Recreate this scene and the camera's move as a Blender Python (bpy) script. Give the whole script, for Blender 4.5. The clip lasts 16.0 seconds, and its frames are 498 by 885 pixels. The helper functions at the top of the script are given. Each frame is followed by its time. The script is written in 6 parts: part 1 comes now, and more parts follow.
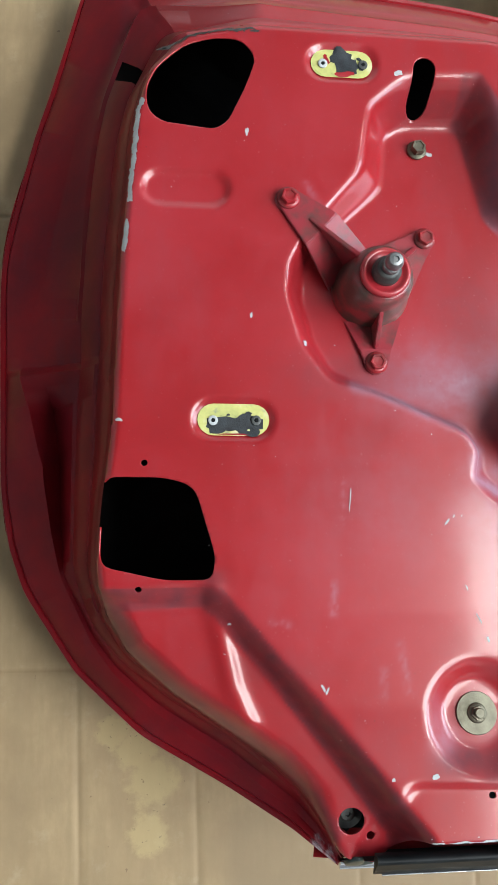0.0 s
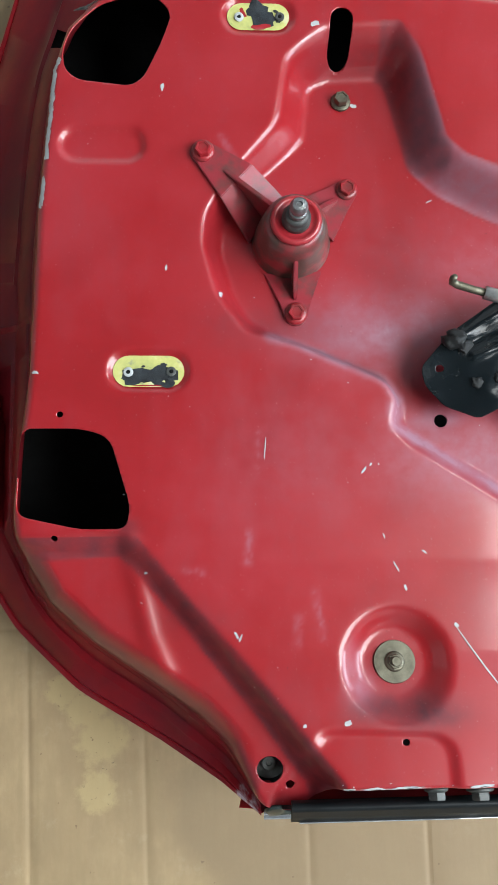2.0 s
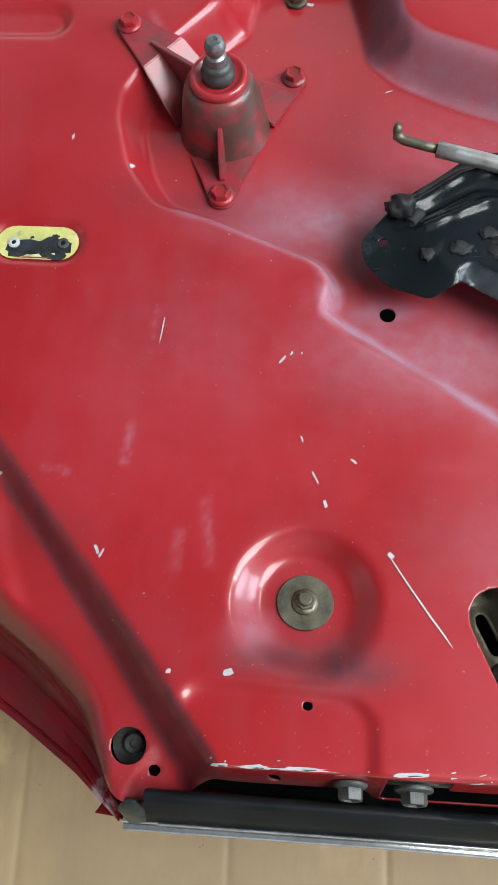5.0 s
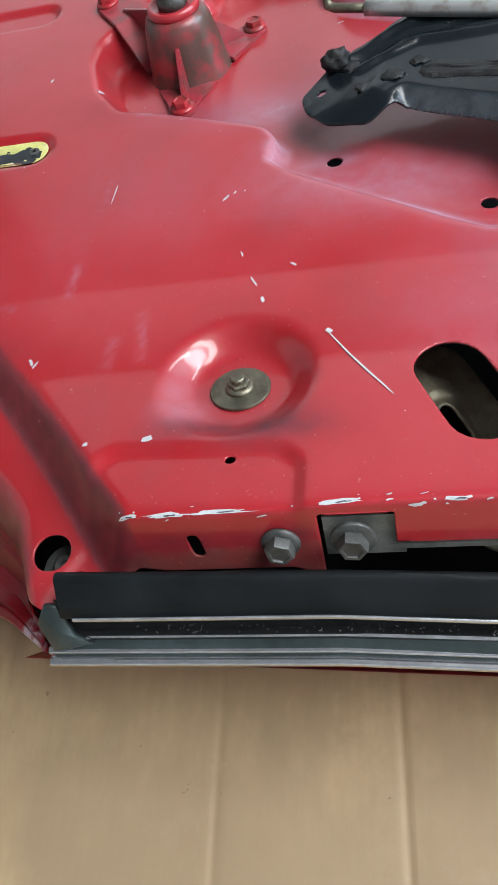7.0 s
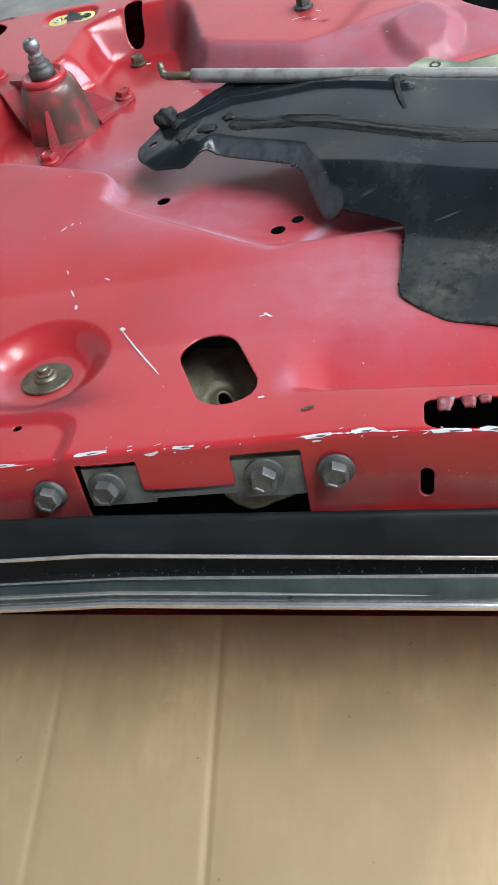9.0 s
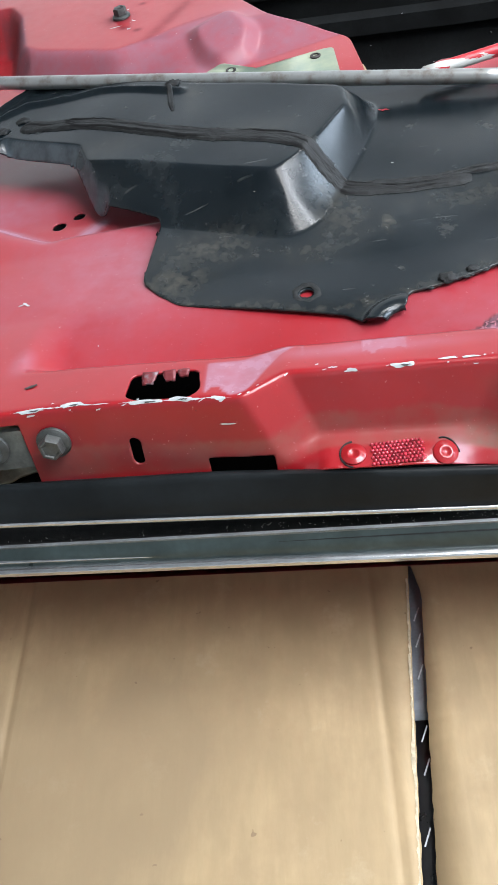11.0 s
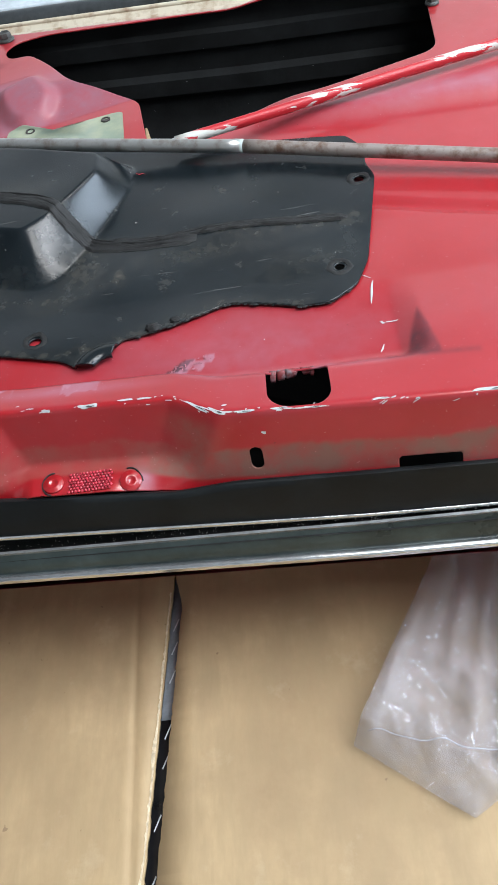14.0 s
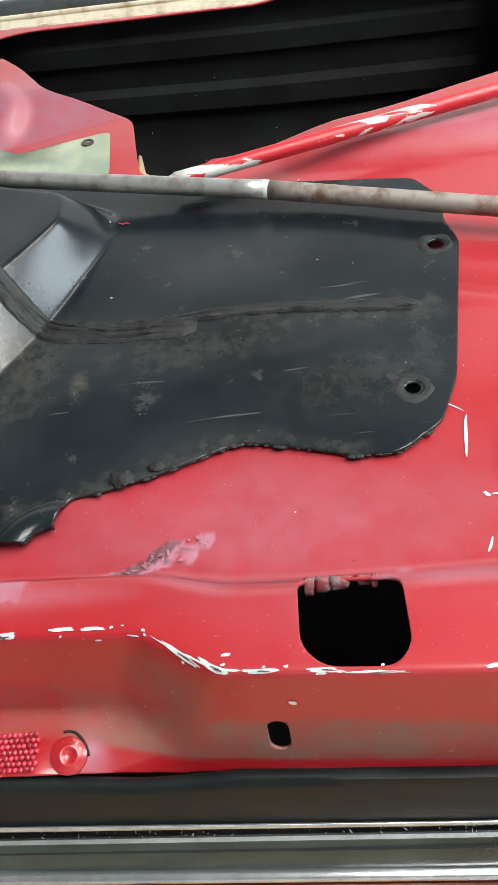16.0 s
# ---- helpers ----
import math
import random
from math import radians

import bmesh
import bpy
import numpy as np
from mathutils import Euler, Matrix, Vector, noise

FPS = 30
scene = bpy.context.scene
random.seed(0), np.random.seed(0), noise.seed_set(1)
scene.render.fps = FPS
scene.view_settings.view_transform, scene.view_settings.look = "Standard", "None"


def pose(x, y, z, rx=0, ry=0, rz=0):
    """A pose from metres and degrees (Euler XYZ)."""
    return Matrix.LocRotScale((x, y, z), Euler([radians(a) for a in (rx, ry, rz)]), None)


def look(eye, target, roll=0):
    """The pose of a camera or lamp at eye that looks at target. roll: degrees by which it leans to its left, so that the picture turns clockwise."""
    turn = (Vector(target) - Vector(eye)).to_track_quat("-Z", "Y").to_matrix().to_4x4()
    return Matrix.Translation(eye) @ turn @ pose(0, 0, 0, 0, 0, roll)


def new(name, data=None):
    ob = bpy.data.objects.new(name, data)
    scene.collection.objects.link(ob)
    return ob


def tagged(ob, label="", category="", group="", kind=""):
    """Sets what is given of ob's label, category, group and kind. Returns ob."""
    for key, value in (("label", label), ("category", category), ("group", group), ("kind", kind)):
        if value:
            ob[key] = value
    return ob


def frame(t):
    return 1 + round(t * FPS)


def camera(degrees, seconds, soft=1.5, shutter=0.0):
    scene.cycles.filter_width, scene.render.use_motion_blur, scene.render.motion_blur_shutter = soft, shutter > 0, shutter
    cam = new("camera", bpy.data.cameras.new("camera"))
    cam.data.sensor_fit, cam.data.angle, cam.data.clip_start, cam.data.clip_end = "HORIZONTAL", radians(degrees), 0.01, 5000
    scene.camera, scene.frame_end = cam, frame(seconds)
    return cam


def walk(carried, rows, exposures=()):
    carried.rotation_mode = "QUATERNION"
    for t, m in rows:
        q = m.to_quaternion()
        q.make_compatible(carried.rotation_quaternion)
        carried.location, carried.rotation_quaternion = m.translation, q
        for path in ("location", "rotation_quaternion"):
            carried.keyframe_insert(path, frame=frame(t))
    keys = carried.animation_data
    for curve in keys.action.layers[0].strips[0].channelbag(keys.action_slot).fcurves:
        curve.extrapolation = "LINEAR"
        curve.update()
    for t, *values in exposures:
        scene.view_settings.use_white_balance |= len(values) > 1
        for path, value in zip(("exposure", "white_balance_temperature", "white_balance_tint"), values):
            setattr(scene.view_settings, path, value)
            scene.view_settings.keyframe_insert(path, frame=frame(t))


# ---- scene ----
cam = camera(34.8, 16.0)
PATH = [
    (0, (-0.0102, 0.0454, 0.7720), (0.1618, 0.2468, -1.2104), 40.21),
    (0.5, (-0.0215, 0.0350, 0.7706), (0.0947, 0.2330, -1.2162), 31.08),
    (1, (0.0019, 0.0308, 0.7701), (0.0818, 0.2231, -1.2190), 23.50),
    (1.5, (0.0329, 0.0195, 0.7792), (0.1013, 0.2091, -1.2106), 20.03),
    (2, (0.0852, 0.0074, 0.7768), (0.1411, 0.2106, -1.2121), 14.45),
    (2.5, (0.1361, -0.0043, 0.7885), (0.1799, 0.2121, -1.1993), 9.48),
    (3, (0.1779, -0.0180, 0.7909), (0.2081, 0.2233, -1.1942), 4.97),
    (3.5, (0.2164, -0.0310, 0.7867), (0.2232, 0.2494, -1.1935), 0.10),
    (4, (0.2423, -0.0708, 0.7741), (0.2049, 0.2700, -1.1963), -5.84),
    (4.5, (0.2121, -0.1032, 0.7211), (0.1117, 0.3594, -1.2220), -9.99),
    (4.7, (0.1977, -0.1166, 0.6800), (0.0822, 0.4020, -1.2481), -9.68),
    (6.8, (0.2812, -0.3136, 0.4940), (-0.1332, 0.7439, -1.1522), -21.05),
    (7, (0.2879, -0.3246, 0.4970), (-0.1374, 0.7586, -1.1296), -21.26),
    (7.5, (0.2990, -0.3574, 0.4958), (-0.1487, 0.7802, -1.0871), -21.49),
    (8, (0.3370, -0.3713, 0.5002), (-0.1039, 0.8110, -1.0515), -20.67),
    (8.2, (0.3522, -0.3762, 0.4983), (-0.0745, 0.8251, -1.0427), -19.85),
    (10.3, (0.4762, -0.4159, 0.4903), (0.1254, 0.8450, -1.0219), -17.80),
    (10.5, (0.4901, -0.4169, 0.4868), (0.1558, 0.8435, -1.0296), -17.48),
    (11, (0.5225, -0.4247, 0.4847), (0.2165, 0.8350, -1.0382), -17.04),
    (11.5, (0.5481, -0.4351, 0.4809), (0.2674, 0.8272, -1.0448), -16.77),
    (12, (0.5697, -0.4518, 0.4666), (0.3119, 0.8137, -1.0605), -16.68),
    (12.5, (0.5927, -0.4552, 0.4657), (0.3585, 0.8185, -1.0585), -16.36),
    (13, (0.6049, -0.4523, 0.4747), (0.3899, 0.8318, -1.0434), -15.80),
    (13.5, (0.6260, -0.4535, 0.4816), (0.4312, 0.8402, -1.0311), -14.77),
    (14, (0.6571, -0.4601, 0.5096), (0.4836, 0.8402, -1.0001), -13.55),
    (14.5, (0.6749, -0.4390, 0.5279), (0.5169, 0.8691, -0.9768), -12.38),
    (15, (0.6564, -0.3404, 0.4417), (0.5118, 0.9743, -1.0586), -11.33),
    (15.5, (0.6622, -0.2955, 0.4311), (0.4968, 1.0248, -1.0620), -11.61),
    (16, (0.6489, -0.2899, 0.4341), (0.4501, 1.0279, -1.0571), -12.56),
]
EXPOSURES = [  # seconds, stops, kelvin, tint
    (0, 0.12, 6400, 8), (2, 0.08, 6350, 7), (3.5, -0.06, 6400, 6), (4.7, 0.02, 6450, 8), (7, 0.18, 6420, 12), (8, 0.22, 6400, 12), (11, 0.24, 6300, 11), (12.5, 0.22, 6250, 11),
    (14.5, -0.12, 6450, 11), (15.3, 0.12, 7000, 10), (16, 0.20, 7000, 10)]
walk(cam, [(t, look(eye, target, roll)) for t, eye, target, roll in PATH], EXPOSURES)


# ---------------------------------------------------------------- light
def world_and_lamps():
    world = bpy.data.worlds.new("garage_air")
    scene.world = world
    world.use_nodes = True
    back = world.node_tree.nodes["Background"]
    back.inputs[0].default_value = (0.75, 0.85, 1.0, 1)
    back.inputs[1].default_value = 0.06


LAMPS = [  # kind, place, target, length, width, watts, colour
    ("roof_light", (2.20, -0.50, 2.44), (2.20, -0.50, 0.0), 1.2, 1.8, 108, (0.92, 0.96, 1.0)),
    ("tube_light", (1.22, -0.42, 2.41), (1.22, -0.42, 0.0), 0.40, 1.1, 22, (1.0, 0.99, 0.96)),
    ("tube_light", (1.75, 0.85, 2.41), (1.75, 0.85, 0.0), 0.16, 1.4, 20, (1.0, 0.99, 0.96)),
    ("side_light", (-2.40, -0.30, 1.50), (0.3, 0.0, 0.2), 2.0, 1.4, 2, (0.86, 0.93, 1.0)),
    # no window known here: unseen lamp added for sheen on the panel
    ("side_light", (0.60, 2.74, 1.40), (0.6, 0.0, 1.4), 4.4, 2.4, 15, (0.88, 0.95, 1.0)),
    # daylight window to the east, out of view
    ("side_light", (3.44, 0.25, 1.55), (0.5, 0.15, 0.75), 2.1, 1.5, 138, (0.70, 0.85, 1.0)),
]


def lamps():
    for kind, at, to, length, width, watts, colour in LAMPS:
        data = bpy.data.lights.new(kind, "AREA")
        data.shape, data.size, data.size_y, data.energy, data.color = "RECTANGLE", length, width, watts, colour
        ob = new(kind, data)
        ob.matrix_world = look(at, to)


world_and_lamps()
lamps()


# ---------------------------------------------------------------- materials
def nodes_of(name):
    m = bpy.data.materials.new(name)
    m.use_nodes = True
    t = m.node_tree
    return m, t, t.nodes["Principled BSDF"], t.nodes.new, t.links.new


def noise_node(t, scale, detail=4.0, rough=0.55, coord=None, stretch=None):
    n = t.nodes.new("ShaderNodeTexNoise")
    n.inputs["Scale"].default_value, n.inputs["Detail"].default_value, n.inputs["Roughness"].default_value = scale, detail, rough
    c = t.nodes.new("ShaderNodeNewGeometry")
    out = c.outputs["Position"]
    if stretch:
        mp = t.nodes.new("ShaderNodeMapping")
        mp.inputs["Scale"].default_value = stretch
        t.links.new(out, mp.inputs["Vector"])
        out = mp.outputs["Vector"]
    t.links.new(out, n.inputs["Vector"])
    return n


def ramp_node(t, source, stops):
    r = t.nodes.new("ShaderNodeValToRGB")
    el = r.color_ramp.elements
    while len(el) < len(stops):
        el.new(0.5)
    for e, (p, c) in zip(el, stops):
        e.position = p
        e.color = (*c, 1) if len(c) == 3 else c
    t.links.new(source, r.inputs["Fac"])
    return r


def mixed(t, fac, a, b):
    m = t.nodes.new("ShaderNodeMix")
    m.data_type = "RGBA"
    if hasattr(fac, "links"):
        t.links.new(fac, m.inputs[0])
    else:
        m.inputs[0].default_value = fac
    for s, v in ((6, a), (7, b)):
        if hasattr(v, "links"):
            t.links.new(v, m.inputs[s])
        else:
            m.inputs[s].default_value = (*v, 1)
    return m.outputs[2]


def bumped(t, bsdf, source, strength, distance):
    b = t.nodes.new("ShaderNodeBump")
    b.inputs["Strength"].default_value, b.inputs["Distance"].default_value = strength, distance
    t.links.new(source, b.inputs["Height"])
    t.links.new(b.outputs["Normal"], bsdf.inputs["Normal"])
    return b


def plain(name, colour, rough=0.5, metal=0.0, scale=60, vary=0.25, bump=0.0, coat=0.0):
    """A surface with grain at two scales: colour varied by noise, roughness by a finer noise."""
    m, t, b, _, link = nodes_of(name)
    big, fine = noise_node(t, scale), noise_node(t, scale * 9, 3.0)
    dark = tuple(c * (1 - vary) for c in colour)
    light = tuple(min(1.0, c * (1 + vary)) for c in colour)
    r = ramp_node(t, big.outputs["Fac"], [(0.3, dark), (0.7, light)])
    r2 = ramp_node(t, fine.outputs["Fac"], [(0.35, (0.86, 0.86, 0.86)), (0.65, (1, 1, 1))])
    mul = t.nodes.new("ShaderNodeMix")
    mul.data_type, mul.blend_type = "RGBA", "MULTIPLY"
    mul.inputs[0].default_value = 1.0
    link(r.outputs[0], mul.inputs[6]), link(r2.outputs[0], mul.inputs[7])
    link(mul.outputs[2], b.inputs["Base Color"])
    rr = t.nodes.new("ShaderNodeMapRange")
    rr.inputs[3].default_value, rr.inputs[4].default_value = max(0.02, rough - 0.1), min(1, rough + 0.12)
    link(big.outputs["Fac"], rr.inputs[0]), link(rr.outputs[0], b.inputs["Roughness"])
    b.inputs["Metallic"].default_value, b.inputs["Coat Weight"].default_value = metal, coat
    if bump:
        bumped(t, b, fine.outputs["Fac"], bump, 0.001)
    return m


def math_node(t, op, a, b, c=None):
    m = t.nodes.new("ShaderNodeMath")
    m.operation = op
    for k, v in enumerate((a, b, c)):
        if v is None:
            continue
        if hasattr(v, "links"):
            t.links.new(v, m.inputs[k])
        else:
            m.inputs[k].default_value = v
    return m.outputs[0]


def grey(a):
    return (a, a, a)


def red_paint():
    """Old red enamel: settled dust in cloudy areas, wiped smears, fine specks, tiny orange-peel relief."""
    m, t, b, _, link = nodes_of("red_enamel")
    cloud = noise_node(t, 6.0, 6.0, 0.62)
    smear = noise_node(t, 26.0, 5.0, 0.6, stretch=(1.0, 0.28, 1.0))
    speck = noise_node(t, 520.0, 2.0)
    fine = noise_node(t, 90.0, 4.0)
    soft = noise_node(t, 240.0, 3.0)
    base = ramp_node(t, cloud.outputs["Fac"], [(0.32, (0.265, 0.0074, 0.0105)), (0.68, (0.375, 0.0115, 0.0170))])

    def attr(name):
        a = t.nodes.new("ShaderNodeAttribute")
        a.attribute_name = name
        return a.outputs["Fac"]

    dust_sheen = attr("dust_sheen")
    grain = ramp_node(t, fine.outputs["Fac"], [(0.3, grey(0.55)), (0.7, grey(1))]).outputs[0]
    patchy = ramp_node(t, noise_node(t, 38.0, 6.0, 0.65).outputs["Fac"], [(0.34, grey(0.32)), (0.60, grey(1))]).outputs[0]
    veil = ramp_node(t, cloud.outputs["Fac"], [(0.43, grey(0)), (0.72, grey(0.17))]).outputs[0]
    wipe = ramp_node(t, smear.outputs["Fac"], [(0.50, grey(0)), (0.75, grey(0.13))]).outputs[0]
    film = math_node(t, "ADD", veil, wipe)
    film = math_node(t, "MULTIPLY", film, 0.95)
    dusty = math_node(t, "MULTIPLY", dust_sheen, grain)
    total = math_node(t, "MINIMUM", math_node(t, "ADD", dusty, film), 0.95)
    matte = math_node(t, "MINIMUM", math_node(t, "ADD", total, math_node(t, "MAXIMUM", attr("soot_shade"), attr("grime"))), 1.0)
    col = mixed(t, film, base.outputs[0], (0.18, 0.085, 0.110))
    # pale tone shared by settled dust and painted sheen
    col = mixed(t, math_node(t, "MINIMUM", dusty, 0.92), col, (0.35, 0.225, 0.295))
    # dark tone shared by grime and painted shade
    col = mixed(t, math_node(t, "MULTIPLY", attr("soot_shade"), grain), col, (0.050, 0.022, 0.030))
    col = mixed(t, math_node(t, "MULTIPLY", attr("grime"), patchy), col, (0.195, 0.088, 0.068))
    dots = ramp_node(t, speck.outputs["Fac"], [(0.70, grey(0)), (0.76, grey(0.5))])
    col = mixed(t, dots.outputs[0], col, (0.45, 0.20, 0.20))
    dark = ramp_node(t, noise_node(t, 330.0, 2.0).outputs["Fac"], [(0.74, grey(0)), (0.79, grey(0.6))])
    link(mixed(t, dark.outputs[0], col, (0.10, 0.02, 0.02)), b.inputs["Base Color"])
    rr = t.nodes.new("ShaderNodeMapRange")
    rr.inputs[3].default_value, rr.inputs[4].default_value = 0.24, 0.40
    link(fine.outputs["Fac"], rr.inputs[0])
    link(math_node(t, "MULTIPLY_ADD", matte, 0.35, rr.outputs[0]), b.inputs["Roughness"])
    link(math_node(t, "MULTIPLY_ADD", matte, -0.72, 0.75), b.inputs["Coat Weight"])
    link(math_node(t, "MULTIPLY_ADD", total, 0.30, 0.09), b.inputs["Coat Roughness"])
    b.inputs["Specular IOR Level"].default_value = 0.36
    bumped(t, b, math_node(t, "ADD", fine.outputs["Fac"], math_node(t, "MULTIPLY", soft.outputs["Fac"], 0.25)), 0.05, 0.0005)
    return m


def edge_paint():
    """Unpolished red enamel of the door's edge, shade and patchy dirt in its colour."""
    m, t, b, _, link = nodes_of("shaded_dirty_red_enamel")
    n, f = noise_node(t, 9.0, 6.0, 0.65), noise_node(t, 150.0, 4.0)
    # base red darkened for the side turned from the light
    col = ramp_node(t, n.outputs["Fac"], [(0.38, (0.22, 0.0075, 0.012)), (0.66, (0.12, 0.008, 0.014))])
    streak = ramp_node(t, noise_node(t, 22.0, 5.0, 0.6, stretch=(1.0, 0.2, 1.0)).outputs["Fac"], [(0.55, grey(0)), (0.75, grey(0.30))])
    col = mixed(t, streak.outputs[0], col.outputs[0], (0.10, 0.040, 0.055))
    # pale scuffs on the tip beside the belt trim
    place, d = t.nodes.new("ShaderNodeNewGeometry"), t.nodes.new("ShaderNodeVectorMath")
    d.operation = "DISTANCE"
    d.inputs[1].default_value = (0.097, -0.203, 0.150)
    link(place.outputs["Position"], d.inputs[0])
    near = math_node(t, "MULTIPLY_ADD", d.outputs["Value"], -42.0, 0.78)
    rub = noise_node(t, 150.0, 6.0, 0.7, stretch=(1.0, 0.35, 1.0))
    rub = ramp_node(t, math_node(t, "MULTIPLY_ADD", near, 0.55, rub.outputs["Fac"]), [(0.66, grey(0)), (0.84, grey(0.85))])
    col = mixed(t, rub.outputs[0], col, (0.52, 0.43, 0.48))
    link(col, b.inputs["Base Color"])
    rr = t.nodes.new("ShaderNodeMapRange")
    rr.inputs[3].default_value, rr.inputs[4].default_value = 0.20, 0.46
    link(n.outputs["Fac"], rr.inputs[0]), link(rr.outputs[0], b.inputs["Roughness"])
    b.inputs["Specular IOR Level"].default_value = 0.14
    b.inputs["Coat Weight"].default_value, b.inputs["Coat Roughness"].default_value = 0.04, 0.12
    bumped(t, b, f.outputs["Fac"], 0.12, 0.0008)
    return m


def cardboard():
    """Brown liner board: faint flutes, soft smudges, stains, a browner patch and a few dark crumbs."""
    m, t, b, _, link = nodes_of("brown_cardboard")
    big, fib = noise_node(t, 5.0, 7.0, 0.62), noise_node(t, 90.0, 5.0, 0.6, stretch=(1.6, 0.6, 1.0))
    base = ramp_node(t, big.outputs["Fac"], [(0.3, (0.335, 0.237, 0.126)), (0.7, (0.495, 0.362, 0.200))])
    fibre = ramp_node(t, fib.outputs["Fac"], [(0.3, (0.93, 0.92, 0.90)), (0.7, (1, 1, 1))])
    mul = t.nodes.new("ShaderNodeMix")
    mul.data_type, mul.blend_type = "RGBA", "MULTIPLY"
    mul.inputs[0].default_value = 1.0
    link(base.outputs[0], mul.inputs[6]), link(fibre.outputs[0], mul.inputs[7])
    stain = ramp_node(t, noise_node(t, 8.0, 7.0, 0.66).outputs["Fac"], [(0.44, grey(0)), (0.68, grey(0.72))])
    col = mixed(t, stain.outputs[0], mul.outputs[2], (0.27, 0.185, 0.100))
    streak = ramp_node(t, noise_node(t, 30.0, 6.0, 0.65, stretch=(1.0, 0.22, 1.0)).outputs["Fac"], [(0.47, grey(0)), (0.70, grey(0.45))])
    col = mixed(t, streak.outputs[0], col, (0.30, 0.212, 0.118))
    flute = ramp_node(t, noise_node(t, 150.0, 4.0, 0.6, stretch=(1.0, 0.16, 1.0)).outputs["Fac"], [(0.42, grey(0)), (0.66, grey(0.42))])
    col = mixed(t, flute.outputs[0], col, (0.32, 0.235, 0.125))
    pale = ramp_node(t, noise_node(t, 24.0, 6.0, 0.72).outputs["Fac"], [(0.58, grey(0)), (0.80, grey(0.35))])
    col = mixed(t, pale.outputs[0], col, (0.60, 0.50, 0.34))
    # broad browner patch in front of the belt, and a dried splash beside the door
    place = t.nodes.new("ShaderNodeNewGeometry")
    brown_patch = 0.0
    for x, y, r in ((0.16, -0.30, 0.13), (0.29, -0.31, 0.12), (0.08, -0.27, 0.07), (0.36, -0.27, 0.08)):
        d = t.nodes.new("ShaderNodeVectorMath")
        d.operation = "DISTANCE"
        d.inputs[1].default_value = (x, y, 0.0045)
        link(place.outputs["Position"], d.inputs[0])
        brown_patch = math_node(t, "MAXIMUM", brown_patch, math_node(t, "MULTIPLY_ADD", d.outputs["Value"], -1 / r, 1.0))
    ragged = noise_node(t, 26.0, 6.0, 0.62, stretch=(1.0, 0.45, 1.0))
    brown_patch = math_node(t, "MULTIPLY_ADD", brown_patch, 0.9, math_node(t, "MULTIPLY", ragged.outputs["Fac"], 0.9))
    brown_patch = ramp_node(t, brown_patch, [(0.46, grey(0)), (0.85, grey(0.65))])
    col = mixed(t, brown_patch.outputs[0], col, (0.25, 0.180, 0.102))
    wet = 0.0
    for x, y, r in ((-0.073, -0.146, 0.016), (-0.050, -0.164, 0.020), (-0.036, -0.192, 0.024), (-0.039, -0.239, 0.020)):
        d = t.nodes.new("ShaderNodeVectorMath")
        d.operation = "DISTANCE"
        d.inputs[1].default_value = (x, y, 0.0045)
        link(place.outputs["Position"], d.inputs[0])
        wet = math_node(t, "MAXIMUM", wet, math_node(t, "MULTIPLY_ADD", d.outputs["Value"], -1 / r, 1.35))
    crumb = noise_node(t, 75.0, 5.0, 0.7)
    edge = math_node(t, "MULTIPLY_ADD", math_node(t, "MAXIMUM", wet, 0.0), 0.55, math_node(t, "MULTIPLY", crumb.outputs["Fac"], 0.9))
    splash = ramp_node(t, edge, [(0.58, grey(0)), (0.80, grey(0.6))])
    has = ramp_node(t, wet, [(0.02, grey(0)), (0.15, grey(1))])
    col = mixed(t, math_node(t, "MULTIPLY", splash.outputs[0], has.outputs[0]), col, (0.50, 0.385, 0.185))
    bits = ramp_node(t, noise_node(t, 190.0, 3.0).outputs["Fac"], [(0.66, grey(0)), (0.72, grey(0.7))])
    col = mixed(t, math_node(t, "MULTIPLY", bits.outputs[0], has.outputs[0]), col, (0.16, 0.12, 0.08))
    spot = ramp_node(t, noise_node(t, 120.0, 2.0).outputs["Fac"], [(0.745, grey(0)), (0.78, grey(0.6))])
    col = mixed(t, spot.outputs[0], col, (0.16, 0.10, 0.06))
    link(col, b.inputs["Base Color"])
    b.inputs["Roughness"].default_value = 0.66
    wave = t.nodes.new("ShaderNodeTexWave")
    wave.inputs["Scale"].default_value, wave.inputs["Distortion"].default_value = 42.0, 0.6
    link(place.outputs["Position"], wave.inputs["Vector"])
    bumped(t, b, math_node(t, "MULTIPLY_ADD", wave.outputs["Fac"], 0.10, fib.outputs["Fac"]), 0.12, 0.0010)
    return m


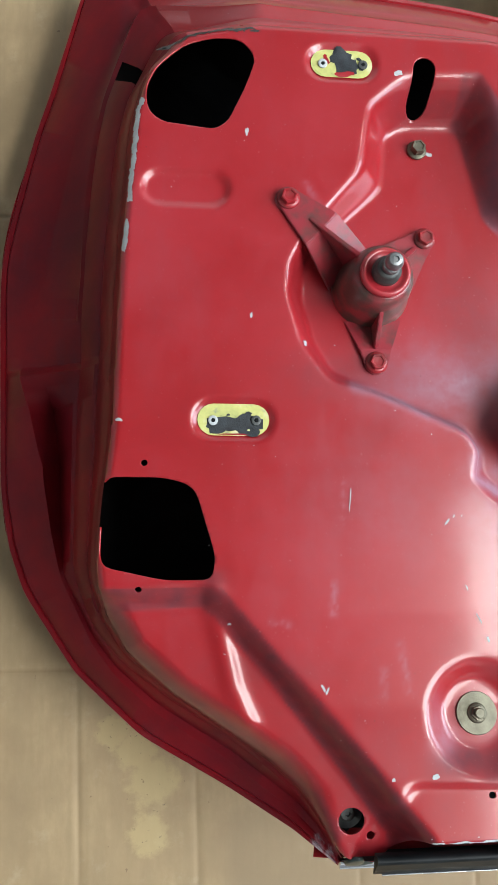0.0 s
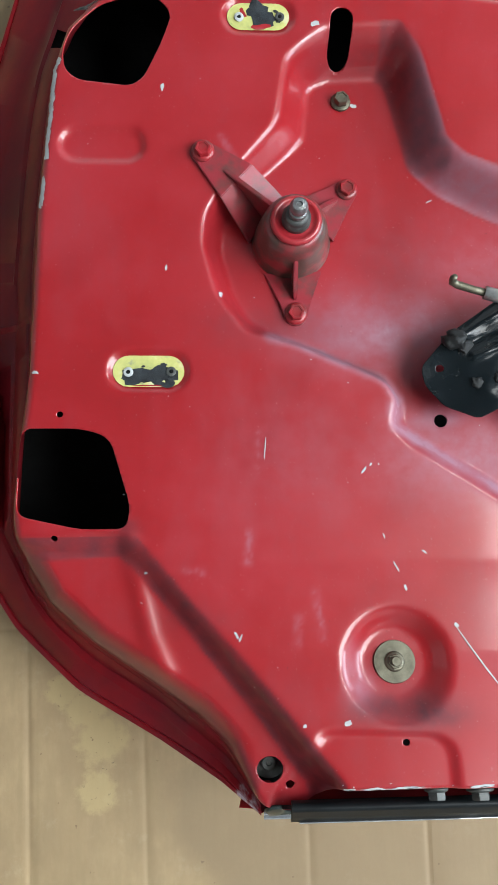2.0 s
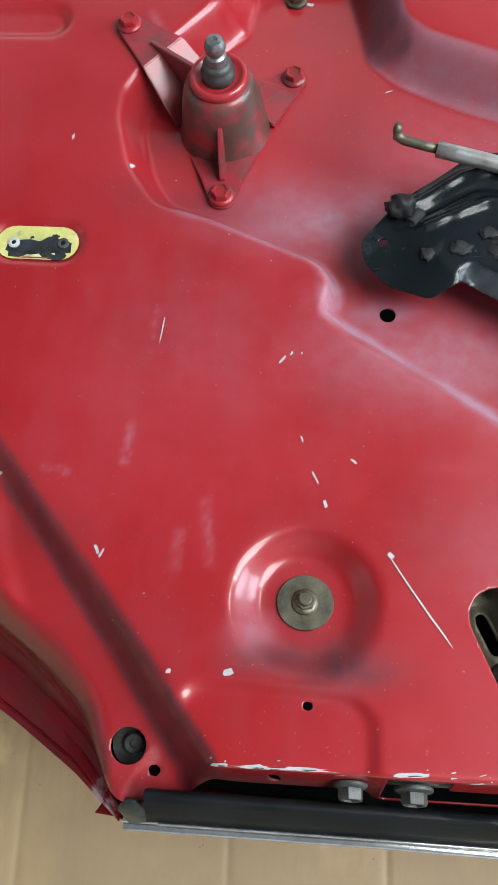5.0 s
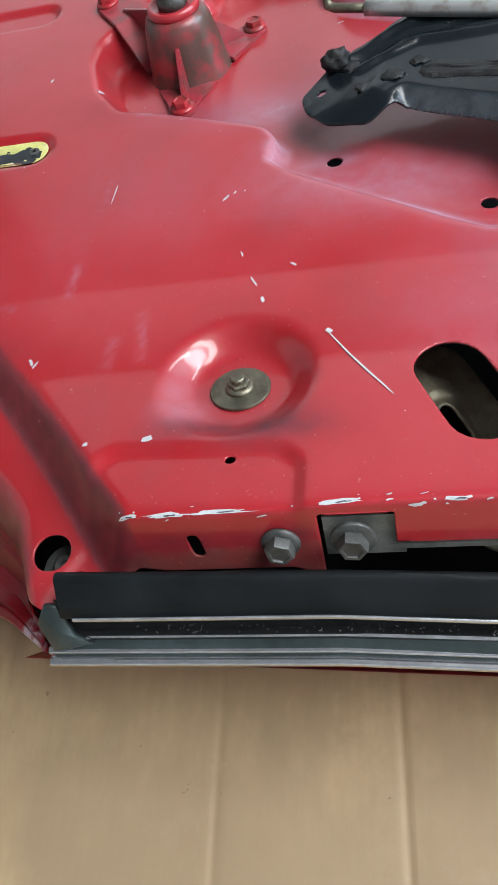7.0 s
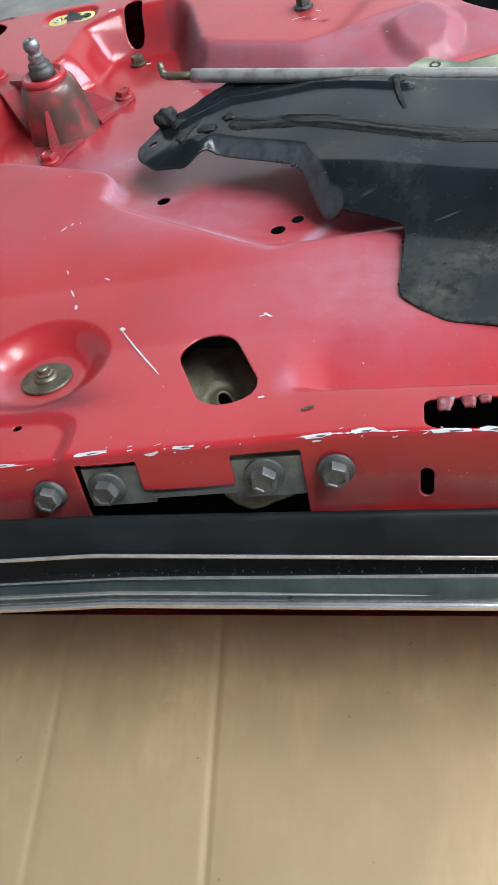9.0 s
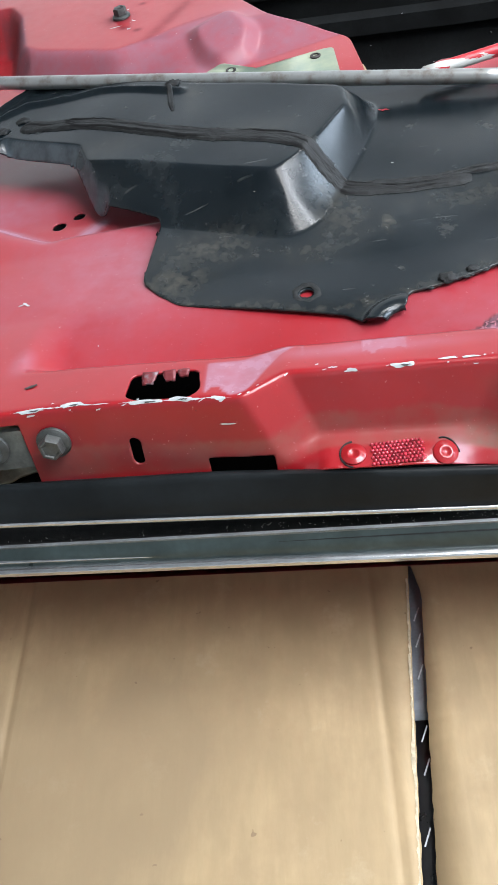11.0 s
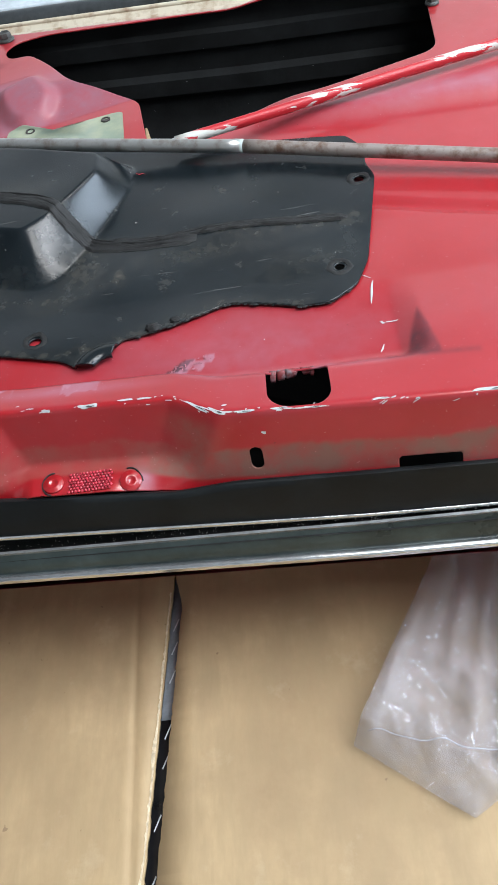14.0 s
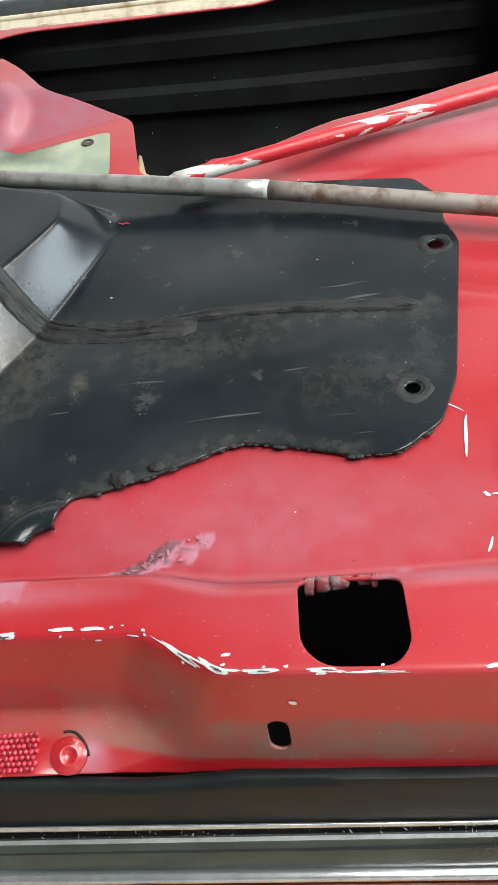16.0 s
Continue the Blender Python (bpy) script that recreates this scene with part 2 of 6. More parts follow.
def black_plastic():
    """Black moulding with wiped dust, brown smudges, pale specks and fine scratches."""
    m, t, b, _, link = nodes_of("dusty_black_plastic")
    n, f = noise_node(t, 16.0, 7.0, 0.68), noise_node(t, 330.0, 2.0)
    g = noise_node(t, 110.0, 4.0)
    col = ramp_node(t, n.outputs["Fac"], [(0.40, (0.0038, 0.0068, 0.0088)), (0.58, (0.0075, 0.0115, 0.0140)), (0.78, (0.028, 0.032, 0.033))]).outputs[0]
    smudge = ramp_node(t, noise_node(t, 48.0, 7.0, 0.72).outputs["Fac"], [(0.60, grey(0)), (0.74, grey(0.55))]).outputs[0]
    col = mixed(t, smudge, col, (0.075, 0.073, 0.066))
    wear_light = t.nodes.new("ShaderNodeAttribute")
    wear_light.attribute_name = "wear_light"
    # paler plastic where the flange's light is painted in
    col = mixed(t, math_node(t, "MULTIPLY", wear_light.outputs["Fac"], ramp_node(t, g.outputs["Fac"], [(0.3, grey(0.5)), (0.6, grey(1))]).outputs[0]), col, (0.070, 0.086, 0.098))
    dirt = t.nodes.new("ShaderNodeAttribute")
    dirt.attribute_name = "dirt"
    cake = ramp_node(t, noise_node(t, 150.0, 6.0, 0.7).outputs["Fac"], [(0.36, grey(0.05)), (0.62, grey(1))]).outputs[0]
    col = mixed(t, math_node(t, "MULTIPLY", dirt.outputs["Fac"], cake), col, (0.095, 0.086, 0.068))
    line = noise_node(t, 70.0, 2.0, 0.4, stretch=(0.35, 5.0, 1.0))
    scratch = ramp_node(t, line.outputs["Fac"], [(0.74, grey(0)), (0.79, grey(0.28))]).outputs[0]
    col = mixed(t, scratch, col, (0.16, 0.16, 0.155))
    dots = ramp_node(t, f.outputs["Fac"], [(0.755, grey(0)), (0.79, grey(0.7))]).outputs[0]
    link(mixed(t, dots, col, (0.34, 0.33, 0.30)), b.inputs["Base Color"])
    rr = t.nodes.new("ShaderNodeMapRange")
    rr.inputs[3].default_value, rr.inputs[4].default_value = 0.12, 0.36
    link(n.outputs["Fac"], rr.inputs[0])
    link(math_node(t, "MULTIPLY_ADD", smudge, 0.3, rr.outputs[0]), b.inputs["Roughness"])
    b.inputs["Specular IOR Level"].default_value = 0.40
    bumped(t, b, g.outputs["Fac"], 0.10, 0.0008)
    return m


def zinc_patch():
    """Yellow-green primer with black paint left on it in ragged areas and grey wear."""
    m, t, b, _, link = nodes_of("flaked_yellow_primer")
    n = noise_node(t, 62.0, 6.0, 0.62)
    col = ramp_node(t, n.outputs["Fac"], [(0.30, (0.10, 0.11, 0.07)), (0.36, (0.42, 0.43, 0.14)), (0.52, (0.54, 0.53, 0.17)), (0.66, (0.62, 0.60, 0.34))])
    wear_light = ramp_node(t, noise_node(t, 210.0, 4.0, 0.6).outputs["Fac"], [(0.60, grey(0)), (0.74, grey(0.6))])
    link(mixed(t, wear_light.outputs[0], col.outputs[0], (0.20, 0.21, 0.18)), b.inputs["Base Color"])
    b.inputs["Roughness"].default_value = 0.5
    bumped(t, b, n.outputs["Fac"], 0.3, 0.0008)
    return m


def worn_bar(name, paint, bare, low, high, rough, metal, scale=38.0, stretch=None):
    m, t, b, _, link = nodes_of(name)
    n, f = noise_node(t, scale, 5.0, 0.6, stretch=stretch), noise_node(t, 400.0, 2.0)
    col = ramp_node(t, n.outputs["Fac"], [(low, paint), (high, bare)])
    link(col.outputs[0], b.inputs["Base Color"])
    b.inputs["Roughness"].default_value, b.inputs["Metallic"].default_value = rough, metal
    bumped(t, b, f.outputs["Fac"], 0.15, 0.0006)
    return m


def film_plastic():
    m, t, b, make, link = nodes_of("clear_polythene")
    clear = make("ShaderNodeBsdfTransparent")
    clear.inputs[0].default_value = (0.93, 0.94, 0.95, 1)
    b.inputs["Base Color"].default_value = (0.60, 0.58, 0.62, 1)
    b.inputs["Roughness"].default_value = 0.07
    b.inputs["Specular IOR Level"].default_value = 0.9
    n = noise_node(t, 30.0, 4.0)
    bumped(t, b, noise_node(t, 48.0, 5.0, 0.65).outputs["Fac"], 0.60, 0.004)
    r = ramp_node(t, n.outputs["Fac"], [(0.35, grey(0.14)), (0.7, grey(0.36))])
    mix = make("ShaderNodeMixShader")
    link(r.outputs[0], mix.inputs[0]), link(clear.outputs[0], mix.inputs[1]), link(b.outputs[0], mix.inputs[2])
    link(mix.outputs[0], t.nodes["Material Output"].inputs["Surface"])
    return m


RED = red_paint()
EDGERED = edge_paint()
CARD = cardboard()
PLASTIC = black_plastic()
ZINC = zinc_patch()
RUBBER = plain("black_rubber", (0.0080, 0.0100, 0.011), 0.42, 0, 40, 0.35, 0.05)
RUBBER.node_tree.nodes["Principled BSDF"].inputs["Specular IOR Level"].default_value = 0.17
FELT = plain("black_felt", (0.010, 0.011, 0.011), 0.95, 0, 300, 0.6, 0.8)
CHROME = plain("brushed_bright_trim", (0.66, 0.68, 0.70), 0.17, 0.92, 30, 0.10)
SATIN = plain("satin_metal_bead", (0.62, 0.645, 0.66), 0.20, 0.85, 60, 0.15)
DULL = plain("dark_weathered_trim", (0.048, 0.068, 0.068), 0.30, 0.40, 30, 0.35)
STEEL = plain("dull_zinc_steel", (0.088, 0.092, 0.088), 0.50, 0.55, 90, 0.40, 0.3)
BRACKET = plain("grey_plated_bracket", (0.21, 0.22, 0.20), 0.5, 0.4, 70, 0.35, 0.2)
OLIVE = plain("olive_passivated_steel", (0.155, 0.145, 0.105), 0.45, 0.8, 90, 0.4, 0.2)
DARKOLIVE = plain("dark_olive_steel", (0.34, 0.32, 0.23), 0.45, 0.35, 70, 0.4, 0.2)
INNER = plain("black_deadener", (0.0078, 0.0088, 0.0092), 0.85, 0, 25, 0.6, 0.3)
INNER.node_tree.nodes["Principled BSDF"].inputs["Specular IOR Level"].default_value = 0.24
MASTIC = plain("black_mastic", (0.0112, 0.0120, 0.0122), 0.58, 0, 120, 0.7, 0.6)
MASTIC.node_tree.nodes["Principled BSDF"].inputs["Specular IOR Level"].default_value = 0.38
WHITE = plain("pale_primer", (0.45, 0.475, 0.48), 0.55, 0, 150, 0.15)
BARE = plain("bare_rusty_steel", (0.06, 0.055, 0.05), 0.6, 0.3, 300, 0.6)
DIRTYRED = worn_bar("oil_stained_red", (0.30, 0.014, 0.02), (0.07, 0.035, 0.03), 0.45, 0.68, 0.32, 0.0)
HUBPAINT = worn_bar("oily_red_casting", (0.24, 0.030, 0.036), (0.075, 0.045, 0.036), 0.36, 0.56, 0.30, 0.0, 60.0)
ARMPAINT = worn_bar("smeared_red_casting", (0.27, 0.026, 0.036), (0.13, 0.045, 0.042), 0.46, 0.68, 0.28, 0.0, 70.0)
ROD = worn_bar("worn_zinc_rod", (0.43, 0.44, 0.43), (0.24, 0.20, 0.165), 0.47, 0.72, 0.34, 0.70, 90.0)
RUSTROD = worn_bar("rust_speckled_rod", (0.26, 0.23, 0.21), (0.13, 0.075, 0.05), 0.45, 0.66, 0.55, 0.25, 110.0)
REDROD = worn_bar("flaking_red_rod", (0.42, 0.012, 0.02), (0.50, 0.50, 0.47), 0.522, 0.537, 0.4, 0.0, 110.0, (0.09, 1.0, 1.0))
GREEN = worn_bar("grey_green_primer", (0.19, 0.235, 0.18), (0.28, 0.305, 0.21), 0.42, 0.65, 0.55, 0.0)
TAPE = plain("grey_tape", (0.20, 0.22, 0.25), 0.35, 0, 50, 0.2)
BLACKTAPE = plain("black_tape", (0.012, 0.012, 0.014), 0.3, 0, 80, 0.4)
FILM = film_plastic()
CEILING = plain("grey_painted_boards", (0.36, 0.37, 0.385), 0.8, 0, 4, 0.12, 0.1)
CONCRETE = plain("grey_concrete", (0.24, 0.235, 0.22), 0.8, 0, 8, 0.2, 0.4)
PLASTER = plain("grey_plaster", (0.52, 0.52, 0.51), 0.8, 0, 4, 0.08, 0.1)
PALEBLUE = plain("pale_blue_paint", (0.50, 0.56, 0.60), 0.4, 0, 12, 0.15)
RUSTRAIL = worn_bar("rust_stained_cream", (0.52, 0.48, 0.38), (0.24, 0.15, 0.08), 0.48, 0.70, 0.5, 0.0)
CLEARTUBE = plain("milky_plastic_tube", (0.62, 0.66, 0.74), 0.3, 0, 40, 0.1)


# ---------------------------------------------------------------- mesh helpers
def mesh_object(name, verts, faces, material, parent=None, smooth=True, label=""):
    me = bpy.data.meshes.new(name)
    me.from_pydata([tuple(map(float, v)) for v in verts], [], [tuple(map(int, f)) for f in faces])
    me.materials.append(material)
    if smooth:
        me.shade_smooth()
    ob = new(name, me)
    if parent is not None:
        ob.parent = parent
    if label:
        ob["label"] = label
    return ob


def part(name, bm, material, parent=None, label="", smooth=True):
    me = bpy.data.meshes.new(name)
    bm.to_mesh(me)
    bm.free()
    me.materials.append(material)
    if smooth:
        me.shade_smooth()
    ob = new(name, me)
    if parent is not None:
        ob.parent = parent
    if label:
        ob["label"] = label
    return ob


def empty(name, label, category, group="", kind=""):
    return tagged(new(name), label, category, group, kind)


def sharp(ob, degrees=35):
    ob.data.set_sharp_from_angle(angle=radians(degrees))
    return ob


def lathe(profile, n=40):
    """Verts and faces of a turned shape round z; profile is (radius, height)."""
    v, f = [], []
    for r, z in profile:
        for k in range(n):
            a = 2 * math.pi * k / n
            v.append((r * math.cos(a), r * math.sin(a), z))
    for i in range(len(profile) - 1):
        for k in range(n):
            a, b = i * n + k, i * n + (k + 1) % n
            f.append((a, b, b + n, a + n))
    f.append(tuple(range(n))[::-1])
    f.append(tuple((len(profile) - 1) * n + k for k in range(n)))
    return v, f


def placed(verts, m):
    return [m @ Vector(v) for v in verts]


def tube(points, r, n=14, wobble=0.0):
    """Verts and faces of a round bar through points."""
    pts = [Vector(p) for p in points]
    v, f = [], []
    for i, p in enumerate(pts):
        d = (pts[min(i + 1, len(pts) - 1)] - pts[max(i - 1, 0)]).normalized()
        side = d.cross(Vector((0, 0, 1)))
        side = side.normalized() if side.length > 1e-4 else Vector((1, 0, 0))
        up = side.cross(d).normalized()
        rad = (r[i] if isinstance(r, (list, tuple)) else r) * (1 + wobble * noise.noise(p * 90))
        for k in range(n):
            a = 2 * math.pi * k / n
            v.append(p + rad * (math.cos(a) * side + math.sin(a) * up))
    for i in range(len(pts) - 1):
        for k in range(n):
            a, b = i * n + k, i * n + (k + 1) % n
            f.append((a, a + n, b + n, b))
    f.append(tuple(range(n)))
    f.append(tuple((len(pts) - 1) * n + k for k in range(n))[::-1])
    return v, f


def rounded(points, r=0.004, n=5):
    """A closed outline with its corners rounded."""
    out, m = [], len(points)
    for i, p in enumerate(points):
        p = np.array(p, float)
        a, b = np.array(points[i - 1], float) - p, np.array(points[(i + 1) % m], float) - p
        la, lb = np.linalg.norm(a), np.linalg.norm(b)
        q = min(r, 0.45 * la, 0.45 * lb)
        s, e = p + a / la * q, p + b / lb * q
        for k in range(n + 1):
            u = k / n
            out.append((1 - u) ** 2 * s + 2 * u * (1 - u) * p + u * u * e)
    return np.array(out)


def capsule(cx, cy, half, r, turn=0.0, n=10):
    c, s = math.cos(radians(turn)), math.sin(radians(turn))
    pts = []
    for side in (1, -1):
        for k in range(n + 1):
            a = -math.pi / 2 + math.pi * k / n
            x, y = side * (half + r * math.cos(a)), side * r * math.sin(a)
            pts.append((cx + c * x - s * y, cy + s * x + c * y))
    return np.array(pts)


def disc(cx, cy, r, n=20):
    a = np.arange(n) * 2 * np.pi / n
    return np.stack([cx + r * np.cos(a), cy + r * np.sin(a)], 1)


def signed(px, py, poly):
    """Distance to a closed outline, negative inside, and the nearest place on it."""
    poly = np.asarray(poly, float)
    best = np.full(px.shape, 1e9)
    nx, ny = np.zeros(px.shape), np.zeros(px.shape)
    inside = np.zeros(px.shape, bool)
    for (ax, ay), (bx, by) in zip(poly, np.roll(poly, -1, 0)):
        dx, dy = bx - ax, by - ay
        if dx * dx + dy * dy < 1e-14:
            continue
        u = np.clip(((px - ax) * dx + (py - ay) * dy) / (dx * dx + dy * dy), 0, 1)
        qx, qy = ax + u * dx, ay + u * dy
        d = np.hypot(px - qx, py - qy)
        m = d < best
        best = np.where(m, d, best)
        nx, ny = np.where(m, qx, nx), np.where(m, qy, ny)
        if ay != by:
            inside ^= ((ay > py) != (by > py)) & (px < (bx - ax) * (py - ay) / (by - ay) + ax)
    return np.where(inside, -best, best), nx, ny


def ss(u):
    u = np.clip(u, 0, 1)
    return u * u * (3 - 2 * u)


def eased(u, w):
    """A straight ramp from 0 to 1 with a short bend of share w at each end."""
    u = np.clip(u, 0, 1)
    mid = (u - w / 2) / (1 - w)
    return np.where(u < w, u * u / (2 * w * (1 - w)), np.where(u > 1 - w, 1 - (1 - u) ** 2 / (2 * w * (1 - w)), mid))


def between(px, py, outer, inner, soft=0.5):
    """0 outside the outer outline, 1 within the inner one, a ramp from one to the other."""
    d1, d2 = np.maximum(-signed(px, py, outer)[0], 0), np.maximum(signed(px, py, inner)[0], 0)
    u = d1 / (d1 + d2 + 1e-9)
    return (1 - soft) * u + soft * ss(u)


def sheet(name, us, vs, place, outline, holes, material, parent=None, thick=0.0012, label="", attr=None):
    """A pressed sheet: a fine grid in (u, v), trimmed to an outline and pierced by holes with clean edges."""
    pu, pv = np.meshgrid(us, vs, indexing="ij")
    nu, nv = pu.shape
    gone = np.zeros(pu.shape, bool)
    tu, tv = pu.copy(), pv.copy()
    for poly, keep_inside in [(outline, True)] + [(h, False) for h in holes]:
        poly = np.asarray(poly)
        lo, hi = poly.min(0) - 0.01, poly.max(0) + 0.01
        i0, i1 = np.searchsorted(us, lo[0]), np.searchsorted(us, hi[0])
        j0, j1 = np.searchsorted(vs, lo[1]), np.searchsorted(vs, hi[1])
        if keep_inside:
            i0, i1, j0, j1 = 0, nu, 0, nv
        sl = (slice(i0, i1), slice(j0, j1))
        d, qx, qy = signed(pu[sl], pv[sl], poly)
        cut = d > 0 if keep_inside else d < 0
        near = np.abs(d) < 1.6 * max(us[1] - us[0], vs[1] - vs[0])
        tu[sl] = np.where(cut & near, qx, tu[sl])
        tv[sl] = np.where(cut & near, qy, tv[sl])
        gone[sl] |= cut
    x, y, z = place(tu, tv)
    verts = np.stack([x, y, z], -1).reshape(-1, 3)
    idx = np.arange(nu * nv).reshape(nu, nv)
    quads = np.stack([idx[:-1, :-1], idx[1:, :-1], idx[1:, 1:], idx[:-1, 1:]], -1).reshape(-1, 4)
    quads = quads[~gone.reshape(-1)[quads].all(1)]
    used = np.unique(quads)
    remap = np.full(nu * nv, -1)
    remap[used] = np.arange(len(used))
    me = bpy.data.meshes.new(name)
    me.vertices.add(len(used))
    me.vertices.foreach_set("co", verts[used].astype(np.float32).ravel())
    q = remap[quads].astype(np.int32)
    me.loops.add(q.size)
    me.loops.foreach_set("vertex_index", q.ravel())
    me.polygons.add(len(q))
    me.polygons.foreach_set("loop_start", np.arange(len(q), dtype=np.int32) * 4)
    me.update(calc_edges=True)
    me.validate()
    me.materials.append(material)
    if attr:
        for key, fn in attr.items():
            a = me.attributes.new(key, "FLOAT", "POINT")
            a.data.foreach_set("value", fn(tu, tv).reshape(-1)[used].astype(np.float32))
    me.shade_smooth()
    ob = new(name, me)
    if parent is not None:
        ob.parent = parent
    if label:
        ob["label"] = label
    if thick:
        s = ob.modifiers.new("thickness", "SOLIDIFY")
        s.thickness, s.offset = thick, -1
    return ob


# ---------------------------------------------------------------- the room round it
def block(name, lo, hi, material, label, category, kind="structure"):
    bm = bmesh.new()
    bmesh.ops.create_cube(bm, size=1)
    for v in bm.verts:
        v.co = [lo[k] + (v.co[k] + 0.5) * (hi[k] - lo[k]) for k in range(3)]
    return tagged(part(name, bm, material, smooth=False), label, category, kind=kind)


block("floor", (-2.5, -2.5, -0.12), (3.5, 2.8, -0.006), CONCRETE, "bare grey concrete garage floor", "floor")
block("ceiling", (-2.5, -2.5, 2.5), (3.5, 2.8, 2.6), CEILING, "grey painted board garage ceiling", "ceiling")
block("wall_north", (-2.5, 2.8, -0.12), (3.5, 2.9, 2.6), PLASTER, "plain grey plaster garage wall", "wall")
block("wall_south", (-2.5, -2.6, -0.12), (3.5, -2.5, 2.6), PLASTER, "plain grey plaster garage wall", "wall")
block("wall_east", (3.5, -2.6, -0.12), (3.6, 2.9, 2.6), PLASTER, "plain grey plaster garage wall", "wall")
block("wall_west", (-2.6, -2.6, -0.12), (-2.5, 2.9, 2.6), PLASTER, "plain grey plaster garage wall", "wall")


# ---------------------------------------------------------------- cardboard
def crease(p, at, width=0.0025):
    return np.exp(-((p - at) / width) ** 2)


def cardboard_sheet(x0, x1, y0, y1, creases_x, creases_y, label, torn):
    xs = [x0 + (x1 - x0) * k / 60 for k in range(61)]
    ys = [y0 + (y1 - y0) * k / 60 for k in range(61)]
    for c, _ in creases_x:
        xs += [c + d for d in (-0.006, -0.003, -0.0015, 0, 0.0015, 0.003, 0.006)]
    for c, _ in creases_y:
        ys += [c + d for d in (-0.006, -0.003, -0.0015, 0, 0.0015, 0.003, 0.006)]
    ys += [y0 + (y1 - y0) * k / 400 for k in range(401)] if torn else []
    xs, ys = np.unique(np.round(xs, 4)), np.unique(np.round(ys, 4))
    gx, gy = np.meshgrid(xs, ys, indexing="ij")
    gz = np.full(gx.shape, 0.0045)
    for c, depth in creases_x:
        gz -= depth * crease(gx + 0.02 * (gy + 0.2), c)
    for c, depth in creases_y:
        gz -= depth * crease(gy, c)
    gz += 0.0012 * np.sin(gx * 9 + 1) * np.cos(gy * 7)
    edge = gx.copy()
    rag = np.array([0.0011 * noise.noise(Vector((y * 140, torn, 0))) + 0.0006 * noise.noise(Vector((y * 420, torn, 3))) for y in ys])
    rim = 0.5365 + 0.075 * (ys + 0.147)
    if torn == 1:
        edge[-1] = rim + rag
        edge[-2] = np.minimum(edge[-2], rim - 0.004)
    if torn == 2:
        edge[0] = rim + rag * np.clip((-0.147 - ys) / 0.03, 0, 1) + np.clip((-0.147 - ys) * 0.30, 0.0, 0.0066) + 0.0012
    v = np.stack([edge, gy, gz], -1).reshape(-1, 3)
    n, m = gx.shape
    f = [(i * m + j, (i + 1) * m + j, (i + 1) * m + j + 1, i * m + j + 1) for i in range(n - 1) for j in range(m - 1)]
    ob = mesh_object("cardboard_sheet", v, f, CARD)
    s = ob.modifiers.new("thickness", "SOLIDIFY")
    s.thickness, s.offset = 0.004, -1
    return tagged(ob, label, "cardboard", "cardboard under the door")


cardboard_sheet(-0.75, 0.527, -0.95, 0.95, [(-0.104, 0.0012), (0.004, 0.0008), (0.155, 0.0008), (0.266, 0.0013), (0.510, 0.0012)],
                [(0.345, 0.0014), (-0.088, 0.0014)], "flattened brown cardboard with fold creases and stains", 1)
cardboard_sheet(0.536, 1.45, -0.95, 0.95, [(0.80, 0.0006)], [(0.10, 0.001)], "flattened brown cardboard with a torn edge", 2)


def tape_strip(y0, y1, material, label, lift):
    bm = bmesh.new()
    for y in np.linspace(y0, y1, 12):
        for x in (0.500, 0.565):
            bm.verts.new((x + 0.01 + 0.075 * (y + 0.147), y, -0.0045 + lift + 0.0008 * noise.noise(Vector((x * 20, y * 30, 1)))))
    bm.verts.ensure_lookup_table()
    for k in range(11):
        bm.faces.new([bm.verts[i] for i in (2 * k, 2 * k + 1, 2 * k + 3, 2 * k + 2)])
    ob = part("tape_strip", bm, material)
    s = ob.modifiers.new("thickness", "SOLIDIFY")
    s.thickness = 0.0004
    return tagged(ob, label, "tape", "tape under the gap")


tape_strip(-0.252, -0.12, TAPE, "shiny grey adhesive tape in the gap between cardboards", 0.0010)
tape_strip(-0.60, -0.250, BLACKTAPE, "shiny black adhesive tape in the gap between cardboards", 0.0004)

# ---------------------------------------------------------------- car door
door = empty("car_door", "stripped red car door lying on cardboard, inner side up", "car door")

# recess of the window winder, outer lip and floor
REC_OUT = rounded([(0.078, 0.178), (0.068, 0.216), (0.069, 0.239), (0.082, 0.260), (0.123, 0.311), (0.133, 0.367), (0.164, 0.394), (0.226, 0.396),
                   (0.241, 0.369), (0.258, 0.300), (0.272, 0.287), (0.345, 0.258), (0.370, 0.266), (0.402, 0.282), (0.436, 0.292), (0.460, 0.270),
                   (0.60, 0.27), (0.60, 0.02), (0.42, -0.003), (0.344, -0.004), (0.333, -0.007), (0.305, 0.006), (0.218, 0.061),
                   (0.204, 0.078), (0.210, 0.097), (0.206, 0.108), (0.134, 0.138), (0.100, 0.148)], 0.005)
REC_IN = rounded([(0.094, 0.180), (0.083, 0.218), (0.089, 0.247), (0.108, 0.272), (0.151, 0.309), (0.156, 0.355), (0.169, 0.360), (0.214, 0.362),
                  (0.218, 0.349), (0.231, 0.286), (0.252, 0.264), (0.290, 0.243), (0.347, 0.221), (0.394, 0.205), (0.43, 0.205), (0.470, 0.215),
                  (0.58, 0.25), (0.58, 0.03), (0.42, 0.012), (0.343, 0.009), (0.328, 0.008), (0.269, 0.047), (0.218, 0.080),
                  (0.218, 0.098), (0.202, 0.119), (0.133, 0.149), (0.106, 0.160)], 0.006)
APR_OUT = [(0.012, 0.009), (0.034, -0.017), (0.061, -0.049), (0.099, -0.091), (0.138, -0.138), (0.164, -0.174), (0.180, -0.30), (-0.2, -0.30), (-0.2, -0.008)]
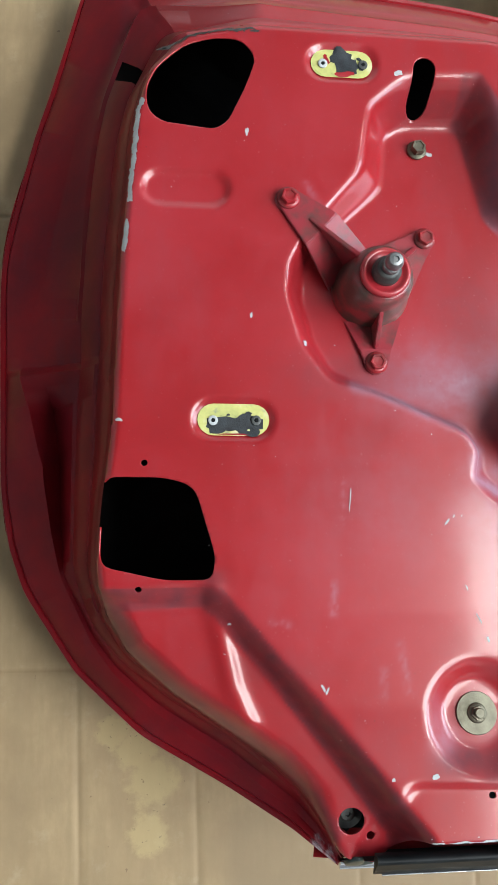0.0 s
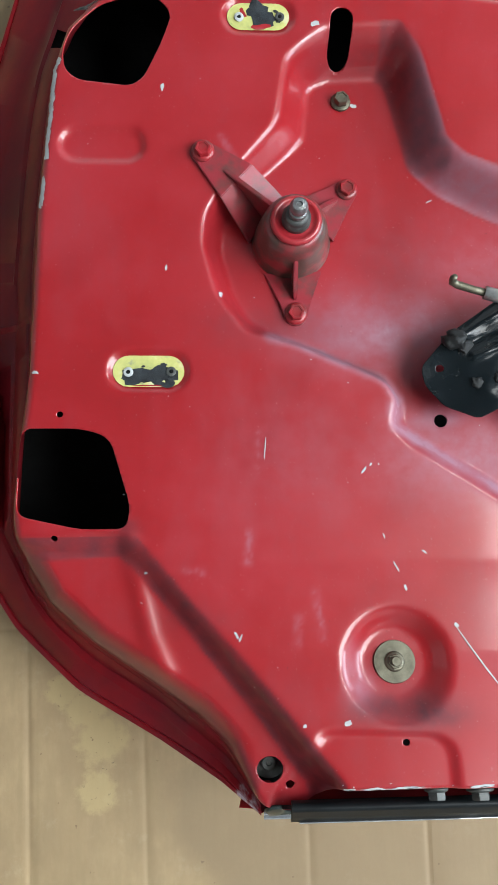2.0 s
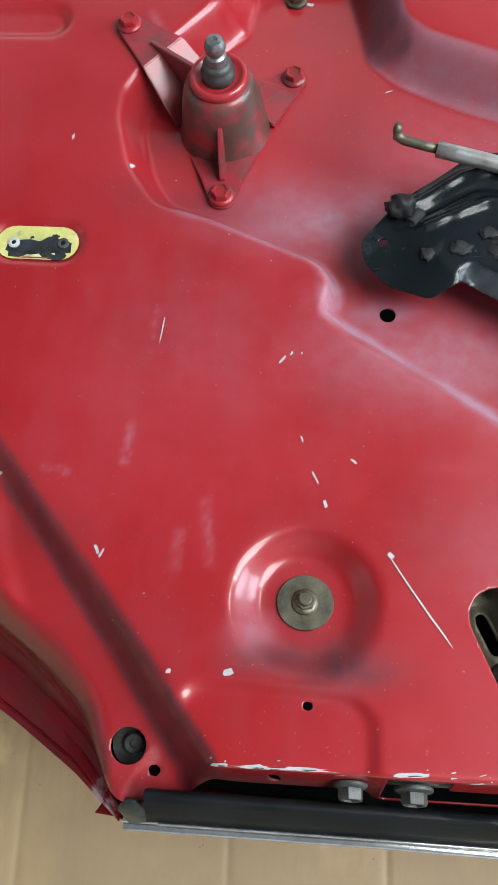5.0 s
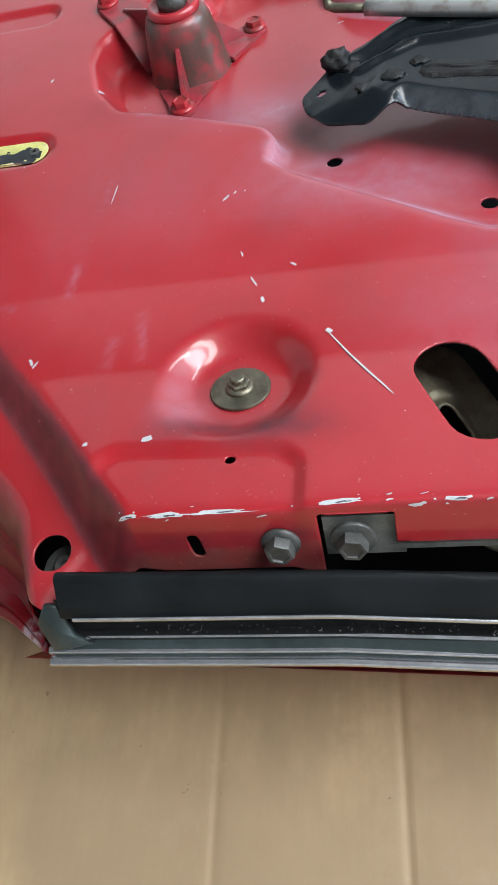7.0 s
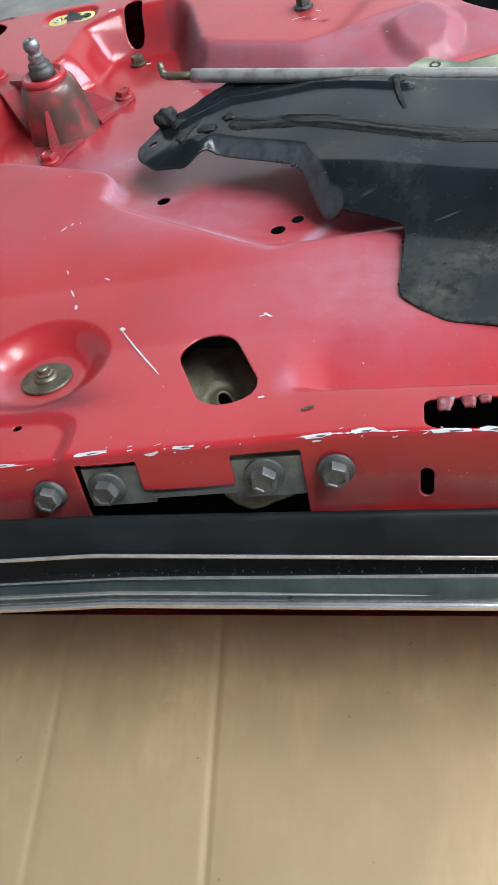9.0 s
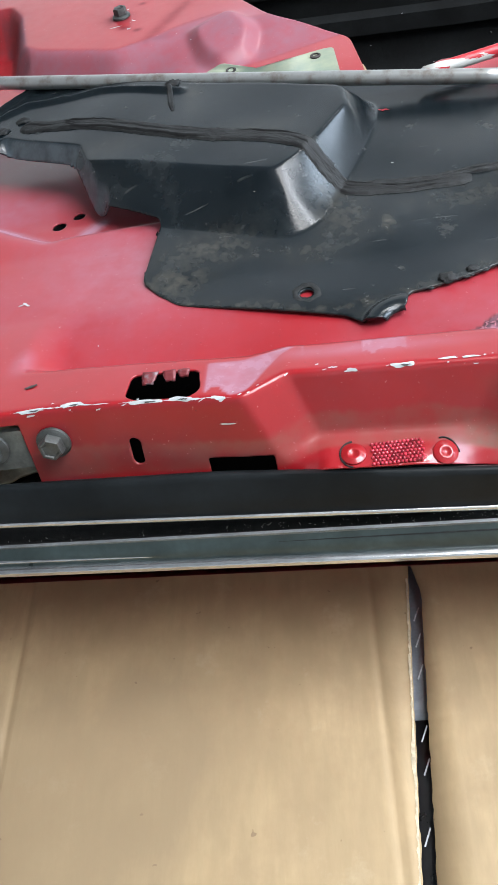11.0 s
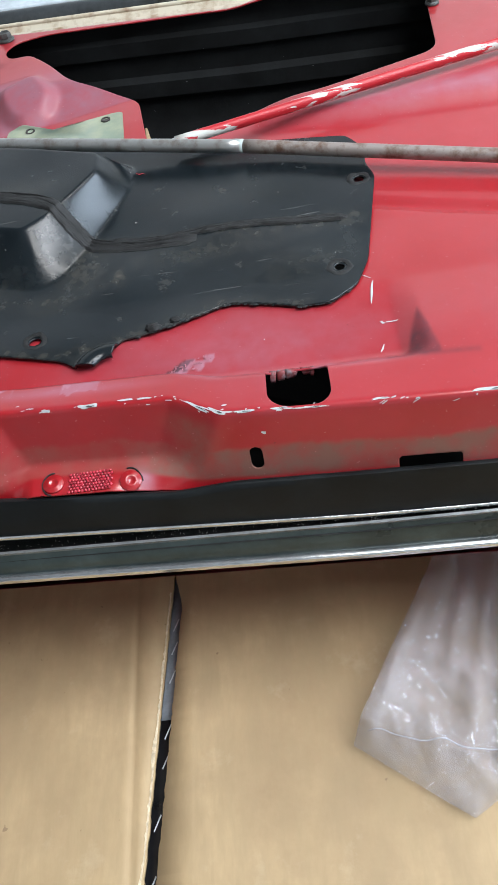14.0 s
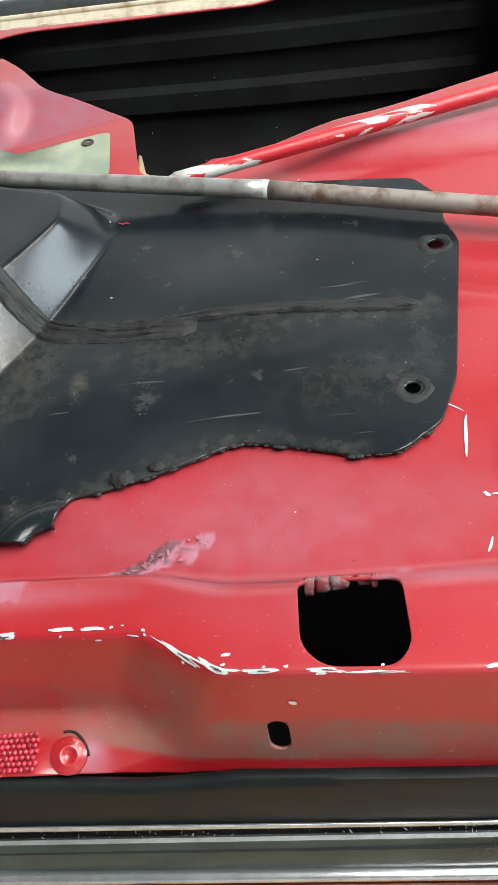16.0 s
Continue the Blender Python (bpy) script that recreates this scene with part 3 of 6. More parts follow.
APR_IN = [(0.004, -0.016), (0.014, -0.023), (0.046, -0.061), (0.075, -0.097), (0.107, -0.137), (0.138, -0.181), (0.155, -0.30), (-0.2, -0.30), (-0.2, -0.022)]
BOSS_OUT = rounded([(0.402, 0.268), (0.446, 0.292), (0.474, 0.252), (0.466, 0.216), (0.436, 0.206), (0.415, 0.224)], 0.008)
BOSS_IN = rounded([(0.420, 0.256), (0.444, 0.270), (0.457, 0.248), (0.452, 0.230), (0.436, 0.224), (0.425, 0.238)], 0.006)
DENT_OUT = rounded([(0.146, -0.1335), (0.229, -0.1375), (0.2405, -0.149), (0.2415, -0.30), (0.05, -0.30)], 0.008)
DENT_IN = rounded([(0.152, -0.1395), (0.226, -0.1430), (0.2355, -0.152), (0.2360, -0.30), (0.05, -0.30)], 0.008)


def crease_y(x):
    return np.interp(x, [0.30, 0.36, 0.50, 0.63, 0.71, 0.80], [-0.138, -0.139, -0.149, -0.152, -0.1515, -0.152])


def along(u, v, points, width):
    """1 on a line of points, falling to 0 over a width."""
    d = np.full(u.shape, 9.0)
    for (ax, ay), (bx, by) in zip(points[:-1], points[1:]):
        k = np.clip(((u - ax) * (bx - ax) + (v - ay) * (by - ay)) / ((bx - ax) ** 2 + (by - ay) ** 2), 0, 1)
        d = np.minimum(d, np.hypot(u - ax - k * (bx - ax), v - ay - k * (by - ay)))
    return np.exp(-(d / width) ** 2)


def panel_height(x, y):
    """Height of the pressed inner panel, with all its embossing."""
    c = crease_y(x)
    flat = np.clip((x - 0.345) / 0.020, 0, 1) * np.clip((0.722 - x) / 0.014, 0, 1) * np.clip((y - c) / 0.006, 0, 1)
    rise = 0.08 * np.clip(-0.02 - y, 0, 0.065) + 0.190 * np.maximum(-0.085 - y, 0) * (1 - flat)
    z = 0.200 + rise * (1 - 0.25 * np.clip((x - 0.45) / 0.2, 0, 1))
    low = 0.1915 - 0.078 * np.clip(y - 0.02, 0, 0.4)
    low = low + (0.186 - low) * ss((x - 0.36) / 0.06) * ss((y - 0.10) / 0.10)
    f = eased(between(x, y, REC_OUT, REC_IN, 0.0), 0.34)
    z = z + (low - z) * f
    f = eased(between(x, y, APR_OUT, APR_IN, 0.0), 0.30)
    z = z + (0.1850 + 0.03 * np.clip(y + 0.03, -0.2, 0) - z) * f
    r = np.hypot(x - 0.203, y + 0.093)
    z = z - 0.011 * (1 - ss((r - 0.022) / 0.020))
    z = z - 0.0030 * between(x, y, DENT_OUT, DENT_IN, 0.3)
    # soft ridge running down the corner from the square hole, and a fold across it
    z = z + 0.0026 * along(x, y, [(0.010, 0.002), (0.015, -0.018), (0.027, -0.072), (0.038, -0.098)], 0.0070) * ss((0.006 - y) / 0.006)
    z = z - 0.0014 * along(x, y, [(-0.050, -0.011), (0.016, -0.0165)], 0.0030)
    for cx, cy, half, rad, depth in ((-0.006, 0.295, 0.019, 0.0145, 0.0034), (0.1145, 0.3985, 0.0135, 0.0150, 0.0036), (0.0285, 0.1205, 0.0150, 0.0155, 0.0036)):
        z = z - depth * between(x, y, capsule(cx, cy, half, rad, -1), capsule(cx, cy, half, rad - 0.0032, -1))
    u = y - (0.006 - 0.38 * (x - 0.70))
    z = z - 0.0025 * np.exp(-(u / 0.004) ** 2) * ss((x - 0.60) / 0.05)
    # raised boss beside the big opening
    z = z + 0.0085 * eased(between(x, y, BOSS_OUT, BOSS_IN, 0.0), 0.3)
    u = y - (0.110 - 0.06 * (x - 0.67))
    z = z + 0.008 * ss((u + 0.004) / 0.022) * ss((x - 0.62) / 0.06)
    return z


EDGE = -0.178


def dip(x, s=0.0):
    return np.clip((x - 0.466 - 0.35 * np.clip(s, 0, 0.041)) / 0.020, 0, 1) * np.clip((0.609 - 0.42 * np.clip(s, 0, 0.041) - x) / (0.025 + 1.2 * np.clip(s - 0.030, 0, 0.02)), 0, 1)


def edge_y(x):
    return np.interp(x, [0.15, 0.38, 0.463, 0.61, 0.76, 1.0], [-0.174, -0.173, -0.180, -0.187, -0.197, -0.205])


US, VS = np.arange(-0.084, 0.985, 0.002), np.arange(-0.2305, 0.445, 0.002)
GU, GV = np.meshgrid(US, VS, indexing="ij")


def fold():
    """The panel and the belt face that is folded down from it, over the grid (u, v)."""
    x, v = GU, GV
    s = np.maximum(EDGE - v, 0)
    vv = np.maximum(v, EDGE)
    h = panel_height(x, vv)
    m = dip(x, s)
    ey = edge_y(x)
    near = ss((-0.125 - vv) / 0.053)
    flare = np.maximum(s - 0.041, 0)
    ya, za = ey - 0.27 * s - 0.12 * flare, h - 0.963 * s + 0.05 * flare
    yb = ey + 0.0130 - np.where(s < 0.034, 0.33 * s, 0.0112 + 1.15 * (s - 0.034))
    zb = h - np.where(s < 0.034, 0.96 * s, 0.0326 + 0.06 * (s - 0.034))
    flat_y = vv + (ey - EDGE + 0.0130 * m) * near
    y = np.where(s > 0, ya + (yb - ya) * m, flat_y)
    z = np.where(s > 0, za + (zb - za) * m, h)
    w = ss((x - 0.128) / 0.034)
    y = v + (y - v) * w
    z0 = panel_height(x, v)
    z = z0 + (z - z0) * w
    for _ in range(2):
        for a in (y, z):
            a[1:-1, 1:-1] = (a[1:-1, 1:-1] * 2 + a[:-2, 1:-1] + a[2:, 1:-1] + a[1:-1, :-2] + a[1:-1, 2:]) / 6
    return y, z


FY, FZ = fold()


def bilinear(grid, u, v):
    i = np.clip((u - US[0]) / 0.002, 0, len(US) - 1.001)
    j = np.clip((v - VS[0]) / 0.002, 0, len(VS) - 1.001)
    a, b = i.astype(int), j.astype(int)
    p, q = i - a, j - b
    return (grid[a, b] * (1 - p) + grid[a + 1, b] * p) * (1 - q) + (grid[a, b + 1] * (1 - p) + grid[a + 1, b + 1] * p) * q


PANEL_EDGE = [(0.106, -0.197), (0.095, -0.176), (0.082, -0.157), (0.058, -0.133), (0.030, -0.113), (-0.018, -0.080), (-0.051, -0.049), (-0.066, -0.020), (-0.070, 0.018),
              (-0.066, 0.065), (-0.060, 0.113), (-0.054, 0.247), (-0.044, 0.354), (-0.033, 0.390), (-0.006, 0.418), (0.044, 0.429), (0.232, 0.424), (0.403, 0.398),
              (0.641, 0.363), (0.982, 0.329), (0.982, -0.2235), (0.618, -0.2235), (0.580, -0.2265), (0.545, -0.2295), (0.500, -0.2295), (0.484, -0.2290), (0.242, -0.2290), (0.236, -0.2130), (0.168, -0.2130), (0.146, -0.2030)]
OUTLINE = rounded(PANEL_EDGE, 0.012, 4)


def place_panel(u, v):
    z = bilinear(FZ, u, v)
    d = -signed(u, v, np.array(PANEL_EDGE[:20] + [(1.1, 0.32), (1.1, -0.4), (0.112, -0.4)]))[0]
    z = z - 0.0045 * np.clip(1 - d / 0.006, 0, 1) ** 2
    z = z - 0.021 * np.clip(1 - d / 0.019, 0, 1) ** 1.3 * ss((0.010 - v) / 0.05) * ss((0.105 - u) / 0.03)
    return u, bilinear(FY, u, v), z


def on_panel(u, v, lift=0.0):
    """A place on the panel and its normal."""
    q = [np.array(place_panel(np.array([a]), np.array([b])))[:, 0] for a, b in ((u, v), (u + 0.002, v), (u, v + 0.002))]
    n = Vector(q[1] - q[0]).cross(Vector(q[2] - q[0])).normalized()
    return Vector(q[0]) + lift * n, n


def dust_sheen(u, v):
    """Where grey dust and overspray have settled, and where sheen is painted in."""
    # the wide spots at u 0.40, 0.62 and 0.33 also paint in sheen
    d = spots(u, v, ((0.195, 0.150, 0.055, 0.030, 0.55), (0.235, 0.155, 0.030, 0.028, 0.5), (0.28, 0.055, 0.075, 0.035, 0.50), (0.46, 0.262, 0.05, 0.035, 0.5), (0.40, -0.04, 0.08, 0.07, 0.42), (0.62, -0.125, 0.09, 0.03, 0.26), (0.33, -0.06, 0.05, 0.04, 0.22), (0.14, 0.06, 0.06, 0.05, 0.10),
                     # spots at u 0.177, 0.172 and 0.345: highlights put into the colour
                     (0.52, -0.160, 0.05, 0.006, 0.40), (0.562, EDGE - 0.0445, 0.005, 0.006, 0.75), (0.80, 0.125, 0.12, 0.014, 0.5), (0.177, -0.110, 0.011, 0.012, 0.42), (0.172, -0.094, 0.007, 0.018, 0.30), (0.60, -0.150, 0.02, 0.006, 0.30), (0.685, -0.150, 0.022, 0.0035, 0.50), (0.669, -0.1465, 0.003, 0.002, 0.5), (0.6630, -0.1490, 0.005, 0.0022, 0.7), (0.207, 0.150, 0.022, 0.022, 0.75), (0.175, 0.137, 0.03, 0.010, 0.45), (0.245, 0.082, 0.030, 0.012, 0.55), (0.212, 0.089, 0.008, 0.010, 0.85), (0.345, -0.128, 0.006, 0.012, 0.45), (0.30, 0.19, 0.08, 0.05, 0.22)))
    # pale band along the recess rim
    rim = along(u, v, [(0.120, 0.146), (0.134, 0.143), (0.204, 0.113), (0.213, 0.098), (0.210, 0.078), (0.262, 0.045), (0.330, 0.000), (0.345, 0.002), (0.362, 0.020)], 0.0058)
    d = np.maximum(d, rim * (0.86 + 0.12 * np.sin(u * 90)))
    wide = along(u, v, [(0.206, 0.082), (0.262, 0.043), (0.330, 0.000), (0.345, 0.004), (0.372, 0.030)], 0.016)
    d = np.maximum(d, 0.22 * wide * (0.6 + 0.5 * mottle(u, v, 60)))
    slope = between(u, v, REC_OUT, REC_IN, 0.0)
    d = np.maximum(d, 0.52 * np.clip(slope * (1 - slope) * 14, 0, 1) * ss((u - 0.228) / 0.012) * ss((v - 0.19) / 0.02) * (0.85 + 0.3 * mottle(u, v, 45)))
    for line in ([(0.109, 0.073), (0.107, 0.046)], [(0.100, 0.002), (0.099, -0.020)], [(0.147, -0.043), (0.152, -0.074)], [(0.134, -0.060), (0.133, -0.078)], [(0.055, -0.025), (0.066, -0.027)], [(0.085, 0.30), (0.10, 0.27)]):
        d = np.maximum(d, 0.34 * along(u, v, line, 0.0030) * mottle(u, v, 420))
    # lighter patch by the square hole with runs at its lower edge
    run = -0.1775 + 0.007 * mottle(u, u * 0, 330)
    patch = ss((u - 0.447) / 0.002) * ss((0.492 - 0.9 * (v + 0.152) * -1 - u) / 0.004) * ss((v - run) / 0.0015) * ss((-0.150 - v) / 0.002)
    patch2 = ss((u - 0.492) / 0.004) * ss((0.600 - u) / 0.02) * ss((v - run - 0.009) / 0.0015) * ss((-0.150 - v) / 0.002)
    d = np.maximum(d, 0.75 * rust(u, v, [(0.569, -0.1460), (0.5805, -0.1425), (0.5880, -0.1370), (0.5910, -0.1325), (0.5960, -0.1340), (0.6020, -0.1305)], 0.0040, 0.44))
    return np.maximum(d, np.maximum(0.75 * patch, 0.62 * patch2 * ss((mottle(u, u * 0, 62) - 0.42) / 0.03)))


def rust(u, v, line, width, level):
    """A ragged streak where the paint has broken."""
    a = along(u, v, line, width)
    q = mottle(u, v, 260) + 0.7 * mottle(u, v, 620)
    return ss((a + 0.75 * (q - 0.85) - level) / 0.12) * (a > 0.05)


def mottle(u, v, scale):
    """Soft random patches from 0 to 1."""
    x, y = u * scale, v * scale
    i, j = np.floor(x), np.floor(y)
    p, q = ss(x - i), ss(y - j)

    def value(a, c):
        k = np.sin(a * 127.1 + c * 311.7) * 43758.5453
        return k - np.floor(k)

    return (value(i, j) * (1 - p) + value(i + 1, j) * p) * (1 - q) + (value(i, j + 1) * (1 - p) + value(i + 1, j + 1) * p) * q


def soot_shade(u, v):
    """Where dark grime lies, and where shade of the pressed slopes is painted in."""
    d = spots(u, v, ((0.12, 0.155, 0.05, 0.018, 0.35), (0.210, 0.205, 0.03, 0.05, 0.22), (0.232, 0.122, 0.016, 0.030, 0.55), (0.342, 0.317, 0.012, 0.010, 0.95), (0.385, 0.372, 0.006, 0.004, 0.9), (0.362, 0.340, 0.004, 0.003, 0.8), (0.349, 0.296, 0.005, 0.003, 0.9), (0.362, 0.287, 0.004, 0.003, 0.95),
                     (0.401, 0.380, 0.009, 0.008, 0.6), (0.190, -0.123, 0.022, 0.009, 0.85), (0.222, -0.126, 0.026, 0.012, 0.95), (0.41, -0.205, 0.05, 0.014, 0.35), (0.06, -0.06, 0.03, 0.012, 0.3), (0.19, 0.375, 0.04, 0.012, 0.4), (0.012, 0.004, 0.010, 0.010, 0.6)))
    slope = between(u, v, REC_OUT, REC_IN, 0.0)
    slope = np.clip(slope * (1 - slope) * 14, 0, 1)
    # rolled edge darkened in colour to take down its reflection
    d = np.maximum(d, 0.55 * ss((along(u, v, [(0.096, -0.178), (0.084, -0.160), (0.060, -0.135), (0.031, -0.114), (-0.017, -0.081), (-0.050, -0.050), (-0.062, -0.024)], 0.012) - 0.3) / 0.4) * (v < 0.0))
    # recess rim sloping away: its shade painted in
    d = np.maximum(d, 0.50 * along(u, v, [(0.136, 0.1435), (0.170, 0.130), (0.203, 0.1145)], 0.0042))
    # groove slope: shade painted on, mottled like dirt
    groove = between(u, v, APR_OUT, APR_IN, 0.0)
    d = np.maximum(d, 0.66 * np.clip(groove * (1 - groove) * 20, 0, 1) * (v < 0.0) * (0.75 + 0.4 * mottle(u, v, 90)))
    # recess wall turned from the light, shade put into its colour
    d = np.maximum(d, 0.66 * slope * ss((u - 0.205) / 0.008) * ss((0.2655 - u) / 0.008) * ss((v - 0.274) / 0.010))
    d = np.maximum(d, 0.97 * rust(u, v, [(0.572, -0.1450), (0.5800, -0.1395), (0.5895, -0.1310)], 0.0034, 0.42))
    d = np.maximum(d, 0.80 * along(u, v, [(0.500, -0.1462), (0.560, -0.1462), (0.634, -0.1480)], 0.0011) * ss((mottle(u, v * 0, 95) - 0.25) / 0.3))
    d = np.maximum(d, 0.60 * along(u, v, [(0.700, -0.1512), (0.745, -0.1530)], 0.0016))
    # diagonal strip painted in place of the shade in a shallow pressing
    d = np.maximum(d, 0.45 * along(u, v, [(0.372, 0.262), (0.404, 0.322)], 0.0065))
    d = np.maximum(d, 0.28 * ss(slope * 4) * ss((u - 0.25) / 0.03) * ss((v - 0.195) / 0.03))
    # shaded end wall of the ledge, painted as a dark triangle
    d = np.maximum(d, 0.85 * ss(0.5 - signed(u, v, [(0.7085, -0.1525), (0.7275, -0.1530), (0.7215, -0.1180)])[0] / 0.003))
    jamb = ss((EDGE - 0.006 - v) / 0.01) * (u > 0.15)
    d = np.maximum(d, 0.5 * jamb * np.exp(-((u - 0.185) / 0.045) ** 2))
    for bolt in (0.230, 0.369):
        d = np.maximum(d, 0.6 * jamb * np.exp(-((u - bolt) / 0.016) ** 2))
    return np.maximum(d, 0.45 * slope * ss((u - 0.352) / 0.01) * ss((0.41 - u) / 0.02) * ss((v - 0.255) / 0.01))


def grime(u, v):
    """Brown dirt in a band on the folded belt face, heavier past the dip."""
    s = EDGE - v
    band = ss((s - 0.0175 - 0.005 * mottle(u, v * 0, 42) - 0.002 * mottle(u, v, 300)) / 0.0045) * ss((0.0425 - s) / 0.003) * (0.72 + 0.45 * mottle(u, v, 160))
    much = 0.50 + 0.50 * ss((u - 0.545) / 0.03)
    corner = np.exp(-((u - 0.592) / 0.012) ** 2) * ss((s - 0.004) / 0.008) * ss((0.044 - s) / 0.006)
    roll = along(u, v, [(0.084, -0.160), (0.060, -0.135), (0.031, -0.114), (-0.017, -0.081), (-0.050, -0.050), (-0.062, -0.024)], 0.013)
    roll = ss((roll - 0.25) / 0.4) * (0.65 + 0.5 * mottle(u, v, 210)) * ss((0.080 - u) / 0.03)
    return np.where(u > 0.15, np.maximum(much * band, 0.95 * corner), 0.55 * roll)


def spots(u, v, rows):
    d = np.zeros(u.shape)
    for cx, cy, rx, ry, a in rows:
        d = np.maximum(d, a * np.exp(-((u - cx) / rx) ** 2 - ((v - cy) / ry) ** 2))
    return d


S0 = EDGE
HOLES = [
    rounded([(-0.034, 0.354), (-0.037, 0.374), (-0.027, 0.391), (-0.008, 0.407), (0.014, 0.414), (0.036, 0.414), (0.048, 0.400), (0.039, 0.375), (0.026, 0.348), (0.016, 0.341), (-0.024, 0.346)], 0.008),
    rounded([(-0.066, 0.079), (-0.021, 0.0785), (0.000, 0.072), (0.015, 0.021), (0.012, 0.005), (-0.020, 0.005), (-0.068, 0.016)], 0.010),
    capsule(0.1785, 0.3870, 0.0090, 0.0088, 86),
    capsule(0.3085, -0.1130, 0.0170, 0.0162, -68),
    rounded([(0.410, 0.334), (0.403, 0.354), (0.412, 0.370), (0.442, 0.378), (0.601, 0.361), (0.807, 0.328), (0.793, 0.185), (0.699, 0.153), (0.599, 0.137), (0.5505, 0.158), (0.5400, 0.2350), (0.4790, 0.2640), (0.453, 0.308), (0.431, 0.336)], 0.014),
    disc(-0.036, 0.089, 0.0024, 12), disc(-0.040, -0.001, 0.0024, 12), disc(0.2465, 0.082, 0.0050), disc(0.3315, 0.0245, 0.0050), disc(0.344, 0.034, 0.0045),
    disc(0.341, 0.3635, 0.0045), disc(0.206, -0.146, 0.0026, 12), disc(0.6835, -0.0650, 0.0060), disc(0.1130, -0.1700, 0.0096), disc(0.1275, -0.1815, 0.0032, 12),
    rounded([(0.409, -0.173), (0.410, -0.155), (0.444, -0.155), (0.446, -0.171), (0.441, -0.1765), (0.414, -0.1765)], 0.004),
    rounded([(0.634, -0.170), (0.634, -0.147), (0.667, -0.149), (0.667, -0.170), (0.661, -0.1765), (0.641, -0.1765)], 0.006),
    capsule(0.1908, S0 - 0.0196, 0.0042, 0.0028, -83), capsule(0.4085, S0 - 0.0282, 0.0051, 0.0030, 87), capsule(0.6240, S0 - 0.0294, 0.0036, 0.0034, 90),
    rounded([(0.443, S0 - 0.0343), (0.4757, S0 - 0.0343), (0.4757, S0 - 0.0560), (0.443, S0 - 0.0560)], 0.001),
    rounded([(0.697, S0 - 0.0352), (0.7293, S0 - 0.0352), (0.7293, S0 - 0.0442), (0.697, S0 - 0.0442)], 0.001),
    rounded([(0.2447, S0 - 0.0055), (0.2755, S0 - 0.0055), (0.2755, S0 - 0.0234), (0.3205, S0 - 0.0240), (0.3205, S0 - 0.0068), (0.3535, S0 - 0.0068), (0.3535, S0 - 0.0495), (0.2447, S0 - 0.0495)], 0.0015),
]
FINE_U = np.unique(np.round(np.concatenate([np.arange(-0.084, 0.15, 0.002), np.arange(-0.046, -0.030, 0.001), np.arange(0.15, 0.752, 0.0012), np.arange(0.752, 0.985, 0.002)]), 5))
FINE_V = np.unique(np.round(np.concatenate([np.arange(-0.2305, -0.1405, 0.001), np.arange(-0.1405, 0.445, 0.002), np.arange(-0.0065, 0.0045, 0.001), np.arange(0.0835, 0.0945, 0.001)]), 5))
panel = sheet("inner_panel", FINE_U, FINE_V, place_panel, OUTLINE, HOLES, RED, door, 0.0012, "chipped red enamel pressed steel panel", {"dust_sheen": dust_sheen, "soot_shade": soot_shade, "grime": grime})

# side wall and rim between the panel's edge and the hem of the outer skin
SKIN_EDGE = [(0.107, -0.210, 0.156), (0.092, -0.200, 0.148), (0.076, -0.189, 0.140), (0.046, -0.174, 0.122), (0.026, -0.164, 0.110), (-0.043, -0.130, 0.085), (-0.078, -0.100, 0.074), (-0.101, -0.079, 0.068), (-0.146, -0.013, 0.058),
             (-0.160, 0.025, 0.054), (-0.169, 0.076, 0.052), (-0.174, 0.282, 0.050), (-0.146, 0.401, 0.050), (-0.130, 0.45, 0.052), (-0.088, 0.590, 0.060), (0.05, 0.520, 0.125), (0.232, 0.474, 0.160), (0.403, 0.430, 0.165),
             (0.641, 0.393, 0.165), (1.005, 0.357, 0.165), (1.005, -0.2345, 0.111), (0.168, -0.2120, 0.1440), (0.115, -0.209, 0.144)]


def dense(points, step=0.006, close=False):
    pts = [Vector(p) for p in points]
    out, key = [], []
    for i in range(len(pts) - 1 + close):
        p0, p1, p2, p3 = pts[i - 1 if i or close else 0], pts[i], pts[(i + 1) % len(pts)], pts[(i + 2) % len(pts) if close else min(i + 2, len(pts) - 1)]
        n = max(1, int((p2 - p1).length / step))
        sharp_span = (p2 - p1).length > 0.14
        for k in range(n):
            u = k / n
            q = p1.lerp(p2, u) if sharp_span else 0.5 * (2 * p1 + (p2 - p0) * u + (2 * p0 - 5 * p1 + 4 * p2 - p3) * u * u + (3 * p1 - p0 - 3 * p2 + p3) * u ** 3)
            out.append(q)
            key.append(i + u)
    return out, key


# lines of the pressed edge between panel (0) and hem (1): place round the door, share of the way, height
FOOT = [(0, 0.15, 0.165), (3, 0.20, 0.142), (5, 0.25, 0.112), (7.3, 0.45, 0.090), (8.9, 0.39, 0.090), (10.3, 0.385, 0.090), (10.47, 0.352, 0.101), (10.52, 0.356, 0.094),
        (10.75, 0.357, 0.100), (11.0, 0.352, 0.098), (11.7, 0.403, 0.096), (13.3, 0.48, 0.098), (14, 0.47, 0.115), (15, 0.30, 0.182), (16, 0.30, 0.184), (19, 0.40, 0.178)]
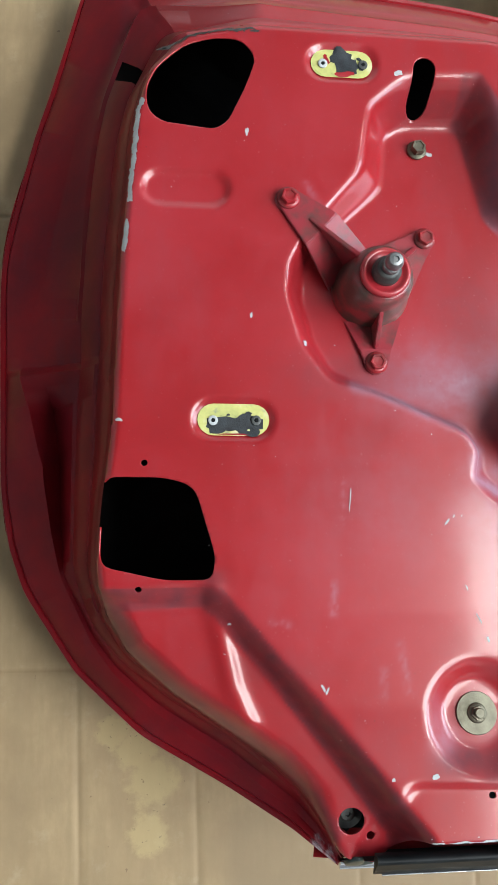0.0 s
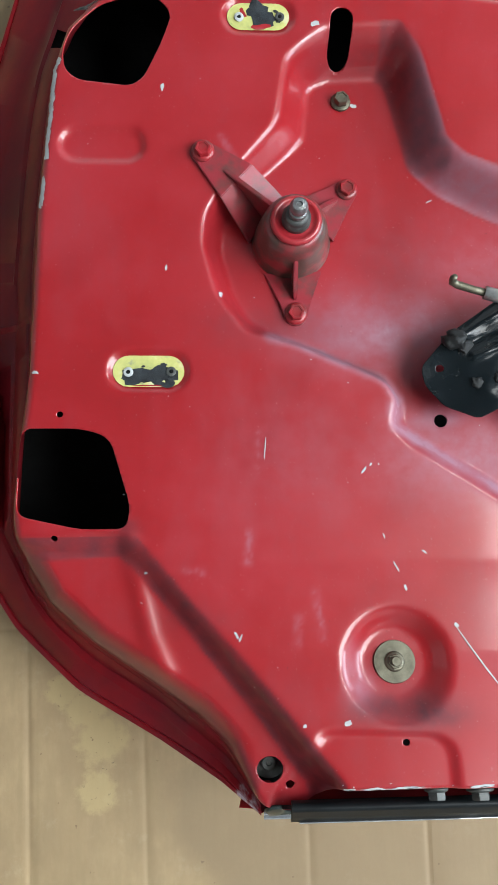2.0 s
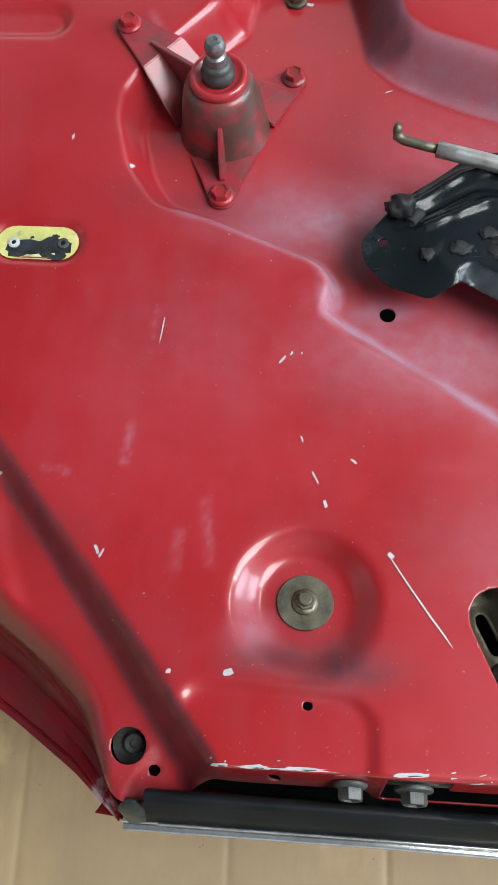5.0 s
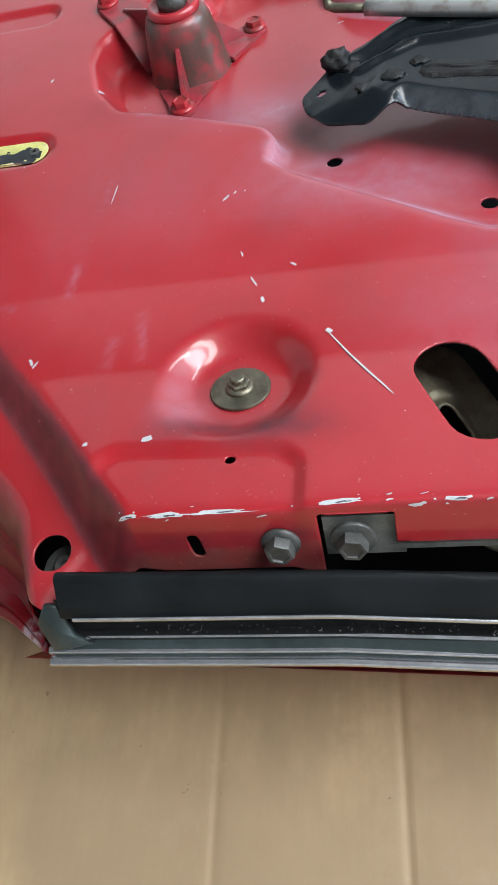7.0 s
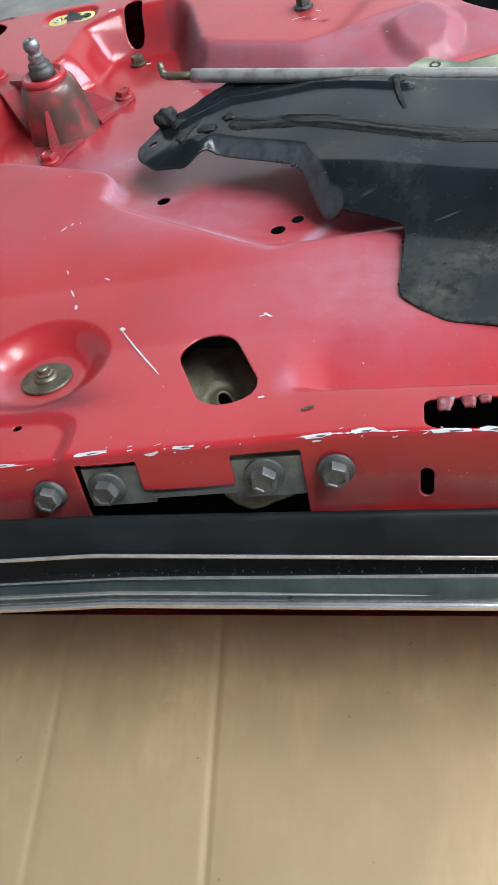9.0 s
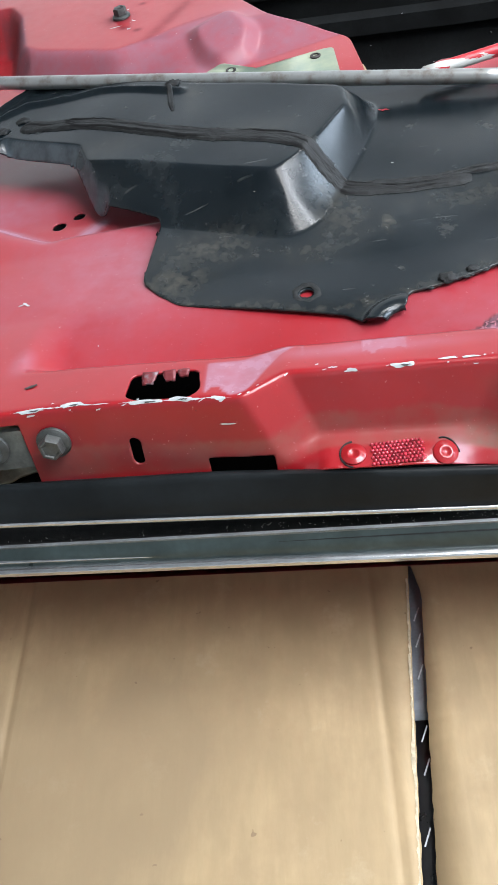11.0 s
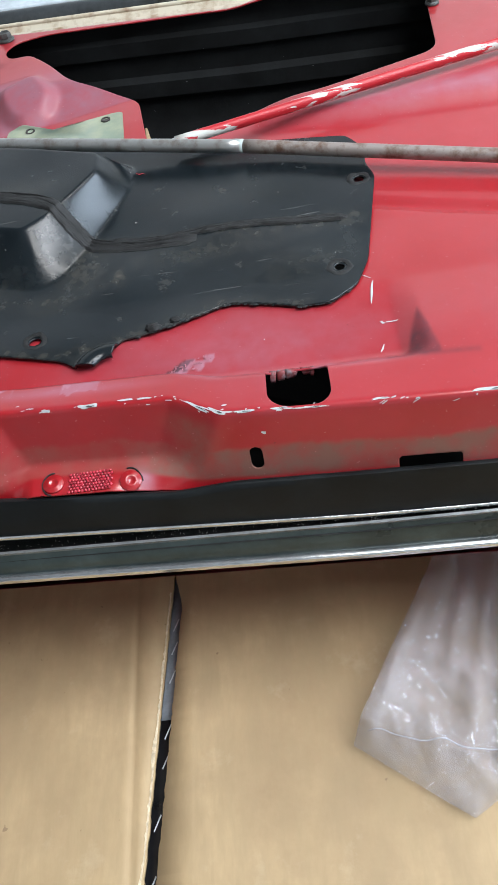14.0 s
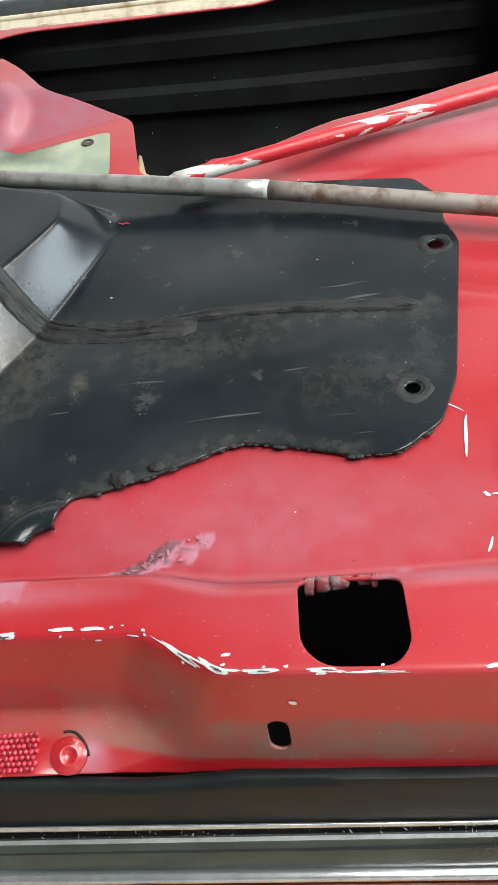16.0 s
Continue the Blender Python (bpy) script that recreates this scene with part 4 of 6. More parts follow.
GUTTER = [(0, 0.32, 0.160), (3, 0.42, 0.130), (5, 0.44, 0.098), (7.3, 0.49, 0.083), (8.05, 0.51, 0.082), (8.9, 0.52, 0.060), (10.0, 0.527, 0.050), (10.3, 0.573, 0.058),
          (10.47, 0.62, 0.088), (10.52, 0.60, 0.074), (10.75, 0.37, 0.097), (11.0, 0.36, 0.096), (11.7, 0.42, 0.095), (13.3, 0.52, 0.092), (14, 0.50, 0.102), (15, 0.46, 0.163), (16, 0.46, 0.176), (19, 0.46, 0.176)]
LEDGE = [(0, 0.58, 0.158), (3, 0.60, 0.131), (5, 0.56, 0.099), (7.3, 0.54, 0.085), (8.05, 0.548, 0.082), (9.1, 0.588, 0.078), (10.0, 0.631, 0.076), (10.3, 0.729, 0.076),
         (10.47, 0.794, 0.078), (10.52, 0.80, 0.066), (10.75, 0.73, 0.068), (11.0, 0.637, 0.070), (11.7, 0.609, 0.075), (13.3, 0.60, 0.086), (14, 0.55, 0.098), (15, 0.52, 0.160), (16, 0.55, 0.174), (19, 0.55, 0.174)]


def side_wall():
    keys = 20
    span = np.unique(np.concatenate([np.arange(0, 19.001, 0.04), np.arange(10.2, 10.9, 0.01)]).round(3))
    even = np.arange(0, 19.001, 0.04)

    def edge(points, k, rounds):
        a = np.interp(even, range(keys), [p[k] for p in points[:keys]])
        for _ in range(rounds):
            a[1:-1] = (a[:-2] + 2 * a[1:-1] + a[2:]) / 4
        return np.interp(span, even, a)

    px, py = edge(PANEL_EDGE, 0, 30), edge(PANEL_EDGE, 1, 30)
    sx, sy, sz = [edge(SKIN_EDGE, k, 22) for k in range(3)]
    pz = place_panel(px, py)[2]

    def line(rows):
        return [np.interp(span, [r[0] for r in rows], [r[k] for r in rows]) for k in (1, 2)]

    (wf, wz), (gf, gz), (lf, lz) = line(FOOT), line(GUTTER), line(LEDGE)
    verts = []
    for i in range(len(span)):
        a, b = Vector((px[i], py[i], pz[i])), Vector((sx[i], sy[i], sz[i]))
        flat = Vector((b.x - a.x, b.y - a.y, 0))
        width = flat.length
        o = flat.normalized() if width > 1e-5 else Vector((0, -1, 0))

        def at(share, z):
            return Vector((a.x + flat.x * share, a.y + flat.y * share, z))

        def lerp(q):
            return a.z + (wz[i] - a.z) * q

        hem = min(0.007, width * 0.2) / max(width, 1e-5)
        verts += [a, a + o * 0.0012 - Vector((0, 0, 0.003)), at(0.14 * wf[i], lerp(0.26)), at(0.20 * wf[i], lerp(0.29)), at(0.48 * wf[i], lerp(0.72)), at(0.56 * wf[i], lerp(0.74)), at(0.92 * wf[i], lerp(0.985)), at(wf[i], wz[i]),
                  at(gf[i], gz[i]), at(lf[i], lz[i]), at(lf[i] + 0.012, lz[i] - 0.0004), at(1 - hem, b.z + 0.0042), at(1 - 0.8 * hem, b.z + 0.0016), at(1 - 0.6 * hem, b.z + 0.0030), at(1 - 0.1 * hem, b.z + 0.0022), b + Vector((0, 0, 0.0004)), b - Vector((0, 0, 0.0016)), b - o * 0.005 - Vector((0, 0, 0.002))]
    n = len(verts) // len(span)
    dark, top = [], []
    for i in range(len(span) - 1):
        for k in range(n - 1):
            if 13.20 < span[i] < 13.44 and k in (4, 5):
                continue  # open corner between the pressings
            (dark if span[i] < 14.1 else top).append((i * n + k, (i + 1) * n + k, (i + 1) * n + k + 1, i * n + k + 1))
    for name, faces, paint, label in (("side_wall", dark, EDGERED, "dull dirty red enamel door edge, shade put into its colour"), ("top_flange", top, RED, "red enamel flange along the door's far edge")):
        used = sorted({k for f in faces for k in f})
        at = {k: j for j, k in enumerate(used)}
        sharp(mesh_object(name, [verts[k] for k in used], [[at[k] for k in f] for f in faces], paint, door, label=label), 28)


side_wall()


def skin_bowl(name, shrink, lift, material, label, ribs, start=0):
    ring, key = dense(SKIN_EDGE, 0.012, True)
    cx, cy = 0.45, 0.10
    verts, faces = [], []
    steps = [(1.0, 0.0), (0.985, 0.15), (0.955, 0.35), (0.91, 0.58), (0.84, 0.76), (0.74, 0.87), (0.60, 0.93), (0.45, 0.97), (0.25, 0.99), (0.06, 1.0)][start:]
    for s, d in steps:
        for p in ring:
            z = p.z + lift + (0.0095 + lift - p.z) * d
            y = cy + (p.y - cy) * s * shrink + (0.055 * d * min(1.0, s * 1.5 - 0.5 if s > 0.34 else 0.0) if p.y < -0.195 else 0.0)
            verts.append((cx + (p.x - cx) * s * shrink, y, z + (0.004 * math.sin(y * 150) if ribs and 0.1 < d < 0.95 else 0)))
    n = len(ring)
    for i in range(len(steps) - 1):
        for k in range(n):
            a, b = i * n + k, i * n + (k + 1) % n
            faces.append((a, b, b + n, a + n))
    faces.append([(len(steps) - 1) * n + k for k in range(n)])
    return mesh_object(name, verts, faces, material, door, label=label)


skin_bowl("outer_skin", 0.998, -0.0015, RED, "glossy red outer door skin", False)
skin_bowl("skin_lining", 0.985, 0.003, INNER, "black ribbed sound deadening inside the door", True, 1)


def inner_lining():
    """Black wall inside the far side of the door, pressed with long ribs."""
    profile = [(0.0, -0.0016), (-0.001, -0.012), (-0.0045, -0.016), (-0.005, -0.030), (-0.0010, -0.034), (-0.002, -0.052), (-0.008, -0.057), (-0.009, -0.072), (-0.004, -0.077), (-0.006, -0.098), (-0.016, -0.112), (-0.030, -0.140), (-0.05, -0.165)]
    xs = np.linspace(0.37, 0.975, 60)
    verts = []
    for x in xs:
        y = float(np.interp(x, [0.232, 0.403, 0.641, 0.982], [0.424, 0.398, 0.363, 0.329])) - 0.0022
        z = float(place_panel(np.array([x]), np.array([y]))[2][0])
        verts += [(x, y + dy, (z if k == 0 else 0.1955) + dz) for k, (dy, dz) in enumerate(profile)]
    n = len(profile)
    faces = [(i * n + k, (i + 1) * n + k, (i + 1) * n + k + 1, i * n + k + 1) for i in range(len(xs) - 1) for k in range(n - 1)]
    return sharp(mesh_object("inner_lining", verts, faces, INNER, door, label="black ribbed wall inside the door"), 30)


inner_lining()


def end_wall():
    v = [(0.980, -0.215, 0.15), (0.980, 0.303, 0.19), (1.003, 0.335, 0.164), (1.003, -0.238, 0.147)]
    top = [(0.981, y, place_panel(np.array([0.981]), np.array([y]))[2][0]) for y in np.linspace(-0.18, 0.30, 30)]
    low = [(1.003, y, 0.155) for y in np.linspace(-0.236, 0.333, 30)]
    verts = top + low
    faces = [(k, k + 1, 31 + k, 30 + k) for k in range(29)]
    return mesh_object("end_wall", verts, faces, RED, door)


end_wall()


# belt line: rubber lip, bright lips, felt, trim
def strip(name, profile, shift, material, label, x0=0.118, x1=0.982, wave=0.0, close=False):
    """A profile of (y, z) run along the belt; shift(x), or a blend of its two values, is added to each place."""
    xs = np.linspace(x0, x1, 120)
    verts, n = [], len(profile)
    for x in xs:
        (y0, z0), (y1, z1) = shift(x) if isinstance(shift(x)[0], tuple) else (shift(x), shift(x))
        for k, (y, z) in enumerate(profile):
            q = k / (n - 1)
            dy, dz = y0 + (y1 - y0) * q, z0 + (z1 - z0) * q
            verts.append((x, y + dy, z + dz + wave * noise.noise(Vector((x * 9, k, 0)))))
    f = []
    for i in range(len(xs) - 1):
        for k in range(n if close else n - 1):
            a, b = i * n + k, i * n + (k + 1) % n
            f.append((a, b, b + n, a + n))
    if close:
        f += [tuple(range(n))[::-1], tuple((len(xs) - 1) * n + k for k in range(n))]
    ob = mesh_object(name, verts, f, material, door, label=label)
    return sharp(ob, 60)


def belt(a, b, c=0.45):
    """Sideways and upward drift of the belt line along x."""
    return lambda x: (float(-a * np.interp(x, [0.25, 0.68, 1.0], [0, 1, 1.6])), float(b * np.interp(x, [0.25, 0.68, 1.0], [0, 1, 1.4])))


LIP, SILL, BRIGHT = belt(0.0080, -0.0355), belt(0.0124, -0.0130), belt(0.0105, -0.0236)


def rubber_seal():
    """A lip that leans on the belt face above and on the bright bead below."""
    old = LIP
    xs = np.linspace(0.127, 0.982, 160)
    profile = [(-0.1885, 0.1965, 0), (-0.1905, 0.1982, 0), (-0.1925, 0.1980, 0), (-0.1945, 0.1962, 0.1), (-0.1995, 0.1920, 0.6), (-0.2048, 0.1868, 1), (-0.2045, 0.1845, 1), (-0.1985, 0.1870, 0.6), (-0.1885, 0.1880, 0)]
    v = []
    for x in xs:
        oy, oz = old(x)
        ny, nz = np.interp(x, [0.12, 0.25, 0.45, 0.58, 0.61, 0.68, 1.0], [0.0, -0.001, -0.0060, -0.0140, -0.0140, -0.0168, -0.025]), np.interp(x, [0.12, 0.25, 0.45, 0.58, 0.61, 0.68, 1.0], [0.003, 0.0, -0.0090, -0.0170, -0.0150, -0.0170, -0.028])
        for k, (y, z, m) in enumerate(profile):
            v.append((x, y + ny + (oy - ny) * m, z + nz + (oz - nz) * m + 0.0005 * noise.noise(Vector((x * 9, k, 0)))))
    n = len(profile)
    f = [(i * n + k, i * n + (k + 1) % n, (i + 1) * n + (k + 1) % n, (i + 1) * n + k) for i in range(len(xs) - 1) for k in range(n)]
    f += [tuple(range(n))[::-1], tuple((len(xs) - 1) * n + k for k in range(n))]
    return sharp(mesh_object("rubber_seal", v, f, RUBBER, door, label="matte black rubber sealing lip"), 60)


rubber_seal()
strip("seal_lip", [(-0.2056 + 0.0008 * math.cos(math.pi * k / 6), 0.1857 + 0.0016 * math.sin(math.pi * k / 6)) for k in range(12)], LIP, SATIN, "thin bright metal bead", x0=0.133, close=True)
strip("felt_channel", [(-0.196, 0.186), (-0.1965, 0.166), (-0.2000, 0.1600), (-0.2040, 0.1618), (-0.2070, 0.1560)], lambda x: (LIP(x), SILL(x)), FELT, "black felt window channel", x0=0.121)
strip("inner_bead", [(-0.2028, 0.1605), (-0.2038, 0.1617), (-0.2050, 0.1609), (-0.2048, 0.1590)], SILL, SATIN, "thin bright metal bead", x0=0.123, close=True)
strip("trim_flat", [(-0.2040, 0.1600), (-0.2065, 0.1585), (-0.2085, 0.1570), (-0.2105, 0.1545), (-0.2110, 0.150)], lambda x: (SILL(x), BRIGHT(x)), DULL, "dark weathered metal trim", x0=0.1115)
def bead(cy, cz, ry, rz, n=18):
    arc = [(cy + ry * math.cos(math.pi * k / n), cz + rz * math.sin(math.pi * k / n)) for k in range(n + 1)]
    return arc + [(cy - ry + 0.0004, cz - 0.0030), (cy + ry, cz - 0.0030)]


for cy, cz, ry, rz in ((-0.2086, 0.1556, 0.0019, 0.0012), (-0.2126, 0.1520, 0.0024, 0.0013)):
    strip("trim_bead", bead(cy, cz, ry, rz), BRIGHT, CHROME, "bright metal trim moulding", x0=0.1090, close=True)
cap = [Vector(p) for p in ((0.1145, -0.1965, 0.1810), (0.1205, -0.1965, 0.1810), (0.1227, -0.2000, 0.1754), (0.1255, -0.2050, 0.1655), (0.1330, -0.2072, 0.1605), (0.1160, -0.2098, 0.1572), (0.1122, -0.2098, 0.1572), (0.1088, -0.2017, 0.1727))]
out = Vector((0, -0.9, 0.44)) * 0.0016
mid = sum(cap, Vector()) / len(cap) + out * 1.6
v, n = [mid] + [mid + (p - mid) * 0.86 + out * 0.5 for p in cap] + [p + out * 0.1 for p in cap] + [p - out for p in cap], len(cap)
f = [(0, 1 + (k + 1) % n, 1 + k) for k in range(n)] + [(r * n + 1 + k, r * n + 1 + (k + 1) % n, (r + 1) * n + 1 + (k + 1) % n, (r + 1) * n + 1 + k) for r in range(2) for k in range(n)]
f.append(tuple(2 * n + 1 + k for k in range(n)))
mesh_object("trim_end", v, f, DULL, door, label="dark metal trim end")


# bolts
def axis_pose(at, normal, turn=0.0):
    return Matrix.Translation(at) @ Vector(normal).to_track_quat("Z", "Y").to_matrix().to_4x4() @ pose(0, 0, 0, 0, 0, turn)


def hex_bolt(at, normal, material, parent, flange=0.0095, flats=0.0130, height=0.0065, turn=0.0, label="", recess=True):
    """A flange bolt: a washer face, a hexagonal head with a chamfer and a shallow dish."""
    m = axis_pose(at, normal, turn)
    v, f = lathe([(flange * 0.98, 0.0), (flange, 0.0008), (flange * 0.96, 0.0016), (flats * 0.56, 0.0026)], 32)
    bolt = sharp(mesh_object("bolt", placed(v, m), f, material, parent, label=label), 40)
    r = flats / 2 / math.cos(math.pi / 6)
    prof = [(r, 0.002), (r, height * 0.85), (r * 0.90, height), (r * 0.70, height)] + ([(r * 0.62, height - 0.0008), (r * 0.2, height - 0.001)] if recess else [(r * 0.2, height)])
    v, f = lathe(prof, 6)
    head = sharp(mesh_object("bolt_head", placed(v, m), f, material, bolt, smooth=False), 30)
    return bolt


for u, s, mat, fl in ((0.2280, 0.0182, STEEL, 0.0084), (0.2582, 0.0190, STEEL, 0.0095), (0.3356, 0.0185, STEEL, 0.0095), (0.3684, 0.0187, STEEL, 0.0088)):
    at, n = on_panel(u, EDGE - s, 0.0006)
    hex_bolt(at, n, mat, door, fl, 0.0112, 0.0078, 10 + 400 * u, "grey zinc-plated flange bolt")
for u, v0, turn in ((0.1812, 0.3455, 10), (0.3445, 0.3195, 25), (0.401, 0.381, 5)):
    at, n = on_panel(u, v0, 0.0004)
    hex_bolt(at, n, OLIVE if u < 0.3 else STEEL, door, 0.0082, 0.0105, 0.0080, turn, "olive passivated flange bolt")
hex_bolt(on_panel(0.4125, 0.1755, 0.0004)[0], (0, 0, 1), STEEL, door, 0.0085, 0.0115, 0.0075, 20, "grey zinc-plated flange bolt")
hex_bolt(on_panel(0.805, 0.268, 0.0004)[0], (0, 0, 1), STEEL, door, 0.006, 0.0085, 0.007, 12, "small grey bolt")
hex_bolt(on_panel(0.819, 0.318, 0.0004)[0], (0, 0, 1), STEEL, door, 0.006, 0.0085, 0.007, 40, "small grey bolt")

# washer and slotted screw in the dished recess
at, n = on_panel(0.203, -0.093, 0.0)
v, f = lathe([(0.0150, 0), (0.0152, 0.0008), (0.0148, 0.0016), (0.006, 0.0018)], 40)
washer = sharp(mesh_object("washer", placed(v, axis_pose(at, n)), f, OLIVE, door, label="olive plated steel washer"), 40)
hex_bolt(at + n * 0.0014, n, OLIVE, washer, 0.0072, 0.0095, 0.0045, 15)
v, f = lathe([(0.0036, 0.004), (0.0036, 0.0082), (0.003, 0.0088), (0.001, 0.0088)], 20)
stud = sharp(mesh_object("stud", placed(v, axis_pose(at, n)), f, OLIVE, washer), 40)

# brackets behind the belt face
def jamb_box(x0, x1, s0, s1, depth, thick, name, material, label):
    v = []
    for x in (x0, x1):
        for s, d in ((s0, depth), (s1, depth), (s1, depth + thick), (s0, depth + thick)):
            v.append((x, -0.1735 - 0.27 * s + 0.963 * d, 0.2195 - 0.963 * s - 0.27 * d))
    return mesh_object(name, v, [(0, 1, 2, 3), (4, 7, 6, 5), (0, 4, 5, 1), (1, 5, 6, 2), (2, 6, 7, 3), (3, 7, 4, 0)], material, door, smooth=False, label=label)


jamb_box(0.2460, 0.2790, 0.0070, 0.0300, 0.0022, 0.003, "stay_bracket", BRACKET, "grey steel bracket plate")
jamb_box(0.3190, 0.3550, 0.0085, 0.0310, 0.0022, 0.003, "stay_bracket", BRACKET, "grey steel bracket plate")
jamb_box(0.2700, 0.3300, 0.0245, 0.0275, 0.0020, 0.004, "stay_bar", BRACKET, "grey steel bar between brackets")


TORN = worn_bar("torn_painted_sheet", (0.16, 0.022, 0.026), (0.16, 0.12, 0.13), 0.48, 0.62, 0.5, 0.1, 240.0)


def torn_tab(u0, u1, w, seed):
    """Bent scraps of torn sheet metal at the edge of a hole, each curled its own way."""
    rnd = random.Random(seed)
    u = u0
    while u < u1 - 0.002:
        wide = min(0.003 + 0.005 * rnd.random(), u1 - u)
        reach, curl, skew = 0.002 + 0.0028 * rnd.random(), 0.3 + 1.2 * rnd.random(), rnd.uniform(-0.4, 0.4)
        v, f = [], []
        p0 = on_panel(u, w, 0.0)[0]
        for j in range(8):
            a = curl * j / 7 * 1.4
            q = p0 + Vector((skew * reach * j / 7, -reach * math.sin(a) / max(curl, 0.3), -reach * (1 - math.cos(a)) / max(curl, 0.3) + 0.0003))
            narrow = 1 - 0.3 * (j / 7) ** 2
            for i in range(5):
                v.append(q + Vector((wide * (0.5 + (i / 4 - 0.5) * narrow), 0.0006 * noise.noise(Vector((i, j * 0.7, seed + u * 90))), 0.0009 * noise.noise(Vector((i * 0.8, j * 0.6, seed + u * 50))))))
        for j in range(7):
            for i in range(4):
                k = j * 5 + i
                f.append((k, k + 1, k + 6, k + 5))
        ob = mesh_object("torn_tab", v, f, TORN, door, label="torn bent metal at the hole's edge")
        m = ob.modifiers.new("thickness", "SOLIDIFY")
        m.thickness = 0.0008
        u += wide * (0.85 + 0.5 * rnd.random())


torn_tab(0.636, 0.660, -0.1470, 1)
torn_tab(0.416, 0.440, -0.1550, 2)

# sliding plate under the long hole
def slide_plate():
    xs, ys = np.arange(0.265, 0.350, 0.002), np.arange(-0.18, -0.05, 0.002)
    body = capsule(0.3075, -0.1110, 0.040, 0.0240, -64)
    slot = capsule(0.3045, -0.1020, 0.0080, 0.0042, -64)

    def place(u, w):
        a = u - 0.3075 + 0.45 * (w + 0.111)
        return u, w, 0.1660 + 0.0015 * np.cos(a * 260) + 0.0022 * ss((np.abs(signed(u, w, capsule(0.3075, -0.1110, 0.0185, 0.0085, -64))[0]) - 0.001) / 0.003)

    return sheet("slide_plate", xs, ys, place, body, [slot], DARKOLIVE, door, 0.0015, "worn dark olive slotted regulator plate")


slide_plate()
v, f = lathe([(0.0062, 0), (0.0066, 0.003), (0.005, 0.0045), (0.001, 0.0050)], 20)
mesh_object("pan_screw", placed(v, pose(0.3110, -0.1230, 0.1665)), f, BARE, door, label="dark pan-head screw")

# screw shape added for a dark reflection in the empty hole
at, n = on_panel(0.1130, -0.1700, 0.0)
v, f = lathe([(0.0125, -0.021), (0.0125, -0.0185), (0.0062, -0.018), (0.0060, -0.0152), (0.0048, -0.0140), (0.0022, -0.0138), (0.0018, -0.0152)], 24)
sharp(mesh_object("hole_reflection", placed(v, axis_pose(at, n)), f, STEEL, door, label="screw shape standing for a dark reflection in a round hole"), 40)

# primed plates showing in the oval embossings, with remains of dark paint on them
def primed_plate(cx, cy, half, rad, remains):
    poly = capsule(cx, cy, half, rad, -1)
    top = [on_panel(float(a), float(b), 0.0007)[0] for a, b in poly]
    c = on_panel(cx, cy, 0.0008)[0]
    plate = mesh_object("primed_plate", top + [c], [(k, (k + 1) % len(top), len(top)) for k in range(len(top))], ZINC, door, label="oval of yellow-green primer under flaked black paint")
    v, f, red = [], [], ([], [])
    for k, (dx, dy, a, b, turn, kind) in enumerate(remains):
        flake(*((v, f) if kind == 0 else red), cx + dx, cy + dy, a, b, turn, 0.0011 + 0.00006 * k, 40 + k, 0.34)
    mesh_object("old_paint", v, f, OLDPAINT, plate, label="remains of black paint")
    if red[0]:
        mesh_object("red_paint_rest", *red, RED, plate, label="remains of red paint")
    for dx, mat in ((-0.0150, WHITE), (0.0165, STEEL)):
        v, f = lathe([(0.0036, 0), (0.0036, 0.0012), (0.0026, 0.0016), (0.0016, 0.0015), (0.0014, 0.0003)], 18)
        rivet = sharp(mesh_object("rivet", placed(v, pose(*(c + Vector((dx, -0.0005, 0.0003))))), f, mat, plate))
        v, f = lathe([(0.0016, 0.0004), (0.0014, 0.0010)], 12)
        mesh_object("rivet_hole", placed(v, pose(*(c + Vector((dx, -0.0005, 0.0003))))), f, INNER, rivet)


OLDPAINT = plain("old_black_paint", (0.016, 0.020, 0.024), 0.45, 0, 120, 0.6, 0.3)


for cx, cy in ((0.853, 0.314),):
    poly = capsule(cx, cy, 0.016, 0.0105, -8)
    top = [on_panel(float(a), float(b), 0.0007)[0] for a, b in poly]
    mesh_object("primed_plate", top + [on_panel(cx, cy, 0.0008)[0]], [(k, (k + 1) % len(top), len(top)) for k in range(len(top))], GREEN, door, label="oval of pale green primer")

# grey-green plate on the tab beside the big opening
tab = [(0.423, 0.192), (0.424, 0.214), (0.436, 0.216), (0.450, 0.214), (0.464, 0.204), (0.480, 0.206), (0.520, 0.2165), (0.5270, 0.2155), (0.5310, 0.165), (0.428, 0.175)]
poly = rounded(tab, 0.004)
top = [on_panel(float(a), float(b), 0.0010)[0] for a, b in poly]
cen = on_panel(0.465, 0.205, 0.0010)[0]
tabplate = mesh_object("reinforcing_plate", top + [cen], [(k, (k + 1) % len(top), len(top)) for k in range(len(top))], GREEN, door, label="grey-green primed steel plate")
for hx, hy in ((0.4445, 0.2080), (0.5125, 0.2060)):
    v, f = lathe([(0.0042, 0), (0.0042, 0.0012), (0.0028, 0.0014), (0.0026, 0.0003)], 16)
    sharp(mesh_object("threaded_hole", placed(v, axis_pose(*on_panel(hx, hy, 0.0006))), f, BARE, tabplate))


